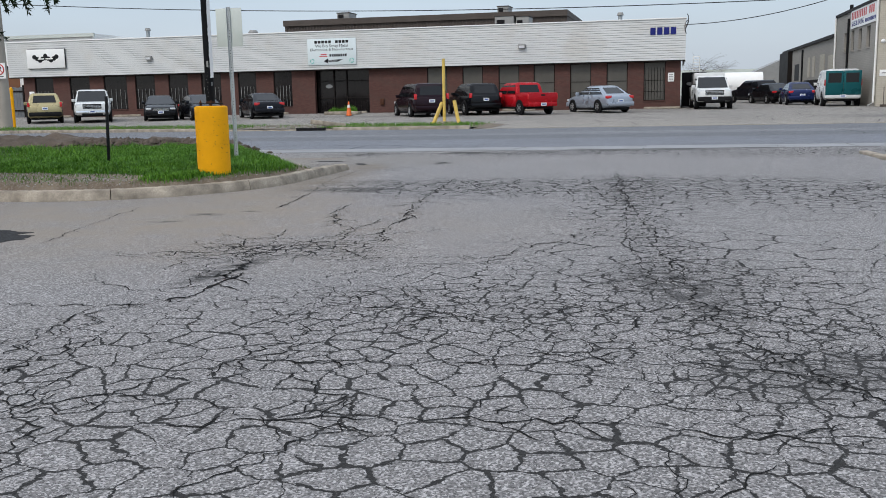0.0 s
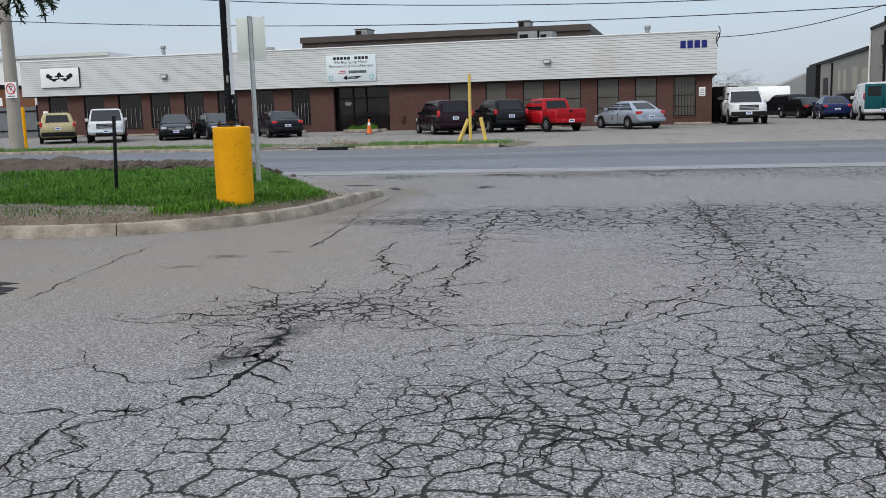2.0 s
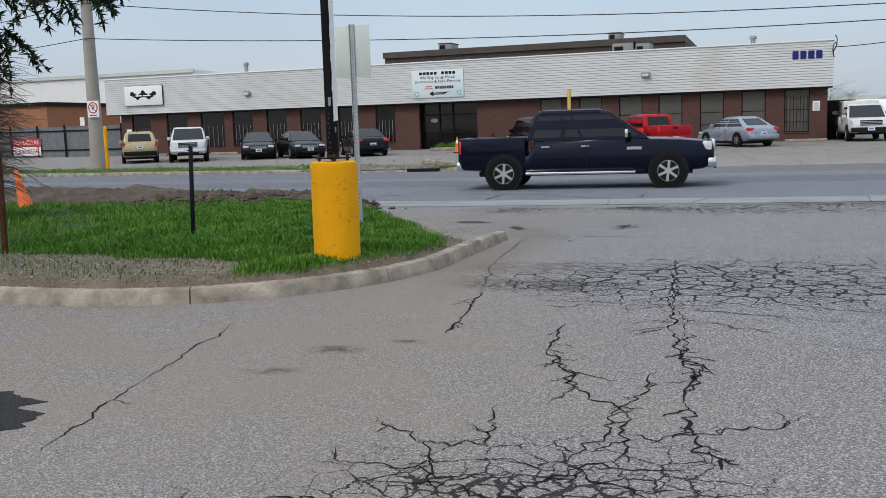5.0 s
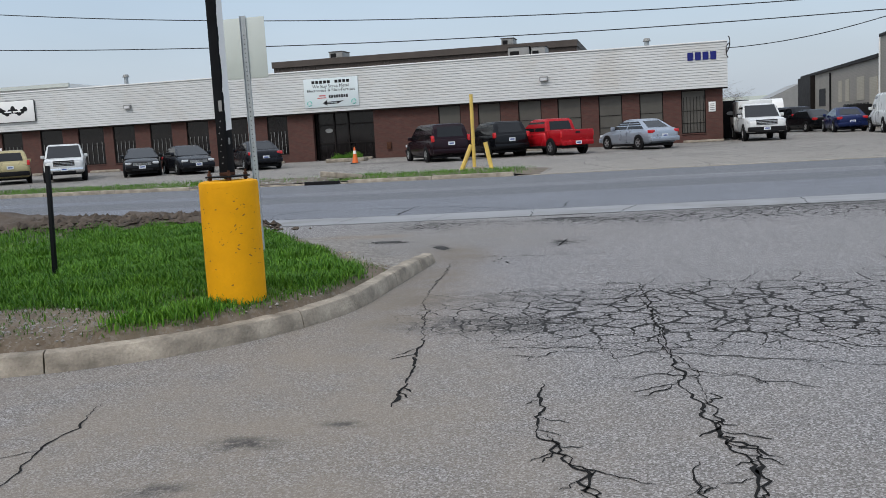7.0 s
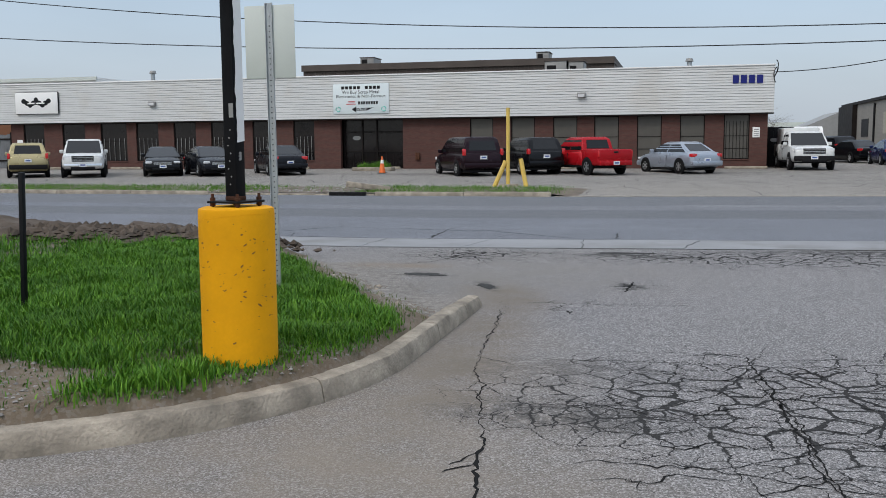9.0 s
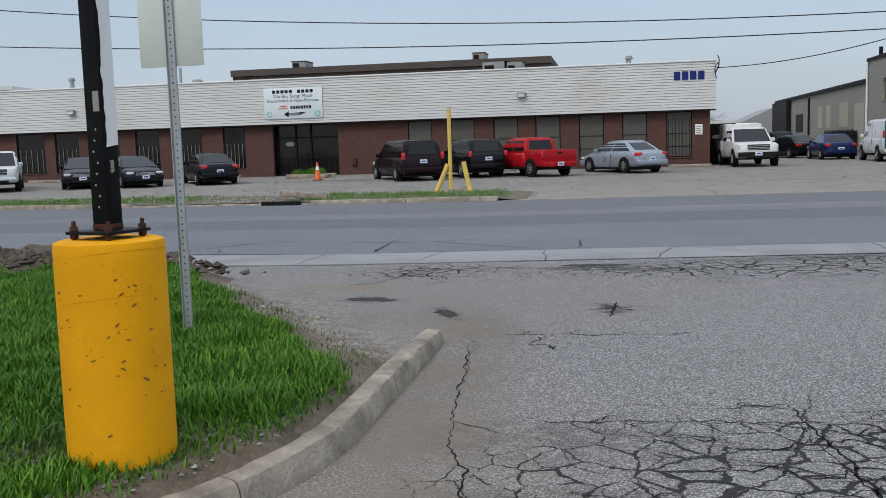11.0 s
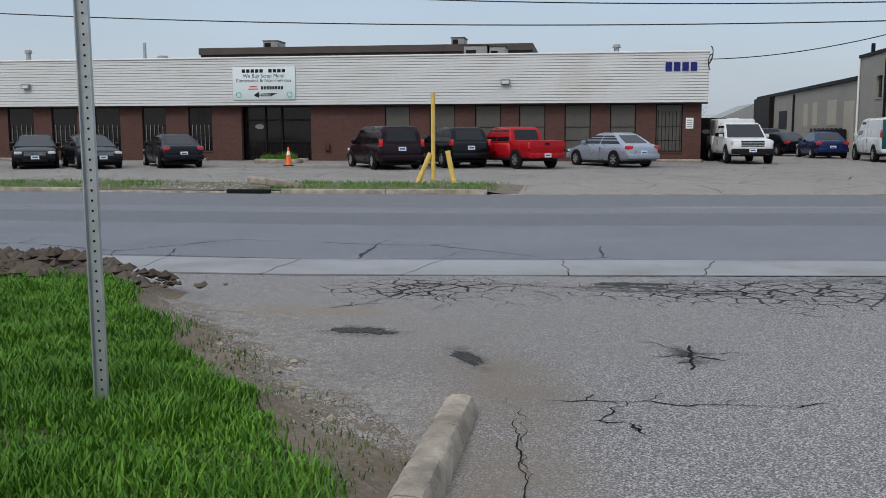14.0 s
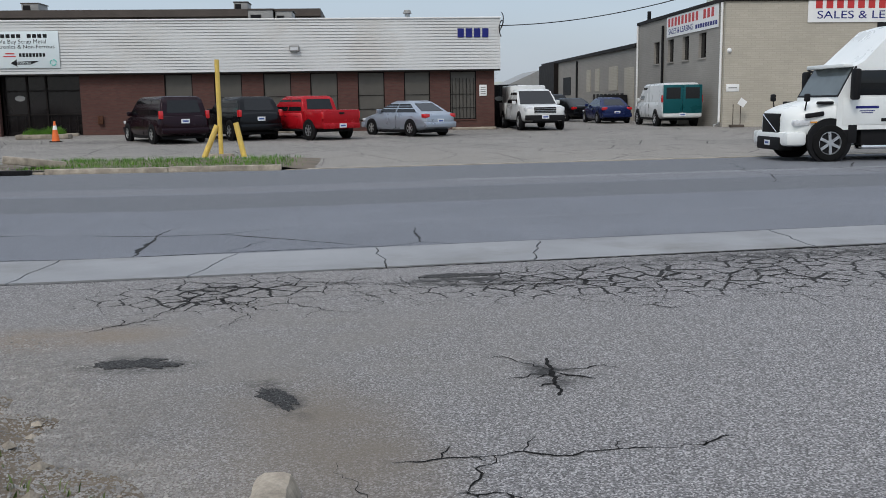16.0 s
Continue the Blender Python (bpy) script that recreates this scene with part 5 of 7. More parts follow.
for xx in (-0.15, 0.2):
    part("leg", tube(bmesh.new(), [(xx, 0, 0), (xx, 0.02, 1.05)], 0.02, 5), M_TWIG, ladder)
part("placard", cube(-0.17, 0.17, -0.02, 0, -0.16, 0.16, m=pose(0.25, -0.03, 1.12, 0, 35, 0)), M_WHITE, ladder, smooth=0)
part("foot", cube(-0.3, 0.35, -0.12, 0.12, 0, 0.12, bevel=0.01), M_TWIG, ladder)
for yy in (18.95,):
    for zz in (3.36, 2.65, 1.6):
        bx = thing("junction_box", pose(yy, SY0, zz), "small pale conduit box on the wall", "junction box")
        part("box", cube(-0.07, 0.07, -0.06, 0, -0.06, 0.06, bevel=0.01), M_WHITE, bx)

# long low building beyond it
b3 = thing("long_shed", pose(0, 0, 0), "long low grey painted workshop with a dark end", "building")
part("wall", cube(SX, SX + 22, SY1 + 0.02, 96.2, 0, 4.75), M_BLOCK2, b3, smooth=0)
part("dark_end", cube(SX - 0.4, SX + 22, 96.2, 103.5, 0, 4.75), M_TRIM, b3, smooth=0)
part("fascia", cube(SX - 0.15, SX + 22, SY1 + 0.02, 103.6, 4.75, 4.98), M_TRIM, b3, smooth=0)
for a, b, z0, z1, mt in ((91.0, 94.0, 2.0, 3.45, M_PLASTIC), (84.0, 85.3, 2.2, 3.8, M_BLOCK), (81.3, 82.6, 2.2, 3.8, M_BLOCK), (76.3, 78.6, 2.2, 3.8, M_BLOCK), (72.4, 74.6, 0.3, 3.6, M_BLOCK)):
    part("shutter", cube(SX - 0.03, SX - 0.004, a, b, z0, z1), mt, b3, smooth=0)
part("pipe", tube(bmesh.new(), [(SX - 0.06, 88.5, 4.6), (SX - 0.06, 88.5, 0.4)], 0.1, 6), M_PLASTIC, b3)
for k in range(8):
    part("letter_bar", cube(SX - 0.02, SX - 0.004, 74.8 + k * 1.1, 75.5 + k * 1.1, 1.5, 2.0), M_TRIM, b3, smooth=0)
st = thing("stack_pipe", pose(13.5, 73.5, 4.9), "thin dark roof stack", "vent")
part("pipe", cyl(bmesh.new(), 0.12, 0.12, 0, 2.1, 10), M_PLASTIC, st)
far_shed = thing("far_shed", pose(12.5, 112, 0.3), "distant grey-blue gabled shed", "building")
bm = bmesh.new()
loft(bm, [[(-2.2, yy, 0), (3, yy, 0), (3, yy, 4.2), (1, yy, 4.4), (-2.2, yy, 3.0)] for yy in (0, 12)])
part("wall", bm, M_VINYL, far_shed, smooth=0)

# ---- left-hand background ----
fence = thing("board_fence", pose(-44.6, 62, 0.25), "grey weathered board fence with dark rails", "fence")
M_FENCE = plain("weathered_fence_boards", (0.16, 0.17, 0.18), 0.9, var=0.2, scale=2)
for i in range(80):
    part("board", cube(-0.20 - i * 0.25, 0.035 - i * 0.25, 0, 0.02, 0, 2.25 + 0.03 * math.sin(i * 2.1)), M_FENCE, fence, smooth=0)
for zz in (0.5, 1.9):
    part("rail", cube(-20.2, 0.1, -0.06, -0.002, zz, zz + 0.1), M_TRIM, fence, smooth=0)
for i in range(9):
    part("post", cube(-0.1 - i * 2.5, 0.02 - i * 2.5, -0.12, -0.065, 0, 2.4), M_TRIM, fence, smooth=0)
bn = board_sign("fence_banner", -53.2, 1.1, 2.6, 1.3, "red and white printed banner on the fence", M_WHITE, 61.9, 0.02)
part("band", cube(-1.3, 1.3, -0.026, -0.02, 0.0, 0.65), M_RED, bn, smooth=0)
lettering("wording", "TOP DOLLAR", 0.46, M_WHITE, bn, pose(0, -0.03, 0.32, 90), 2.35)
lettering("wording", "SCRAP METAL", 0.46, M_RED, bn, pose(0, -0.024, -0.32, 90), 2.35)
wb = thing("white_warehouse", pose(0, 0, 0), "plain pale concrete warehouse far behind the fence", "building")
part("wall", cube(-130, -56, 88, 120, 0, 8.2), M_WHITE, wb, smooth=0)
part("wing", cube(-56, -46, 92, 120, 0, 7.6), M_WHITE, wb, smooth=0)
part("coping", cube(-130.2, -55.8, 87.8, 88, 7.9, 8.25), M_ALU, wb, smooth=0)
ob_ = thing("brick_shed", pose(0, 0, 0), "low orange-brown brick building behind the fence", "building")
part("wall", cube(-110, -62, 74, 84, 0, 4.6), M_TAN, ob_, smooth=0)
part("roof", cube(-110.2, -61.8, 73.8, 84, 4.6, 4.95), M_TRIM, ob_, smooth=0)
dist = thing("distant_warehouse", pose(0, 0, 0), "very distant pale industrial block on the skyline", "building")
part("wall", cube(-30, 60, 210, 250, 0, 5.5), M_ALU, dist, smooth=0)

# utility pole and cables
yp = thing("guard_post", pose(-31.45, 43.9, 0.08), "yellow steel guard post beside the utility pole", "guard post")
gp = bmesh.new()
loft(gp, [[(r * math.cos(q * math.tau / 18), r * math.sin(q * math.tau / 18), z) for q in range(18)] for r, z in ((0.085, -0.1), (0.085, 2.0), (0.07, 2.05), (0.03, 2.08))])
part("post", gp, M_YELLOW, yp, smooth=40)
up = thing("utility_pole", pose(-31.0, 42.7, 0.1), "tapered grey concrete utility pole in the far verge", "utility pole")
part("shaft", cyl(bmesh.new(), 0.34, 0.20, 0, 12.0, 20), M_UPOLE, up)
ns = part("no_parking_sign", cube(-0.32, 0.32, -0.02, 0, -0.38, 0.38), M_WHITE, up, at=pose(0.25, -0.36, 2.85), smooth=0)
ring = bmesh.new()
tube(ring, [(0.24 * math.cos(a * math.tau / 24), -0.025, 0.06 + 0.24 * math.sin(a * math.tau / 24)) for a in range(25)], 0.028, 5)
tube(ring, [(-0.17, -0.028, 0.23), (0.17, -0.028, -0.11)], 0.024, 5)
part("ring", ring, M_RED, ns)
lettering("wording", "P", 0.36, M_TEXT, ns, pose(0.01, -0.024, 0.06, 90), depth=0.002)
part("arrow_bar", cube(-0.2, 0.2, -0.024, -0.02, -0.31, -0.27), M_TEXT, ns, smooth=0)
part("small_sign", cube(-0.16, 0.10, -0.02, 0, -0.2, 0.2), M_WHITE, up, at=pose(-0.45, -0.3, 2.3), smooth=0)


def cable(name, a, b, sag, r=0.018, label="black overhead cable sagging along the street", n=40):
    pts = []
    for i in range(n + 1):
        s = i / n
        p = Vector(a).lerp(Vector(b), s)
        p.z -= sag * 4 * s * (1 - s)
        pts.append(p)
    return tagged(part(name, tube(bmesh.new(), pts, r, 5), M_WIRE), label, "cable")


cable("cable", (-30.9, 42.4, 7.8), (43, 41.6, 7.8), 2.46)
cable("cable", (-30.9, 42.4, 6.2), (37, 41.6, 6.2), 1.39)
cable("cable", (-30.9, 42.4, 7.8), (-100, 41.6, 7.8), 2.2)
cable("cable", (-30.9, 42.4, 6.2), (-100, 41.6, 6.2), 1.6)
cable("service_cable", (2.25, FY - 0.05, 5.15), (22, 47, 12.0), 1.9, 0.022, "black service cable from the building's corner")
coil = bmesh.new()
tube(coil, [(2.28 + 0.1 * math.sin(q * 0.5), FY - 0.1, 5.4 + 0.35 * math.cos(q * 0.35) - 0.02 * q) for q in range(26)], 0.025, 5)
tagged(part("cable_coil", coil, M_WIRE), "looped black cable at the building's corner", "cable")


# ---- vehicles ----
# Each is built round its own middle on the ground, nose along +y.
def ring(y, w, zb, zt):
    h = zt - zb
    half = [(0.86, zb), (0.97, zb + 0.10 * h), (1.0, zb + 0.30 * h), (1.0, zb + 0.55 * h), (0.975, zb + 0.80 * h), (0.93, zt - 0.03), (0.80, zt), (0.40, zt + 0.015)]
    return [(w * u, y, z) for u, z in half] + [(-w * u, y, z) for u, z in reversed(half)]


def body_shell(L, W, stations):
    bm = bmesh.new()
    loft(bm, [ring(f * L, W / 2 * k, zb, zt) for f, k, zb, zt in stations])
    bmesh.ops.recalc_face_normals(bm, faces=bm.faces)
    return bm


def panel(bm, c, u0, u1, v0, v1, lift=0.008, bow=0.0):
    """A thin pane over part of the four-sided face c (bottom left, bottom right, top right, top left)."""
    c = [Vector(p) for p in c]
    n = (c[1] - c[0]).cross(c[3] - c[0]).normalized()
    at = lambda u, v: c[0].lerp(c[1], u).lerp(c[3].lerp(c[2], u), v)
    rim = [at(u, v) for u, v in ((u0, v0), (u1, v0), (u1, v1), (u0, v1))]
    loft(bm, [[p + n * -0.01 for p in rim], [p + n * lift for p in rim]])
    return bm


_wheels = {}


def wheel_meshes(r, w):
    if (r, w) not in _wheels:
        t = bmesh.new()
        prof = [(0.62, -0.46), (0.80, -0.5), (0.95, -0.46), (1.0, -0.30), (1.0, 0.30), (0.95, 0.46), (0.80, 0.5), (0.62, 0.46)]
        n = 28
        loft(t, [[(w * q, r * k * math.cos(a), r * k * math.sin(a)) for k, q in prof] for a in [i * math.tau / n for i in range(n)]] + [[(w * q, r * k, 0) for k, q in prof]], closed=False, caps=False)
        bmesh.ops.remove_doubles(t, verts=t.verts, dist=1e-5)
        bmesh.ops.recalc_face_normals(t, faces=t.faces)
        d = bmesh.new()
        cyl(d, r * 0.63, r * 0.63, -w * 0.30, w * 0.22, 28, pose(0, 0, 0, 0, 90, 0))
        s = bmesh.new()
        for i in range(6):
            box(s, w * 0.20, w * 0.44, -r * 0.075, r * 0.075, r * 0.08, r * 0.60, m=pose(0, 0, 0, i * 60, 0, 0))
        cyl(s, r * 0.17, r * 0.14, w * 0.2, w * 0.47, 16, pose(0, 0, 0, 0, 90, 0))
        prof2 = [(0.66, 0.30), (0.66, 0.44), (0.60, 0.46), (0.57, 0.30)]
        loft(s, [[(w * q, r * k * math.cos(a), r * k * math.sin(a)) for k, q in prof2] for a in [i * math.tau / n for i in range(n + 1)]], caps=False)
        bmesh.ops.recalc_face_normals(s, faces=s.faces)
        _wheels[r, w] = (mesh_of("wheel", t), mesh_of("hub", d), mesh_of("rim", s))
        for me, m in zip(_wheels[r, w], (M_RUBBER, M_PLASTIC, M_RIM)):
            me.materials.append(m)
    return _wheels[r, w]


def add_wheel(car, x, y, r, w):
    t, d, s = wheel_meshes(r, w)
    flip = pose(0, 0, 0, 0, 0, 0 if x > 0 else 180)
    wh = new("wheel", t)
    wh.parent, wh.matrix_basis = car, pose(x, y, r)
    for name, me in (("hub", d), ("rim", s)):
        o = new(name, me)
        o.parent, o.matrix_basis = wh, flip
    return wh


SEDAN = dict(
    st=((-0.5, 0.78, 0.44, 0.78), (-0.49, 0.88, 0.36, 0.88), (-0.45, 0.945, 0.28, 0.96), (-0.36, 0.99, 0.22, 0.97), (-0.1, 1.0, 0.19, 0.94), (0.15, 1.0, 0.19, 0.93), (0.26, 0.99, 0.2, 0.91), (0.36, 0.965, 0.22, 0.85), (0.44, 0.91, 0.25, 0.76), (0.485, 0.81, 0.33, 0.66), (0.5, 0.70, 0.42, 0.56)),
    cab=(-0.425, -0.225, 0.045, 0.285), belt=0.91, roof=1.44, top=0.69, wb=0.295, r=0.32, split=(0.52,), tail=(0.74, 0.90), head=(0.60, 0.72))
SUV = dict(
    st=((-0.5, 0.84, 0.50, 1.0), (-0.485, 0.93, 0.40, 1.06), (-0.42, 0.98, 0.30, 1.08), (-0.1, 1.0, 0.26, 1.07), (0.15, 1.0, 0.26, 1.06), (0.26, 0.99, 0.26, 1.04), (0.40, 0.96, 0.28, 0.97), (0.47, 0.88, 0.34, 0.86), (0.5, 0.78, 0.44, 0.74)),
    cab=(-0.485, -0.405, 0.05, 0.225), belt=1.04, roof=1.70, top=0.76, wb=0.295, r=0.36, split=(0.36, 0.70), tail=(0.92, 1.18), head=(0.76, 0.90))
MINIVAN = dict(
    st=((-0.5, 0.86, 0.46, 1.0), (-0.488, 0.95, 0.36, 1.04), (-0.42, 0.99, 0.26, 1.05), (-0.1, 1.0, 0.22, 1.03), (0.15, 1.0, 0.22, 1.02), (0.28, 0.99, 0.23, 1.0), (0.40, 0.95, 0.26, 0.92), (0.47, 0.86, 0.32, 0.80), (0.5, 0.76, 0.42, 0.66)),
    cab=(-0.488, -0.44, 0.12, 0.315), belt=1.0, roof=1.76, top=0.78, wb=0.30, r=0.33, split=(0.36, 0.72), tail=(0.92, 1.22), head=(0.68, 0.82))
PICKUP = dict(
    st=((-0.5, 0.90, 0.56, 0.84), (-0.485, 0.97, 0.48, 0.86), (-0.215, 1.0, 0.38, 0.86), (-0.19, 1.0, 0.38, 1.16), (0.13, 1.0, 0.38, 1.16), (0.22, 0.995, 0.38, 1.16), (0.38, 0.975, 0.38, 1.12), (0.46, 0.93, 0.42, 1.06), (0.49, 0.86, 0.50, 0.98), (0.5, 0.80, 0.56, 0.92)),
    cab=(-0.225, -0.185, 0.09, 0.255), belt=1.14, roof=1.86, top=0.80, wb=0.315, r=0.39, split=(0.47,), tail=(0.86, 1.18), head=(0.84, 1.04), bed=(-0.5, -0.228, 1.24))
VAN = dict(
    st=((-0.5, 0.88, 0.55, 1.12), (-0.49, 0.97, 0.42, 1.2), (-0.3, 1.0, 0.34, 1.2), (0.1, 1.0, 0.34, 1.2), (0.28, 0.99, 0.34, 1.18), (0.40, 0.96, 0.36, 1.08), (0.475, 0.88, 0.42, 0.96), (0.5, 0.80, 0.52, 0.84)),
    cab=(-0.49, -0.475, 0.19, 0.345), belt=1.17, roof=2.08, top=0.83, wb=0.30, r=0.38, split=(0.76,), tail=(1.15, 1.5), head=(0.74, 0.92), cargo=True)


def vehicle(name, label, m, spec, L, W, col, category="car", group="", plate=True, rear=None, dark_bumper=False, chrome=False, group_scale=1.0, lamp_mat=None):
    car = thing(name, m, label, category, group)
    st, belt, roof = spec["st"], spec["belt"] * group_scale, spec["roof"] * group_scale
    st = [(f, k, zb * group_scale, zt * group_scale) for f, k, zb, zt in st]
    hw = W / 2
    part("body", body_shell(L, W, st), col, car, smooth=50)
    y0, y1, y2, y3 = (f * L for f in spec["cab"])
    bw, tw = hw * 0.93, hw * spec["top"]
    base = [(bw, y0, belt), (bw, y3, belt), (-bw, y3, belt), (-bw, y0, belt)]
    top = [(tw, y1, roof - 0.05), (tw, y2, roof - 0.05), (-tw, y2, roof - 0.05), (-tw, y1, roof - 0.05)]
    cb = bmesh.new()
    inner = [(tw * 0.86, y1 + 0.12, roof), (tw * 0.86, y2 - 0.16, roof), (-tw * 0.86, y2 - 0.16, roof), (-tw * 0.86, y1 + 0.12, roof)]
    belly = [tuple(Vector(p).lerp(Vector(q), 0.55) + Vector((0.012 if p[0] > 0 else -0.012, 0, 0))) for p, q in zip(base, top)]
    loft(cb, [base, belly, top, inner])
    bmesh.ops.bevel(cb, geom=[e for e in cb.edges if max(v.co.z for v in e.verts) > belt + 0.1], offset=0.055, segments=3, affect="EDGES")
    bmesh.ops.recalc_face_normals(cb, faces=cb.faces)
    part("cabin", cb, col, car, smooth=50)
    glass = rear or M_GLASS
    part("windshield", panel(bmesh.new(), (base[1], base[2], top[2], top[1]), 0.05, 0.95, 0.04, 0.94), M_GLASS, car, smooth=0)
    part("rear_window", panel(bmesh.new(), (base[3], base[0], top[0], top[3]), 0.13, 0.87, 0.20, 0.86), glass, car, smooth=0)
    cuts = [0.04, *spec["split"], 0.965]
    for sgn in (1, -1):
        c = (base[0], base[1], top[1], top[0]) if sgn > 0 else (base[2], base[3], top[3], top[2])
        for a, b in zip(cuts, cuts[1:]):
            ua, ub = (a + 0.012, b - 0.012) if sgn > 0 else (1 - b + 0.012, 1 - a - 0.012)
            if spec.get("cargo") and a < 0.7:
                continue
            part("side_window", panel(bmesh.new(), c, ua, ub, 0.10, 0.84), M_GLASS, car, smooth=0)
        part("mirror", cube(sgn * bw if sgn > 0 else -bw - 0.2, bw + 0.2 if sgn > 0 else -bw, y3 - 0.55, y3 - 0.42, belt + 0.02, belt + 0.19, bevel=0.035), col, car)
        for k in range(len(spec["split"]) + 1):
            yh = y0 + (y3 - y0) * (0.18 + 0.36 * k) * 0.9
            part("door_handle", cube(sgn * hw * 0.985 - 0.012, sgn * hw * 0.985 + 0.012, yh - 0.1, yh + 0.1, belt * 0.86, belt * 0.86 + 0.03, bevel=0.006), M_CHROME if chrome else col, car)
        part("door_seam", cube(sgn * hw * 0.985 - 0.018, sgn * hw * 0.985 + 0.018, y0 + (y3 - y0) * 0.5 - 0.006, y0 + (y3 - y0) * 0.5 + 0.006, st[4][2] + 0.12, belt - 0.08), M_PLASTIC, car, smooth=0)
        part("sill", cube(sgn * hw * 0.90 - 0.05, sgn * hw * 0.90 + 0.05, -L * spec["wb"] + 0.45, L * spec["wb"] - 0.45, st[4][2] - 0.02, st[4][2] + 0.10, bevel=0.02), M_PLASTIC, car)
        z0, z1 = (z * group_scale for z in spec["tail"])
        yr = -0.492 * L
        part("tail_lamp", cube(min(sgn * hw * 0.62, sgn * hw * 0.945), max(sgn * hw * 0.62, sgn * hw * 0.945), yr - 0.03, yr + 0.2, z0, z1, bevel=0.03) if "bed" not in spec and not spec.get("cargo") and spec is SEDAN else
             cube(min(sgn * hw * 0.84, sgn * hw * 0.985), max(sgn * hw * 0.84, sgn * hw * 0.985), yr - 0.035, yr + 0.16, z0, z1, bevel=0.025), M_TAIL, car)
        z0, z1 = (z * group_scale for z in spec["head"])
        part("headlight", cube(min(sgn * hw * 0.55, sgn * hw * 0.90), max(sgn * hw * 0.55, sgn * hw * 0.90), 0.455 * L, 0.488 * L + 0.02, z0, z1, bevel=0.04), lamp_mat or M_LAMP, car)
    zg0, zg1 = spec["head"][0] * group_scale, spec["head"][1] * group_scale
    gr = part("grille", cube(-hw * 0.5, hw * 0.5, 0.475 * L, 0.5 * L + 0.012, zg0 - 0.08, zg1 - 0.01, bevel=0.02), M_PLASTIC, car)
    for k in range(3):
        part("grille_bar", cube(-hw * 0.48, hw * 0.48, 0.5 * L + 0.008, 0.5 * L + 0.02, zg0 - 0.04 + k * (zg1 - zg0 + 0.02) / 3, zg0 - 0.015 + k * (zg1 - zg0 + 0.02) / 3), M_CHROME, gr, smooth=0)
    bmat = M_CHROME if chrome else M_PLASTIC if dark_bumper else col
    zb = st[0][2]
    part("rear_bumper", cube(-hw * 0.93, hw * 0.93, -0.5 * L - 0.07, -0.5 * L + 0.14, zb - 0.10, zb + 0.13, bevel=0.05), bmat, car)
    part("front_bumper", cube(-hw * 0.90, hw * 0.90, 0.5 * L - 0.16, 0.5 * L + 0.06, zb - 0.12, zb + 0.12, bevel=0.05), bmat, car)
    part("lower_intake", cube(-hw * 0.55, hw * 0.55, 0.5 * L + 0.02, 0.5 * L + 0.065, zb - 0.16, zb - 0.04, bevel=0.01), M_PLASTIC, car)
    if plate:
        zp = st[0][3] - 0.17 if spec in (SEDAN, SUV, MINIVAN) else zb + 0.02
        pr = part("number_plate", cube(-0.16, 0.16, -0.5 * L - (0.03 if spec in (SEDAN, SUV, MINIVAN) else 0.085), -0.5 * L, zp - 0.08, zp + 0.08), M_PLATE, car, smooth=0)
        part("letter_bar", cube(-0.11, 0.11, -0.5 * L - (0.034 if spec in (SEDAN, SUV, MINIVAN) else 0.089), -0.5 * L, zp - 0.03, zp + 0.03), M_INK, pr, smooth=0)
        pf = part("number_plate", cube(-0.16, 0.16, 0.5 * L + 0.05, 0.5 * L + 0.075, zb - 0.04, zb + 0.11), M_PLATE, car, smooth=0)
        part("letter_bar", cube(-0.11, 0.11, 0.5 * L + 0.07, 0.5 * L + 0.079, zb + 0.01, zb + 0.07), M_INK, pf, smooth=0)
    if "bed" in spec:
        b0, b1, bz = spec["bed"][0] * L, spec["bed"][1] * L, spec["bed"][2] * group_scale
        for sgn in (1, -1):
            part("bed_side", cube(min(sgn * hw, sgn * (hw - 0.1)), max(sgn * hw, sgn * (hw - 0.1)), b0 + 0.07, b1, 0.62 * group_scale, bz, bevel=0.03), col, car)
        part("bed_front", cube(-hw + 0.1, hw - 0.1, b1 - 0.06, b1, 0.7, bz, bevel=0.01), col, car)
        tg = part("tailgate", cube(-hw * 0.93, hw * 0.93, b0 - 0.01, b0 + 0.07, 0.66 * group_scale, bz, bevel=0.025), col, car)
        part("tailgate_handle", cube(-0.12, 0.12, b0 - 0.025, b0 - 0.005, bz - 0.17, bz - 0.09, bevel=0.008), M_PLASTIC, tg)
    wb, r = spec["wb"] * L, spec["r"] * group_scale
    ww = 0.21 if r < 0.37 else 0.27
    wheels = []
    for sy in (-1, 1):
        for sx in (-1, 1):
            y = sy * wb + (0.012 * L if sy > 0 else 0)
            well = bmesh.new()
            cyl(well, r * 1.17, r * 1.17, 0, 0.10, 26, pose(sx * (hw - 0.085), y, r * 1.04, 0, 90 * sx, 0))
            part("wheel_well", well, M_PLASTIC, car)
            wheels.append(add_wheel(car, sx * (hw - ww * 0.5 + 0.035), y, r, ww))
    part("underbody", cube(-hw * 0.8, hw * 0.8, -0.42 * L, 0.42 * L, st[4][2] - 0.06, st[4][2] + 0.06), M_PLASTIC, car, smooth=0)
    return car, wheels


P_GOLD = paint("champagne_paint", (0.42, 0.36, 0.20), 0.4)
P_WHITE = paint("white_car_paint", (0.60, 0.61, 0.60), 0.0)
P_BLACK = paint("black_car_paint", (0.005, 0.0055, 0.007), 0.1, 0.2)
P_DARK = paint("charcoal_car_paint", (0.010, 0.011, 0.015), 0.3, 0.25)
P_MAROON = paint("dark_maroon_paint", (0.014, 0.005, 0.009), 0.3, 0.22)
P_RED = paint("bright_red_paint", (0.38, 0.008, 0.014), 0.15, 0.25)
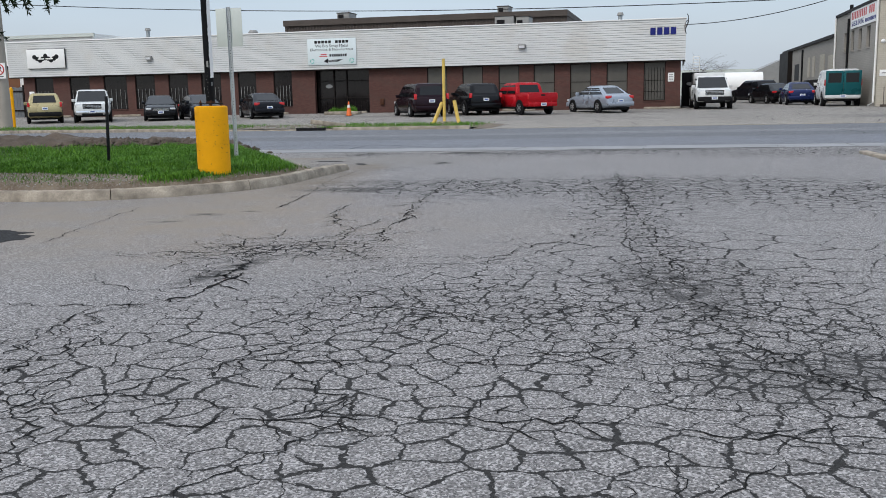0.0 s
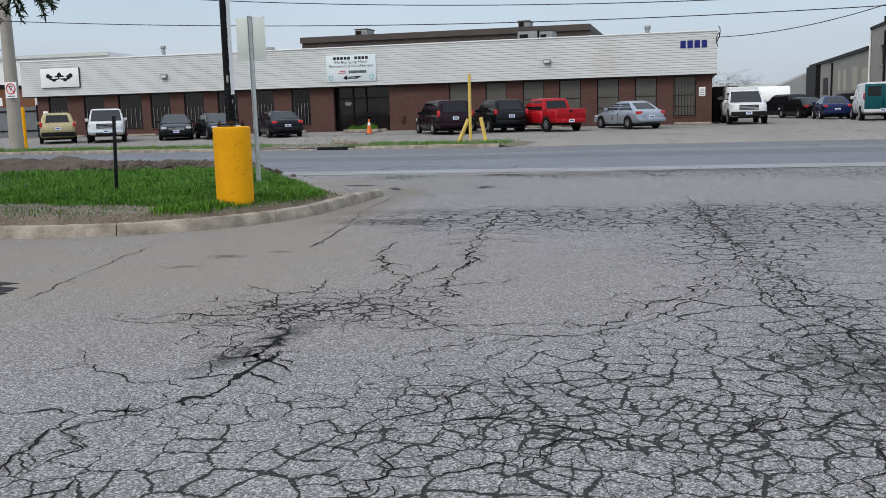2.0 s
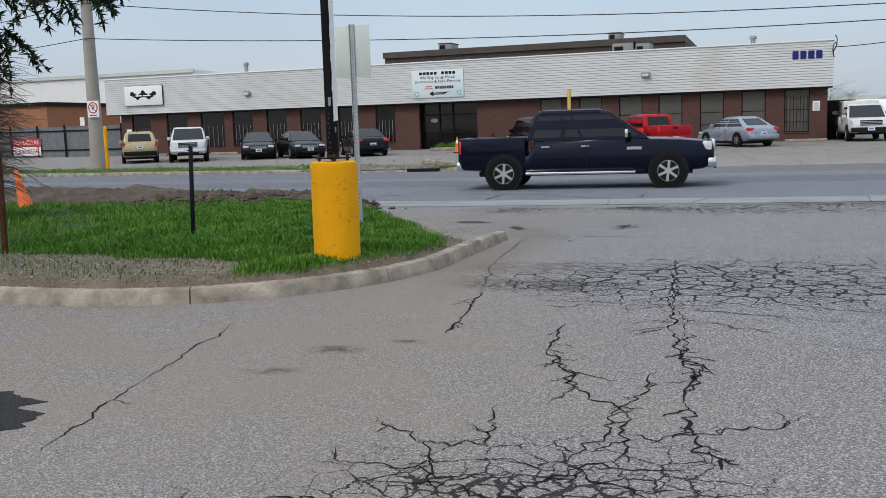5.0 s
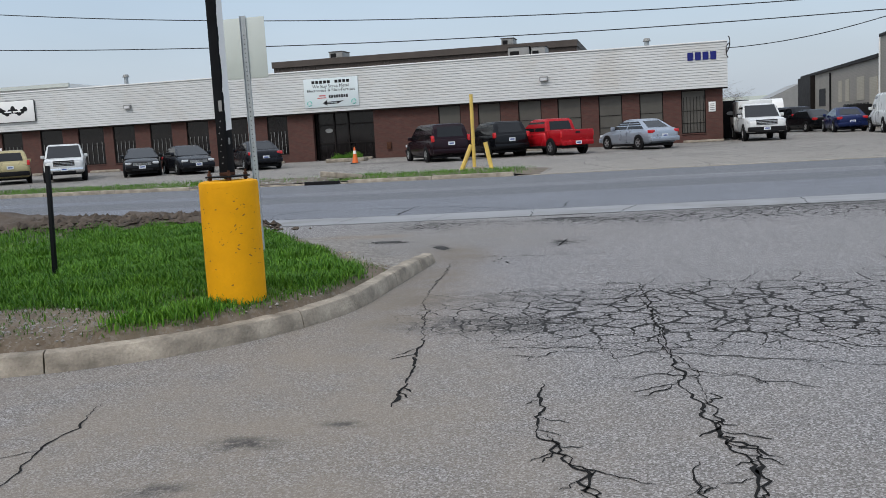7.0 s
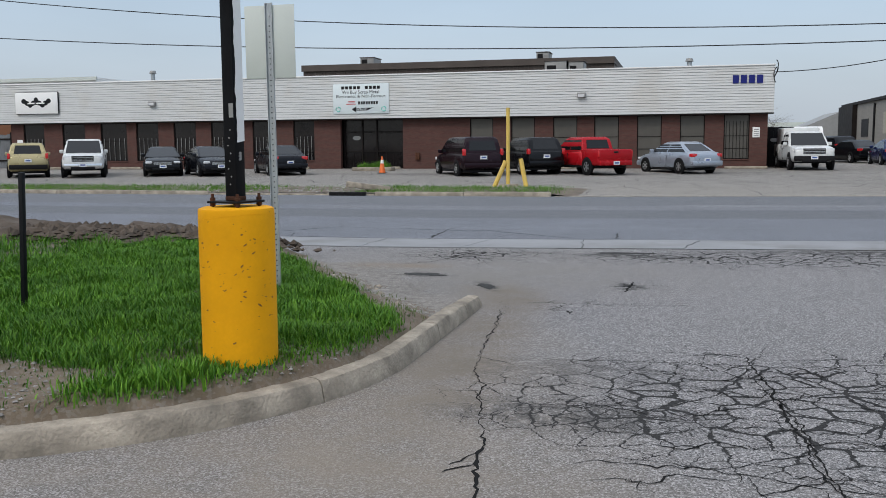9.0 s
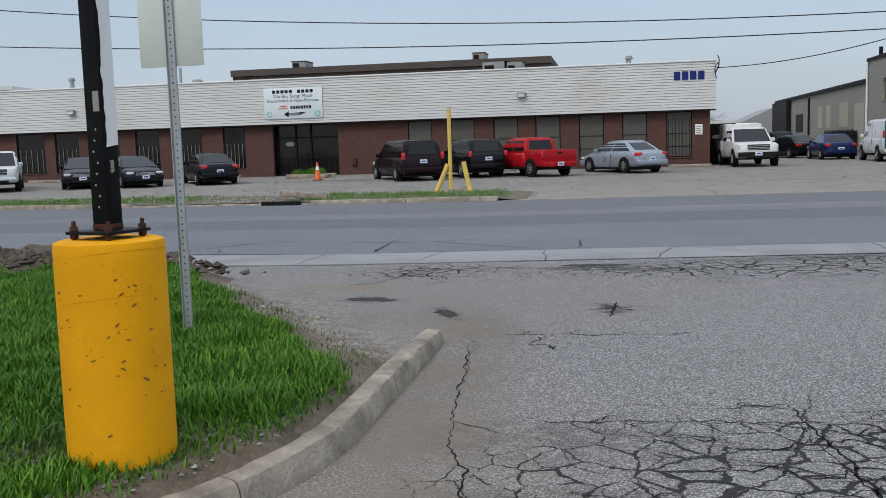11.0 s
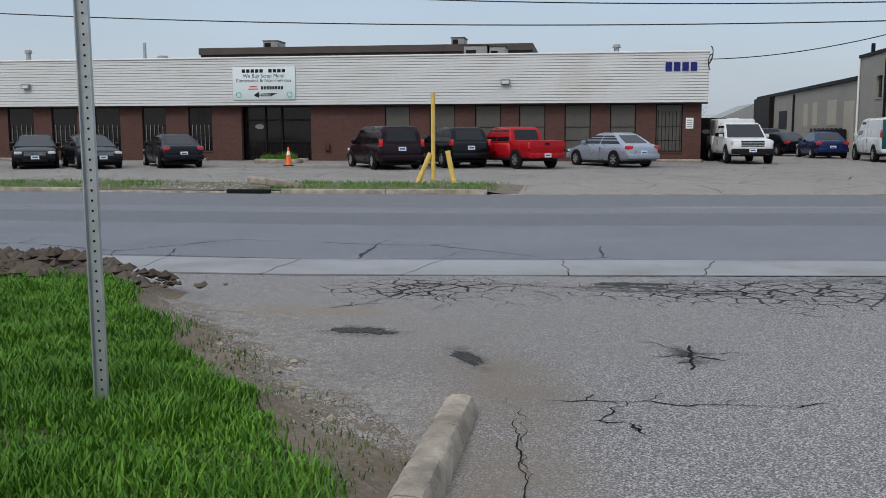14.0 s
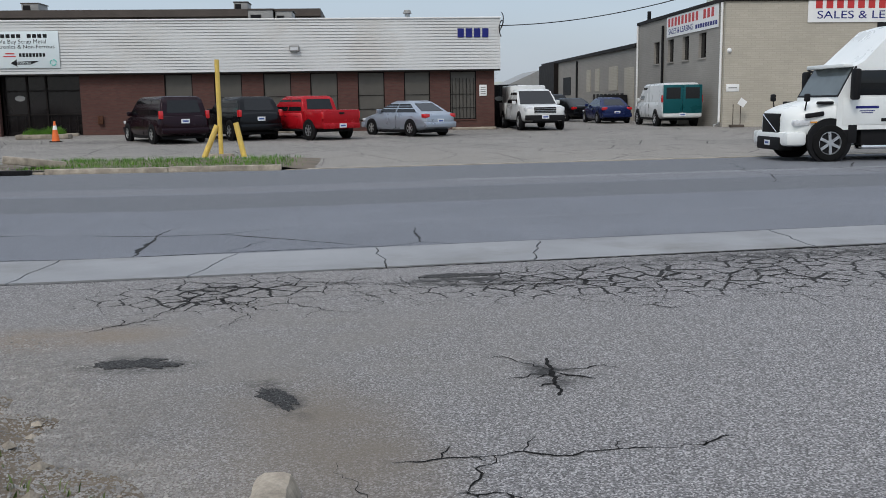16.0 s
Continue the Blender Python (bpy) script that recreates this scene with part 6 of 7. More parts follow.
P_SILVER = paint("silver_blue_paint", (0.36, 0.40, 0.46), 0.55, 0.3)
P_BLUE = paint("navy_blue_paint", (0.012, 0.022, 0.085), 0.3, 0.25)
P_TEAL = paint("teal_door_paint", (0.006, 0.085, 0.095), 0.2, 0.3)
P_BEIGE = paint("beige_car_paint", (0.35, 0.30, 0.24), 0.5, 0.3)
P_NAVYBLK = paint("blue_black_paint", (0.005, 0.007, 0.018), 0.3, 0.16)

ROW = "vehicles parked in front of the brick building"
Y2 = "vehicles parked in the side yard"


def on_yard(x, y, rz):
    return pose(x, y, zyard(y), 0, 0, rz)


vehicle("suv", "champagne-gold SUV parked nose to the brick wall", on_yard(-34.6, 50.6, 38), SUV, 4.75, 1.88, P_GOLD, group=ROW, dark_bumper=True)
vehicle("pickup_truck", "white pickup truck with chrome bumper parked nose out", on_yard(-31.7, 51.2, 213), PICKUP, 5.7, 2.0, P_WHITE, "pickup truck", ROW, chrome=True)
vehicle("sedan", "black sedan parked nose out on the asphalt", on_yard(-28.0, 52.4, 211), SEDAN, 4.8, 1.82, P_BLACK, group=ROW)
vehicle("sedan", "black sedan with twin grille parked nose out", on_yard(-25.3, 52.3, 221), SEDAN, 4.7, 1.80, P_DARK, group=ROW)
vehicle("sedan", "charcoal sedan parked nose to the wall", on_yard(-22.0, 53.4, 37), SEDAN, 4.8, 1.82, P_DARK, group=ROW)
vehicle("minivan", "dark maroon minivan parked nose to the wall", on_yard(-12.15, 52.9, 31), MINIVAN, 4.85, 1.96, P_MAROON, "minivan", ROW)
vehicle("suv", "black crossover SUV parked beside the minivan", on_yard(-9.45, 54.4, 31), SUV, 4.6, 1.90, P_BLACK, group=ROW)
vehicle("pickup_truck", "bright red crew-cab pickup with open bed", on_yard(-6.67, 53.97, 37), PICKUP, 5.25, 1.82, P_RED, "pickup truck", ROW, group_scale=0.92)
vehicle("sedan", "silver-blue compact sedan parked nose to the wall", on_yard(-2.42, 55.15, 36), SEDAN, 4.45, 1.76, P_SILVER, group=ROW)
f150, _ = vehicle("pickup_truck", "white pickup truck with canopy facing the street", on_yard(3.7, 59.6, 183), PICKUP, 5.8, 2.02, P_WHITE, "pickup truck", Y2, dark_bumper=True)
part("canopy", cube(-0.88, 0.88, -2.8, -0.72, 1.2, 2.06, bevel=0.09), P_WHITE, f150, "white fibreglass bed canopy")
van, _ = vehicle("cargo_van", "white cargo van with teal rear doors beside the grey wall", on_yard(10.95, 61.7, -2), VAN, 5.7, 2.0, P_WHITE, "van", Y2)
for sgn in (1, -1):
    d = part("rear_door", cube(min(0.006, sgn * 0.93) if sgn < 0 else 0.006, max(-0.006, sgn * 0.93) if sgn > 0 else -0.006, -2.93, -2.80, 0.62, 1.98, bevel=0.03), P_TEAL, van, "teal painted rear door")
    part("door_window", cube(min(sgn * 0.12, sgn * 0.8), max(sgn * 0.12, sgn * 0.8), -2.936, -2.925, 1.32, 1.85), M_GLASS, d, smooth=0)
vehicle("sedan", "navy blue sedan parked behind the cargo van", on_yard(9.55, 68.4, 2), SEDAN, 4.5, 1.78, P_BLUE, group=Y2)
vehicle("sedan", "black sedan parked deep in the yard", on_yard(8.45, 74.2, 18), SEDAN, 4.6, 1.8, P_BLACK, group=Y2)
vehicle("suv", "grey-blue SUV parked deep in the yard", on_yard(7.6, 79.0, 25), SUV, 4.7, 1.86, P_DARK, group=Y2)
vehicle("sedan", "beige sedan parked in front of the cream wall", on_yard(14.3, 50.6, 16), SEDAN, 4.9, 1.82, P_BEIGE, group=Y2, chrome=False)

# the pickup that drives by
ram, ram_wheels = vehicle("pickup_truck", "glossy blue-black crew-cab pickup driving along the road", pose(-19.5, 29.35, 0, 0, 0, -90), PICKUP, 6.15, 2.06, P_NAVYBLK, "pickup truck", chrome=True, group_scale=1.04)
for sgn in (1, -1):
    part("running_board", cube(min(sgn * 0.86, sgn * 1.06), max(sgn * 0.86, sgn * 1.06), -1.4, 1.25, 0.36, 0.43, bevel=0.02), M_CHROME, ram, "chrome running board")
    part("mirror_cap", cube(min(sgn * 1.02, sgn * 1.26), max(sgn * 1.02, sgn * 1.26), 1.00, 1.08, 1.22, 1.42, bevel=0.03), M_CHROME, ram, "chrome mirror cap")
    part("fender_badge", cube(min(sgn * 1.02, sgn * 1.04), max(sgn * 1.02, sgn * 1.04), 1.05, 1.40, 0.93, 1.0), M_CHROME, ram, smooth=0)
part("grille_surround", cube(-0.62, 0.62, 3.03, 3.12, 0.80, 1.13, bevel=0.04), M_CHROME, ram, "chrome cross-bar grille surround")
for q in ((-0.52, -0.04, 0.86, 0.95), (0.04, 0.52, 0.86, 0.95), (-0.52, -0.04, 0.98, 1.08), (0.04, 0.52, 0.98, 1.08)):
    part("grille_opening", cube(q[0], q[1], 3.11, 3.125, q[2], q[3]), M_PLASTIC, ram, smooth=0)


# the white tractor unit
def tractor(m):
    T = thing("semi_truck", m, "white sleeper-cab highway tractor driving along the road", "truck")
    PW = paint("truck_white_paint", (0.74, 0.76, 0.74), 0.0, 0.3)
    hood = bmesh.new()
    sec = lambda y, w, z0, z1: [(w * 0.94, y, z0), (w, y, z0 + 0.25 * (z1 - z0)), (w * 0.97, y, z0 + 0.7 * (z1 - z0)), (w * 0.80, y, z1 - 0.06), (w * 0.45, y, z1), (-w * 0.45, y, z1), (-w * 0.80, y, z1 - 0.06), (-w * 0.97, y, z0 + 0.7 * (z1 - z0)), (-w, y, z0 + 0.25 * (z1 - z0)), (-w * 0.94, y, z0)]
    loft(hood, [sec(1.50, 0.60, 0.62, 1.22), sec(1.42, 0.80, 0.60, 1.32), sec(1.15, 0.98, 0.62, 1.42), sec(0.7, 1.06, 0.80, 1.52), sec(0.2, 1.12, 0.90, 1.64)])
    bmesh.ops.recalc_face_normals(hood, faces=hood.faces)
    part("hood", hood, PW, T, smooth=50)
    cab = bmesh.new()
    loft(cab, [[(1.14, -0.2, 0.80), (1.14, -3.2, 0.80), (-1.14, -3.2, 0.80), (-1.14, -0.2, 0.80)], [(1.14, -0.2, 1.62), (1.14, -3.2, 1.62), (-1.14, -3.2, 1.62), (-1.14, -0.2, 1.62)],
               [(1.08, -0.62, 2.38), (1.12, -3.2, 2.38), (-1.12, -3.2, 2.38), (-1.08, -0.62, 2.38)], [(1.06, -0.9, 2.52), (1.12, -3.2, 2.9), (-1.12, -3.2, 2.9), (-1.06, -0.9, 2.52)],
               [(0.92, -1.75, 3.35), (1.05, -3.2, 3.5), (-1.05, -3.2, 3.5), (-0.92, -1.75, 3.35)], [(0.7, -2.1, 3.46), (0.85, -3.2, 3.58), (-0.85, -3.2, 3.58), (-0.7, -2.1, 3.46)]])
    bmesh.ops.recalc_face_normals(cab, faces=cab.faces)
    part("cab", cab, PW, T, smooth=40, at=pose(0, 0.5, 0))
    visor = cube(-1.02, 1.02, -0.62, -0.36, 2.36, 2.46, bevel=0.03)
    part("visor", visor, PW, T, at=pose(0, 0.5, 0))
    c = [(1.14, -0.2, 1.62), (-1.14, -0.2, 1.62), (-1.08, -0.62, 2.38), (1.08, -0.62, 2.38)]
    part("windshield", panel(bmesh.new(), c, 0.03, 0.97, 0.06, 0.95, 0.012), glassy("truck_windshield", (0.10, 0.12, 0.125), 0.04), T, smooth=0, at=pose(0, 0.5, 0))
    part("windshield_trim", panel(bmesh.new(), c, 0.0, 1.0, 0.0, 1.0, 0.006), M_PLASTIC, T, smooth=0, at=pose(0, 0.5, 0))
    for sgn in (1, -1):
        X = lambda a, b: (min(sgn * a, sgn * b), max(sgn * a, sgn * b))
        part("side_window", cube(*X(1.115, 1.145), -1.55, -0.72, 1.66, 2.28, bevel=0.005), M_GLASS, T, at=pose(0, 0.5, 0))
        dr = part("door", cube(*X(1.135, 1.150), -1.68, -0.35, 0.92, 1.60, bevel=0.005), PW, T, at=pose(0, 0.5, 0))
        for k, (z, w_) in enumerate(((1.36, 0.30), (1.27, 0.20), (1.22, 0.15))):
            part("letter_bar", cube(*X(1.15, 1.154), -0.98 - w_, -0.98 + w_, z - (0.032 if k == 0 else 0.012), z + (0.032 if k == 0 else 0.012)), M_NAVY, dr, smooth=0)
        part("door_handle", cube(*X(1.15, 1.165), -1.58, -1.36, 1.0, 1.08, bevel=0.01), M_PLASTIC, dr)
        part("mirror", cube(*X(1.22, 1.50), -0.62, -0.45, 1.55, 2.32, bevel=0.06), M_PLASTIC, T, "tall black door mirror", at=pose(0, 0.5, 0))
        part("mirror_arm", tube(bmesh.new(), [(sgn * 1.12, -0.6, 2.3), (sgn * 1.3, -0.55, 2.36)], 0.03, 6), M_PLASTIC, T, at=pose(0, 0.5, 0))
        part("hood_mirror", cube(*X(0.93, 1.10), 0.98, 1.10, 1.52, 1.72, bevel=0.04), M_PLASTIC, T, "black hood-mounted mirror")
        part("hood_mirror_arm", tube(bmesh.new(), [(sgn * 0.92, 1.04, 1.30), (sgn * 1.0, 1.04, 1.54)], 0.02, 6), M_PLASTIC, T)
        part("headlight", cube(*X(0.70, 1.03), 0.92, 1.34, 0.90, 1.06, bevel=0.05), M_LAMP, T)
        part("air_slot", cube(*X(1.04, 1.10), 0.45, 0.95, 1.22, 1.34, bevel=0.03, m=pose(0, 0, 0, -7)), M_PLASTIC, T)
        part("cowl_slot", cube(*X(0.90, 1.07), 0.35, 0.75, 1.44, 1.52, bevel=0.03), M_PLASTIC, T)
        part("fender_trim", cube(*X(1.02, 1.15), -0.25, 0.0, 0.45, 0.95, bevel=0.03), M_PLASTIC, T)
        part("marker_lamp", cube(*X(1.05, 1.09), 0.78, 0.95, 0.98, 1.02), M_AMBER, T, smooth=0)
        part("step", cube(*X(0.75, 1.12), -3.1, -0.4, 0.30, 0.40, bevel=0.02), M_CHROME, T)
        part("side_skirt", cube(*X(0.70, 1.05), -3.1, -0.4, 0.40, 0.80, bevel=0.02), M_PLASTIC, T)
        tk = bmesh.new()
        cyl(tk, 0.32, 0.32, 3.0, 4.6, 22, pose(sgn * 0.82, 0, 0.72, 90))
        part("fuel_tank", tk, M_CHROME, T)
        well = bmesh.new()
        cyl(well, 0.58, 0.58, 0, 0.10, 28, pose(sgn * 1.03, 0.45, 0.52, 0, 90 * sgn, 0))
        part("wheel_well", well, M_PLASTIC, T)
    gr = part("grille", cube(-0.52, 0.52, 1.42, 1.54, 0.70, 1.22, bevel=0.04), M_PLASTIC, T, "black grille with a bright diagonal bar")
    part("grille_bar", tube(bmesh.new(), [(-0.42, 1.55, 0.76), (0.42, 1.55, 1.18)], 0.018, 6), M_CHROME, gr)
    part("bumper", cube(-1.08, 1.08, 1.02, 1.56, 0.40, 0.76, bevel=0.09), PW, T)
    part("bumper_skirt", cube(-0.7, 0.7, 1.2, 1.60, 0.28, 0.62, bevel=0.05), M_PLASTIC, T)
    pf = part("number_plate", cube(-0.16, 0.16, 1.60, 1.61, 0.40, 0.53), M_PLATE, T, smooth=0)
    part("letter_bar", cube(-0.11, 0.11, 1.61, 1.614, 0.44, 0.49), M_INK, pf, smooth=0)
    part("frame", cube(-0.42, 0.42, -6.6, 1.4, 0.55, 0.80), M_PLASTIC, T, smooth=0)
    ws = []
    for y, xs, r in ((0.45, (-1, 1), 0.47), (-4.6 - 0.9, (-1, 1), 0.47), (-4.6 + 0.2, (-1, 1), 0.47)):
        for sx in xs:
            ws.append(add_wheel(T, sx * 1.03, y, r, 0.30))
    return T, ws


truck, truck_wheels = tractor(pose(9.4, 38.4, 0, 0, 0, 90))

# ---- bollard, posts and street furniture ----
bo = thing("bollard_base", pose(-5.12, 14.978, 0.19), "yellow-painted concrete pole base with chipped paint", "bollard")
random.seed(21)
cb = bmesh.new()
n = 56
prof = [(0.2455, -0.12), (0.2455, 0.0), (0.2465, 0.30), (0.2455, 0.62), (0.2465, 0.95), (0.2460, 1.05), (0.2405, 1.065), (0.2085, 1.075)]
rings = [[((r + 0.0015 * noise.noise((math.cos(a) * 3, math.sin(a) * 3, z * 3))) * math.cos(a), (r + 0.0015 * noise.noise((math.cos(a) * 3, math.sin(a) * 3, z * 3))) * math.sin(a), z) for a in [i * math.tau / n for i in range(n)]] for r, z in prof]
loft(cb, rings)
part("concrete_base", cb, M_YELLOW, bo, smooth=40)
chips = bmesh.new()
for _ in range(120):
    a, z, s = random.uniform(math.radians(180), math.radians(360)), random.gauss(0.62, 0.25), 0.0015 + 0.0095 * random.random() ** 2.2
    if not 0.03 < z < 1.05:
        continue
    el, tilt = random.uniform(0.9, 2.1), random.uniform(-0.6, 0.9)
    k = [chips.verts.new((0.2477 * math.cos(a + (math.cos(q * 1.047) * s * el * math.cos(tilt) - math.sin(q * 1.047) * s * 0.6 * math.sin(tilt)) / 0.2477), 0.2477 * math.sin(a + (math.cos(q * 1.047) * s * el * math.cos(tilt) - math.sin(q * 1.047) * s * 0.6 * math.sin(tilt)) / 0.2477), z + math.cos(q * 1.047) * s * el * math.sin(tilt) + math.sin(q * 1.047) * s * 0.6 * math.cos(tilt))) for q in range(6)]
    chips.faces.new(k)
ch = part("paint_chips", chips, M_CHIP, bo, "small pits and chips through the paint", smooth=0)
ch["kind"] = "stuff"
for k, zz in enumerate((0.33, 0.80, 1.0)):
    seam = bmesh.new()
    tube(seam, [(0.2470 * math.cos(q * math.tau / 48), 0.2470 * math.sin(q * math.tau / 48), zz + 0.035 * math.cos(q * math.tau / 48 + 0.6) + 0.002 * noise.noise((q, k, 0))) for q in range(49)], 0.0010, 5)
    part("form_seam", seam, M_YELLOW, bo)
lp = thing("lamp_post", pose(-5.12, 14.978, 1.26), "black square steel lamp post bolted on the yellow base", "lamp post")
part("shaft", cube(-0.047, 0.047, -0.047, 0.047, 0.05, 6.0, bevel=0.008), M_BLACK, lp, at=pose(0, 0, 0, 0, 0, -15))
part("base_plate", cube(-0.132, 0.132, -0.132, 0.132, 0.03, 0.045, bevel=0.004), M_BLACK, lp, at=pose(0, 0, 0, 0, 0, -15))
for sx in (-1, 1):
    for sy in (-1, 1):
        bt = part("anchor_bolt", cyl(bmesh.new(), 0.010, 0.010, -0.02, 0.09, 10, pose(sx * 0.105, sy * 0.105, 0)), M_RUST, lp, at=pose(0, 0, 0, 0, 0, -15))
        for zz in (0.010, 0.046):
            part("nut", cyl(bmesh.new(), 0.019, 0.019, zz, zz + 0.019, 6, pose(sx * 0.105, sy * 0.105, 0)), M_RUST, bt)
def torn(y0, y1, z0, z1, seed):
    """A strip of paper on the post's right face with torn edges."""
    bm = bmesh.new()
    n = 60
    left = [y0 + 0.014 * noise.noise((i * 0.35, seed, 0)) + 0.012 * max(0, noise.noise((i * 0.11, seed, 5))) for i in range(n + 1)]
    rim = [(left[i], z0 + (z1 - z0) * i / n) for i in range(n + 1)] + [(y1, z1), (y1, z0 + 0.01)]
    loft(bm, [[(xx, py, pz) for py, pz in rim] for xx in (0.0475, 0.0490)])
    return bm


part("sticker", torn(-0.026, 0.046, 0.42, 1.7, 3.0), M_WHITE, lp, "torn white paper strip", at=pose(0, 0, 0, 0, 0, -15), smooth=0)
part("sticker", torn(-0.01, 0.012, 0.30, 0.36, 8.0), M_VINYL, lp, "scrap of torn paper", at=pose(0, 0, 0, 0, 0, -15), smooth=0)
part("sticker", cube(0.006, 0.042, -0.0490, -0.0475, 0.58, 0.67), M_VINYL, lp, "small grey-white sticker", at=pose(0, 0, 0, 0, 0, -15), smooth=0)
for k in range(8):
    part("scuff", cyl(bmesh.new(), 0.006, 0.003, 0, 0.0012, 7, pose(0.012 * math.sin(k * 2.1), -0.0475, 0.15 + 0.05 * k, 90)), M_VINYL, lp, at=pose(0, 0, 0, 0, 0, -15), smooth=0)
part("rust_collar", cube(-0.0485, 0.0485, -0.0485, 0.0485, 0.045, 0.075, bevel=0.006), M_RUST, lp, at=pose(0, 0, 0, 0, 0, -15))

sp = thing("sign_post", pose(-6.03, 17.6, verge_z(-6.03, 17.6) - 0.03, 0, -0.3, 0), "perforated galvanised street sign post with a blank sign back", "sign post")
u = bmesh.new()
loft(u, [[(px, py, zz) for px, py in ((-0.036, -0.022), (-0.030, -0.022), (-0.030, -0.004), (0.030, -0.004), (0.030, -0.022), (0.036, -0.022), (0.036, 0.0), (-0.036, 0.0))] for zz in (-0.2, 2.72)])
bmesh.ops.recalc_face_normals(u, faces=u.faces)
part("channel", u, M_GALV, sp, smooth=0)
holes = bmesh.new()
for k in range(50):
    cyl(holes, 0.0065, 0.0065, 0, 0.0012, 8, pose(0, -0.0042, 0.06 + k * 0.05, 90))
ho = part("holes", holes, M_PLASTIC, sp, "punched holes down the post", smooth=0)
ho["kind"] = "stuff"
part("sign_panel", cube(-0.25, 0.25, 0.0, 0.006, 2.03, 2.70, bevel=0.002), M_ALU, sp, "blank aluminium back of a street sign")
for zz in (2.12, 2.6):
    part("bolt", cyl(bmesh.new(), 0.01, 0.01, 0, 0.012, 8, pose(0, -0.002, zz, 90)), M_GALV, sp)

stake = thing("steel_stake", pose(-7.68, 16.1, verge_z(-7.68, 16.1) - 0.02, 0, 2.2, 0), "thin dark steel stake standing in the grass", "stake")
part("bar", cube(-0.02, 0.02, -0.02, 0.02, -0.15, 1.16, bevel=0.003), M_BLACK, stake)
st2 = thing("steel_stake", pose(-9.15, 14.5, verge_z(-9.15, 14.5) - 0.02, 0, 1.5, 0), "thin rusty steel fence stake in the soil", "stake")
part("bar", cube(-0.03, 0.03, -0.02, 0.02, -0.15, 1.2, bevel=0.003), M_RUST, st2)

yp = thing("yellow_post_guard", pose(-8.5, 43.7, zyard(43.7)), "faded yellow steel post with two leaning guard posts", "post")
part("post", cyl(bmesh.new(), 0.07, 0.07, -0.05, 2.9, 14), M_OLDYEL, yp)
part("guard_post", tube(bmesh.new(), [(-0.50, -0.1, -0.02), (-0.08, -0.02, 0.95)], 0.085, 12), M_OLDYEL, yp)
part("guard_post", tube(bmesh.new(), [(0.70, -0.1, -0.02), (0.48, -0.02, 1.02)], 0.085, 12), M_OLDYEL, yp)
part("footing", cyl(bmesh.new(), 0.42, 0.38, -0.05, 0.09, 16), M_KERB, yp)


def traffic_cone(x, y, h):
    c = thing("traffic_cone", pose(x, y, zyard(y)), "orange traffic cone with a white collar", "traffic cone")
    part("base", cube(-0.2, 0.2, -0.2, 0.2, 0, 0.04, bevel=0.01), M_PLASTIC, c)
    part("cone", cyl(bmesh.new(), 0.16, 0.03, 0.04, h, 20), M_ORANGE, c)
    part("collar", cyl(bmesh.new(), 0.092, 0.062, h * 0.58, h * 0.78, 20), M_WHITE, c)


traffic_cone(-16.7, 53.9, 0.85)
pln = thing("planter", pose(-18.0, 56.6, zyard(56.6)), "low concrete kerb planter with short green plants", "planter")
part("border", cube(-1.15, 1.05, -0.35, 0.35, 0, 0.2, bevel=0.03), M_KERB, pln)
blades("planter_grass", 1500, (-18.9, -17.2, 56.3, 56.9), M_GRASS, 0.28, "green shoots growing in the concrete planter", lambda x, y: 1, seed=12, zf=lambda x, y: zyard(y) + 0.19)
stone_step = thing("doorstep", pose(-1.0, 59.6, zyard(59.6)), "low concrete wheel stop along the brick wall", "kerb stone")
part("block", cube(0.9, 3.0, -0.15, 0.15, 0, 0.12, bevel=0.02), M_KERB, stone_step)
for k in range(7):
    ws_ = thing("wheel_stop", on_yard(-40 + k * 5.4, 59.3, 0), "low concrete wheel stop along the brick wall", "wheel stop", "wheel stops")
    part("block", cube(-1.0, 1.0, -0.1, 0.1, 0, 0.14, bevel=0.03), M_KERB, ws_)

gb = thing("dumpster", pose(2.85, 63.0, 0.3), "black steel waste bin enclosure beside the brick wall", "dumpster")
part("shell", cube(-0.75, 0.75, 0, 2.2, 0.05, 2.15, bevel=0.03), M_PLASTIC, gb)
for k in range(4):
    part("rib", cube(-0.7 + k * 0.42, -0.62 + k * 0.42, -0.05, 0.0, 0.05, 2.15), M_BLACK, gb, smooth=0)
part("emblem", cyl(bmesh.new(), 0.22, 0.22, 0, 0.01, 16, pose(-0.25, -0.05, 1.45, 90) @ Matrix.Diagonal((1, 0.5, 1, 1))), M_VINYL, gb)
gb2 = thing("dumpster", pose(11.5, 73.5, 0.3), "black steel waste bin by the workshop wall", "dumpster")
part("shell", cube(-0.7, 0.7, 0, 2.0, 0.05, 1.6, bevel=0.03), M_PLASTIC, gb2)
tt = thing("tank_tower", pose(3.6, 95, 0.3), "thin white caged ladder tower behind the yard", "tower")
for sx in (-0.3, 0.3):
    part("upright", tube(bmesh.new(), [(sx, 0, 0), (sx, 0, 4.2)], 0.04, 5), M_WHITE, tt)
for k in range(9):
    part("rung", tube(bmesh.new(), [(-0.3, 0, 2 + k * 0.27), (0.3, 0, 2 + k * 0.27)], 0.03, 5), M_WHITE, tt)
wt = thing("storage_tank", pose(7.0, 100, 0.05), "white rounded trailer tank behind the yard", "tank")
part("shell", cyl(bmesh.new(), 1.35, 1.35, -3, 3, 26, pose(0, 0, 1.6, 0, 90, 0)), M_WHITE, wt)


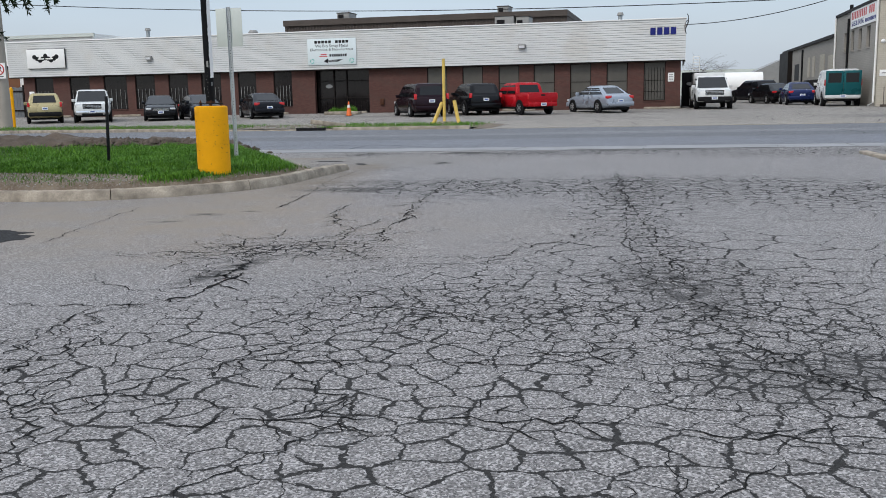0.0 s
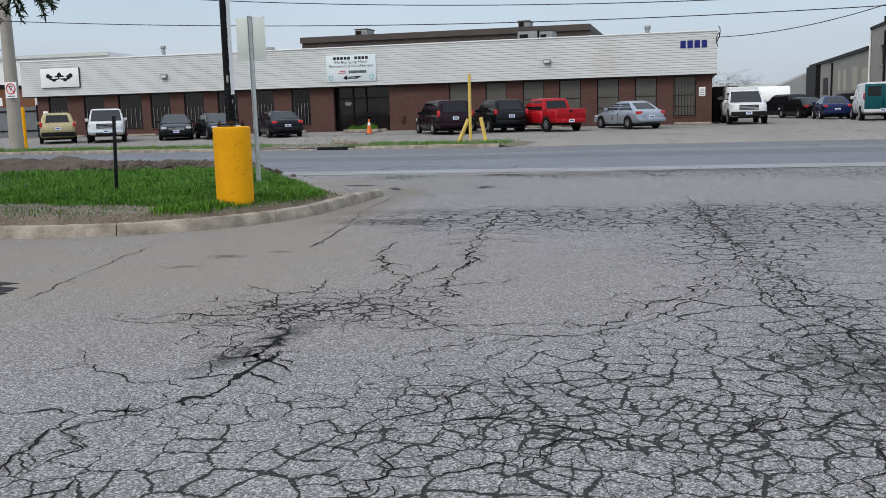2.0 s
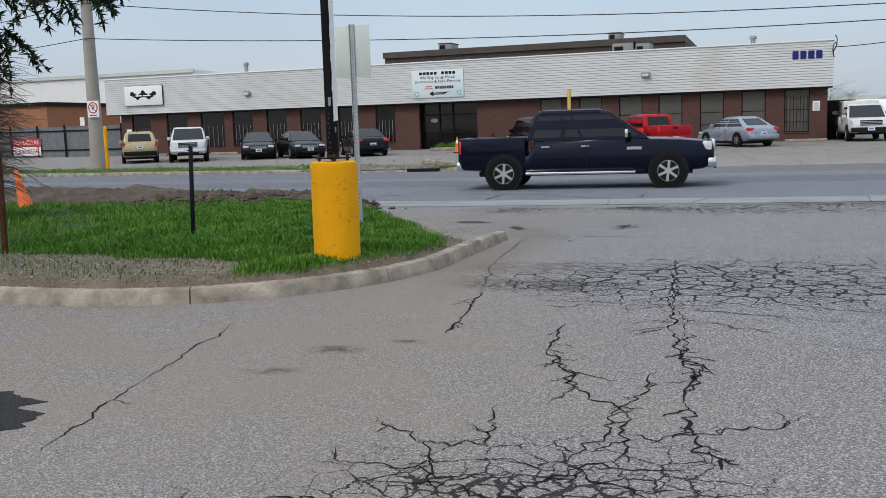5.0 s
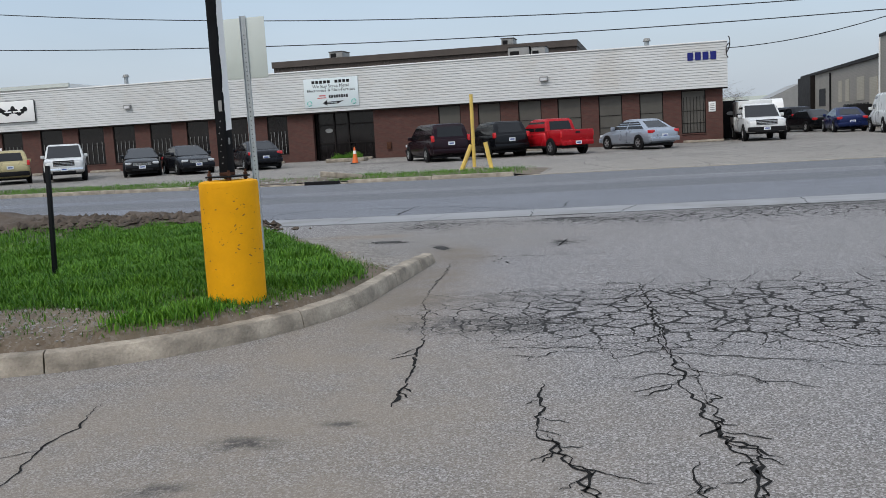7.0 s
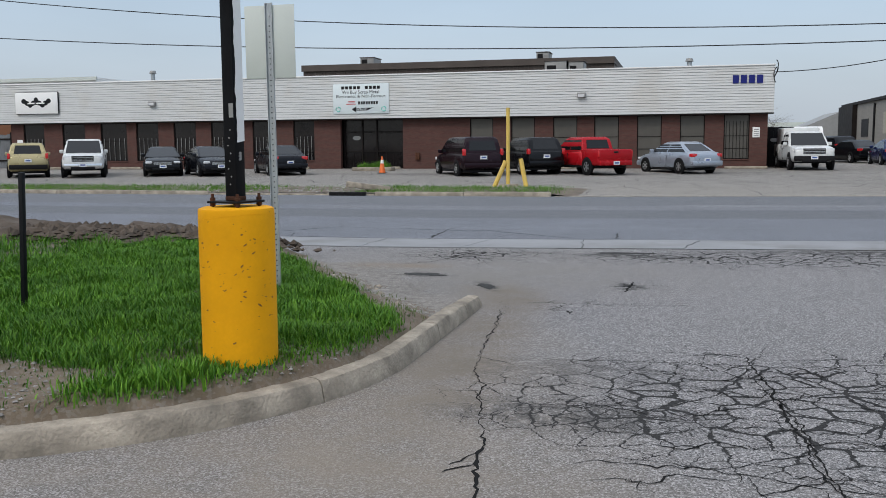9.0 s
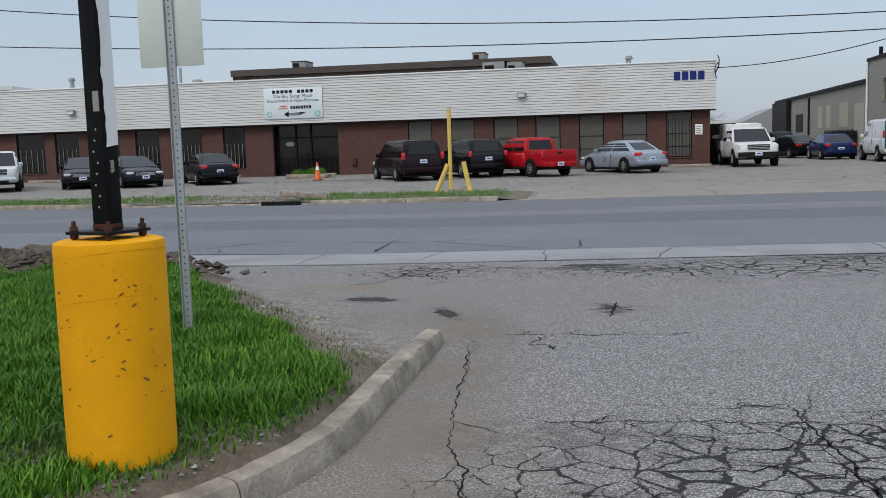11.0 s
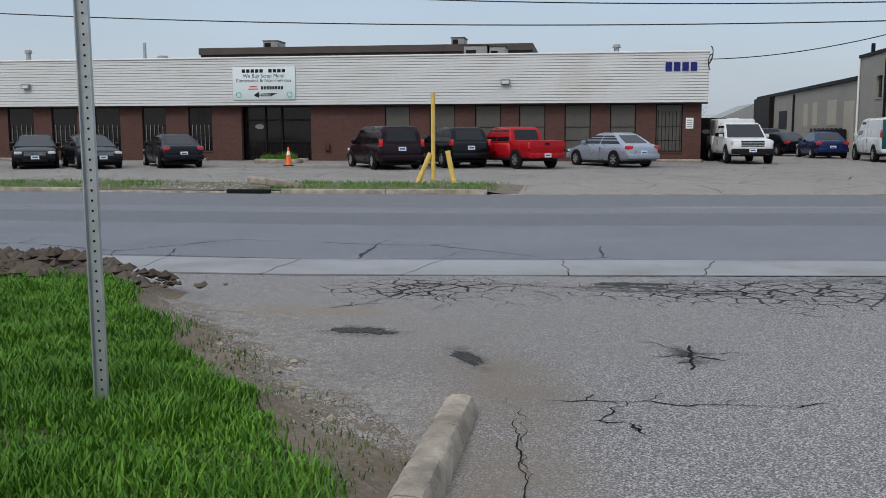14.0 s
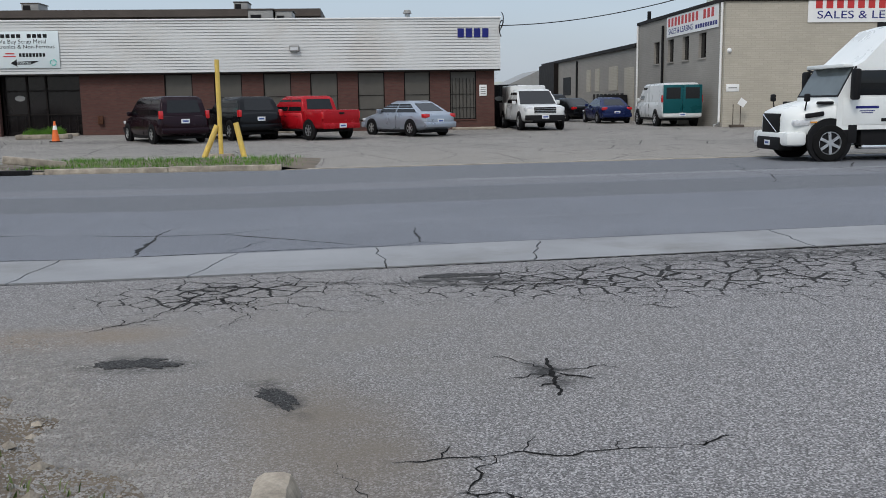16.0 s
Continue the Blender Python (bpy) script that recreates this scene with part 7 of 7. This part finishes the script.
# ---- plants ----
def bare_bush(name, base, h, spread, n, seed, label, droop=0.0):
    rg = random.Random(seed)
    b = thing(name, pose(*base), label, "bush")
    for k in range(3):
        part("stem", tube(bmesh.new(), [(0, 0, -0.1), (rg.uniform(-0.1, 0.1), rg.uniform(-0.1, 0.1), h * 0.4), (rg.uniform(-0.25, 0.25), rg.uniform(-0.2, 0.2), h * 0.8)], 0.045, 6, 0.02), M_BARK, b)
    bm = bmesh.new()
    for _ in range(n):
        z0 = rg.uniform(0.15, 0.95) * h
        a = rg.uniform(0, 6.283)
        p = Vector((rg.uniform(-0.15, 0.15), rg.uniform(-0.15, 0.15), z0))
        d = Vector((math.cos(a), math.sin(a), rg.uniform(0.1, 0.8))) * spread / 4
        pts = [p.copy()]
        for s in range(5):
            d += Vector((rg.uniform(-1, 1), rg.uniform(-1, 1), rg.uniform(-1, 0.6) - droop * s)) * spread * 0.05
            p = p + d * rg.uniform(0.5, 1.0)
            pts.append(p.copy())
        tube(bm, pts, 0.008, 3, 0.003)
    tw = part("twig_tangle", bm, M_TWIG, b, smooth=0)
    tw["kind"] = "stuff"
    return b


bare_bush("bare_bush", (-12.95, 17.6, verge_z(-12.95, 17.6)), 2.5, 1.0, 1300, 2, "tangled leafless weeping bush on the verge", 0.35)
bare_bush("bare_bush", (4.6, 108, 0.3), 4.0, 2.2, 160, 4, "distant bare shrub behind the yard")
bare_bush("bare_bush", (6.2, 106, 0.3), 3.6, 2.0, 160, 5, "distant bare shrub behind the yard")
lc = thing("safety_cone", pose(-14.2, 20.2, verge_z(-14.2, 20.2)), "leaning orange plastic safety cone by the bush", "traffic cone")
part("cone", cyl(bmesh.new(), 0.14, 0.03, 0, 0.75, 16), M_ORANGE, lc, at=pose(0, 0, 0, 0, -14, 0))


def spruce():
    rg = random.Random(6)
    s = thing("spruce_tree", pose(-11.15, 12.4, 0.33), "dark green spruce with drooping needled branches", "tree")
    part("trunk", tube(bmesh.new(), [(0, 0, -0.5), (0.03, 0, 3), (0, 0.02, 8)], 0.22, 12, 0.08), M_BARK, s)
    wood, vs, fs = bmesh.new(), [], []
    limbs = [((0, 0, 3.5), (4.55, 0.75, 2.63)), ((0, 0, 3.7), (5.3, 0.9, 2.93)), ((0, 0, 3.6), (3.6, 0.4, 2.33)), ((0, 0, 4.0), (4.9, 0.3, 3.03)), ((0, 0, 3.9), (4.2, 1.4, 2.83)), ((0, 0, 3.3), (3.4, 0.9, 2.33)), ((0, 0, 4.3), (4.3, 0.6, 3.18)), ((0, 0, 4.6), (-2.6, 0.5, 4.0)), ((0, 0, 4.6), (0.5, 3.2, 4.0)), ((0, 0, 4.6), (0.2, -3.0, 4.0))]
    for a, b in limbs:
        a, b = Vector(a), Vector(b)
        n = 14
        pts = [a.lerp(b, i / n) + Vector((0, 0, -0.28 * math.sin(math.pi * i / n))) + Vector((rg.uniform(-0.03, 0.03), rg.uniform(-0.03, 0.03), rg.uniform(-0.03, 0.03))) for i in range(n + 1)]
        tube(wood, pts, 0.045, 6, 0.008)
        for i in range(3, n + 1):
            for _ in range(5):
                d = Vector((rg.uniform(-0.2, 1), rg.uniform(-1, 1), rg.uniform(-0.9, 0.15))).normalized() * rg.uniform(0.22, 0.55)
                tip = pts[i] + d + Vector((0, 0, -0.10))
                tw = [pts[i], pts[i].lerp(tip, 0.5) + Vector((0, 0, 0.03)), tip]
                tube(wood, tw, 0.006, 3, 0.002)
                if rg.random() < 0.12:
                    continue
                for q in range(70):
                    u = rg.random()
                    p = tw[0].lerp(tw[1], u * 2) if u < 0.5 else tw[1].lerp(tw[2], u * 2 - 1)
                    nd_ = (d.normalized() * 0.6 + Vector((rg.uniform(-1, 1), rg.uniform(-1, 1), rg.uniform(-1, 1)))).normalized()
                    sd = nd_.cross(Vector((rg.uniform(-1, 1), rg.uniform(-1, 1), rg.uniform(-1, 1)))).normalized() * 0.013
                    e = p + nd_ * rg.uniform(0.05, 0.10)
                    k = len(vs)
                    vs.extend([tuple(p - sd), tuple(p + sd), tuple(e)])
                    fs.append((k, k + 1, k + 2))
    part("branchwork", wood, M_BARK, s, smooth=0)["kind"] = "stuff"
    me = bpy.data.meshes.new("foliage")
    me.from_pydata(vs, [], fs)
    me.materials.append(M_NEEDLE)
    o = new("foliage", me)
    o.parent = s
    o["kind"] = "stuff"


spruce()


# ---- what moves ----
def ram_x(t):
    if t < 3.7:
        return -19.5 + 12.2 * (t - 3.7)
    return -19.5 + 11.0 * (t - 3.7)


def truck_x(t):
    return 8.12 + 10.0 * (16.0 - t)


def motions():
    """The pickup passes to the right in the near lane, the tractor unit to the left in the far lane; their wheels roll."""
    walk(ram, [(k * 0.5, pose(ram_x(k * 0.5), 29.35 + bend(ram_x(k * 0.5)), 0, 0, 0, -90 + (7.1 if ram_x(k * 0.5) > -7 else 0))) for k in range(33)])
    walk(truck, [(k * 0.5, pose(truck_x(k * 0.5), 39.0, 0, 0, 0, 90)) for k in range(33)])
    for wheels, r, speed, step in ((ram_wheels, 0.41, 11.6, 1 / 30), (truck_wheels, 0.47, 10.0, 1 / 30)):
        for w in wheels:
            home = w.matrix_basis.translation.copy()
            turn = math.degrees(speed / r * step)
            walk(w, [(k * step, pose(home.x, home.y, home.z, -turn * k)) for k in range(int(16 / step) + 1)])


motions()
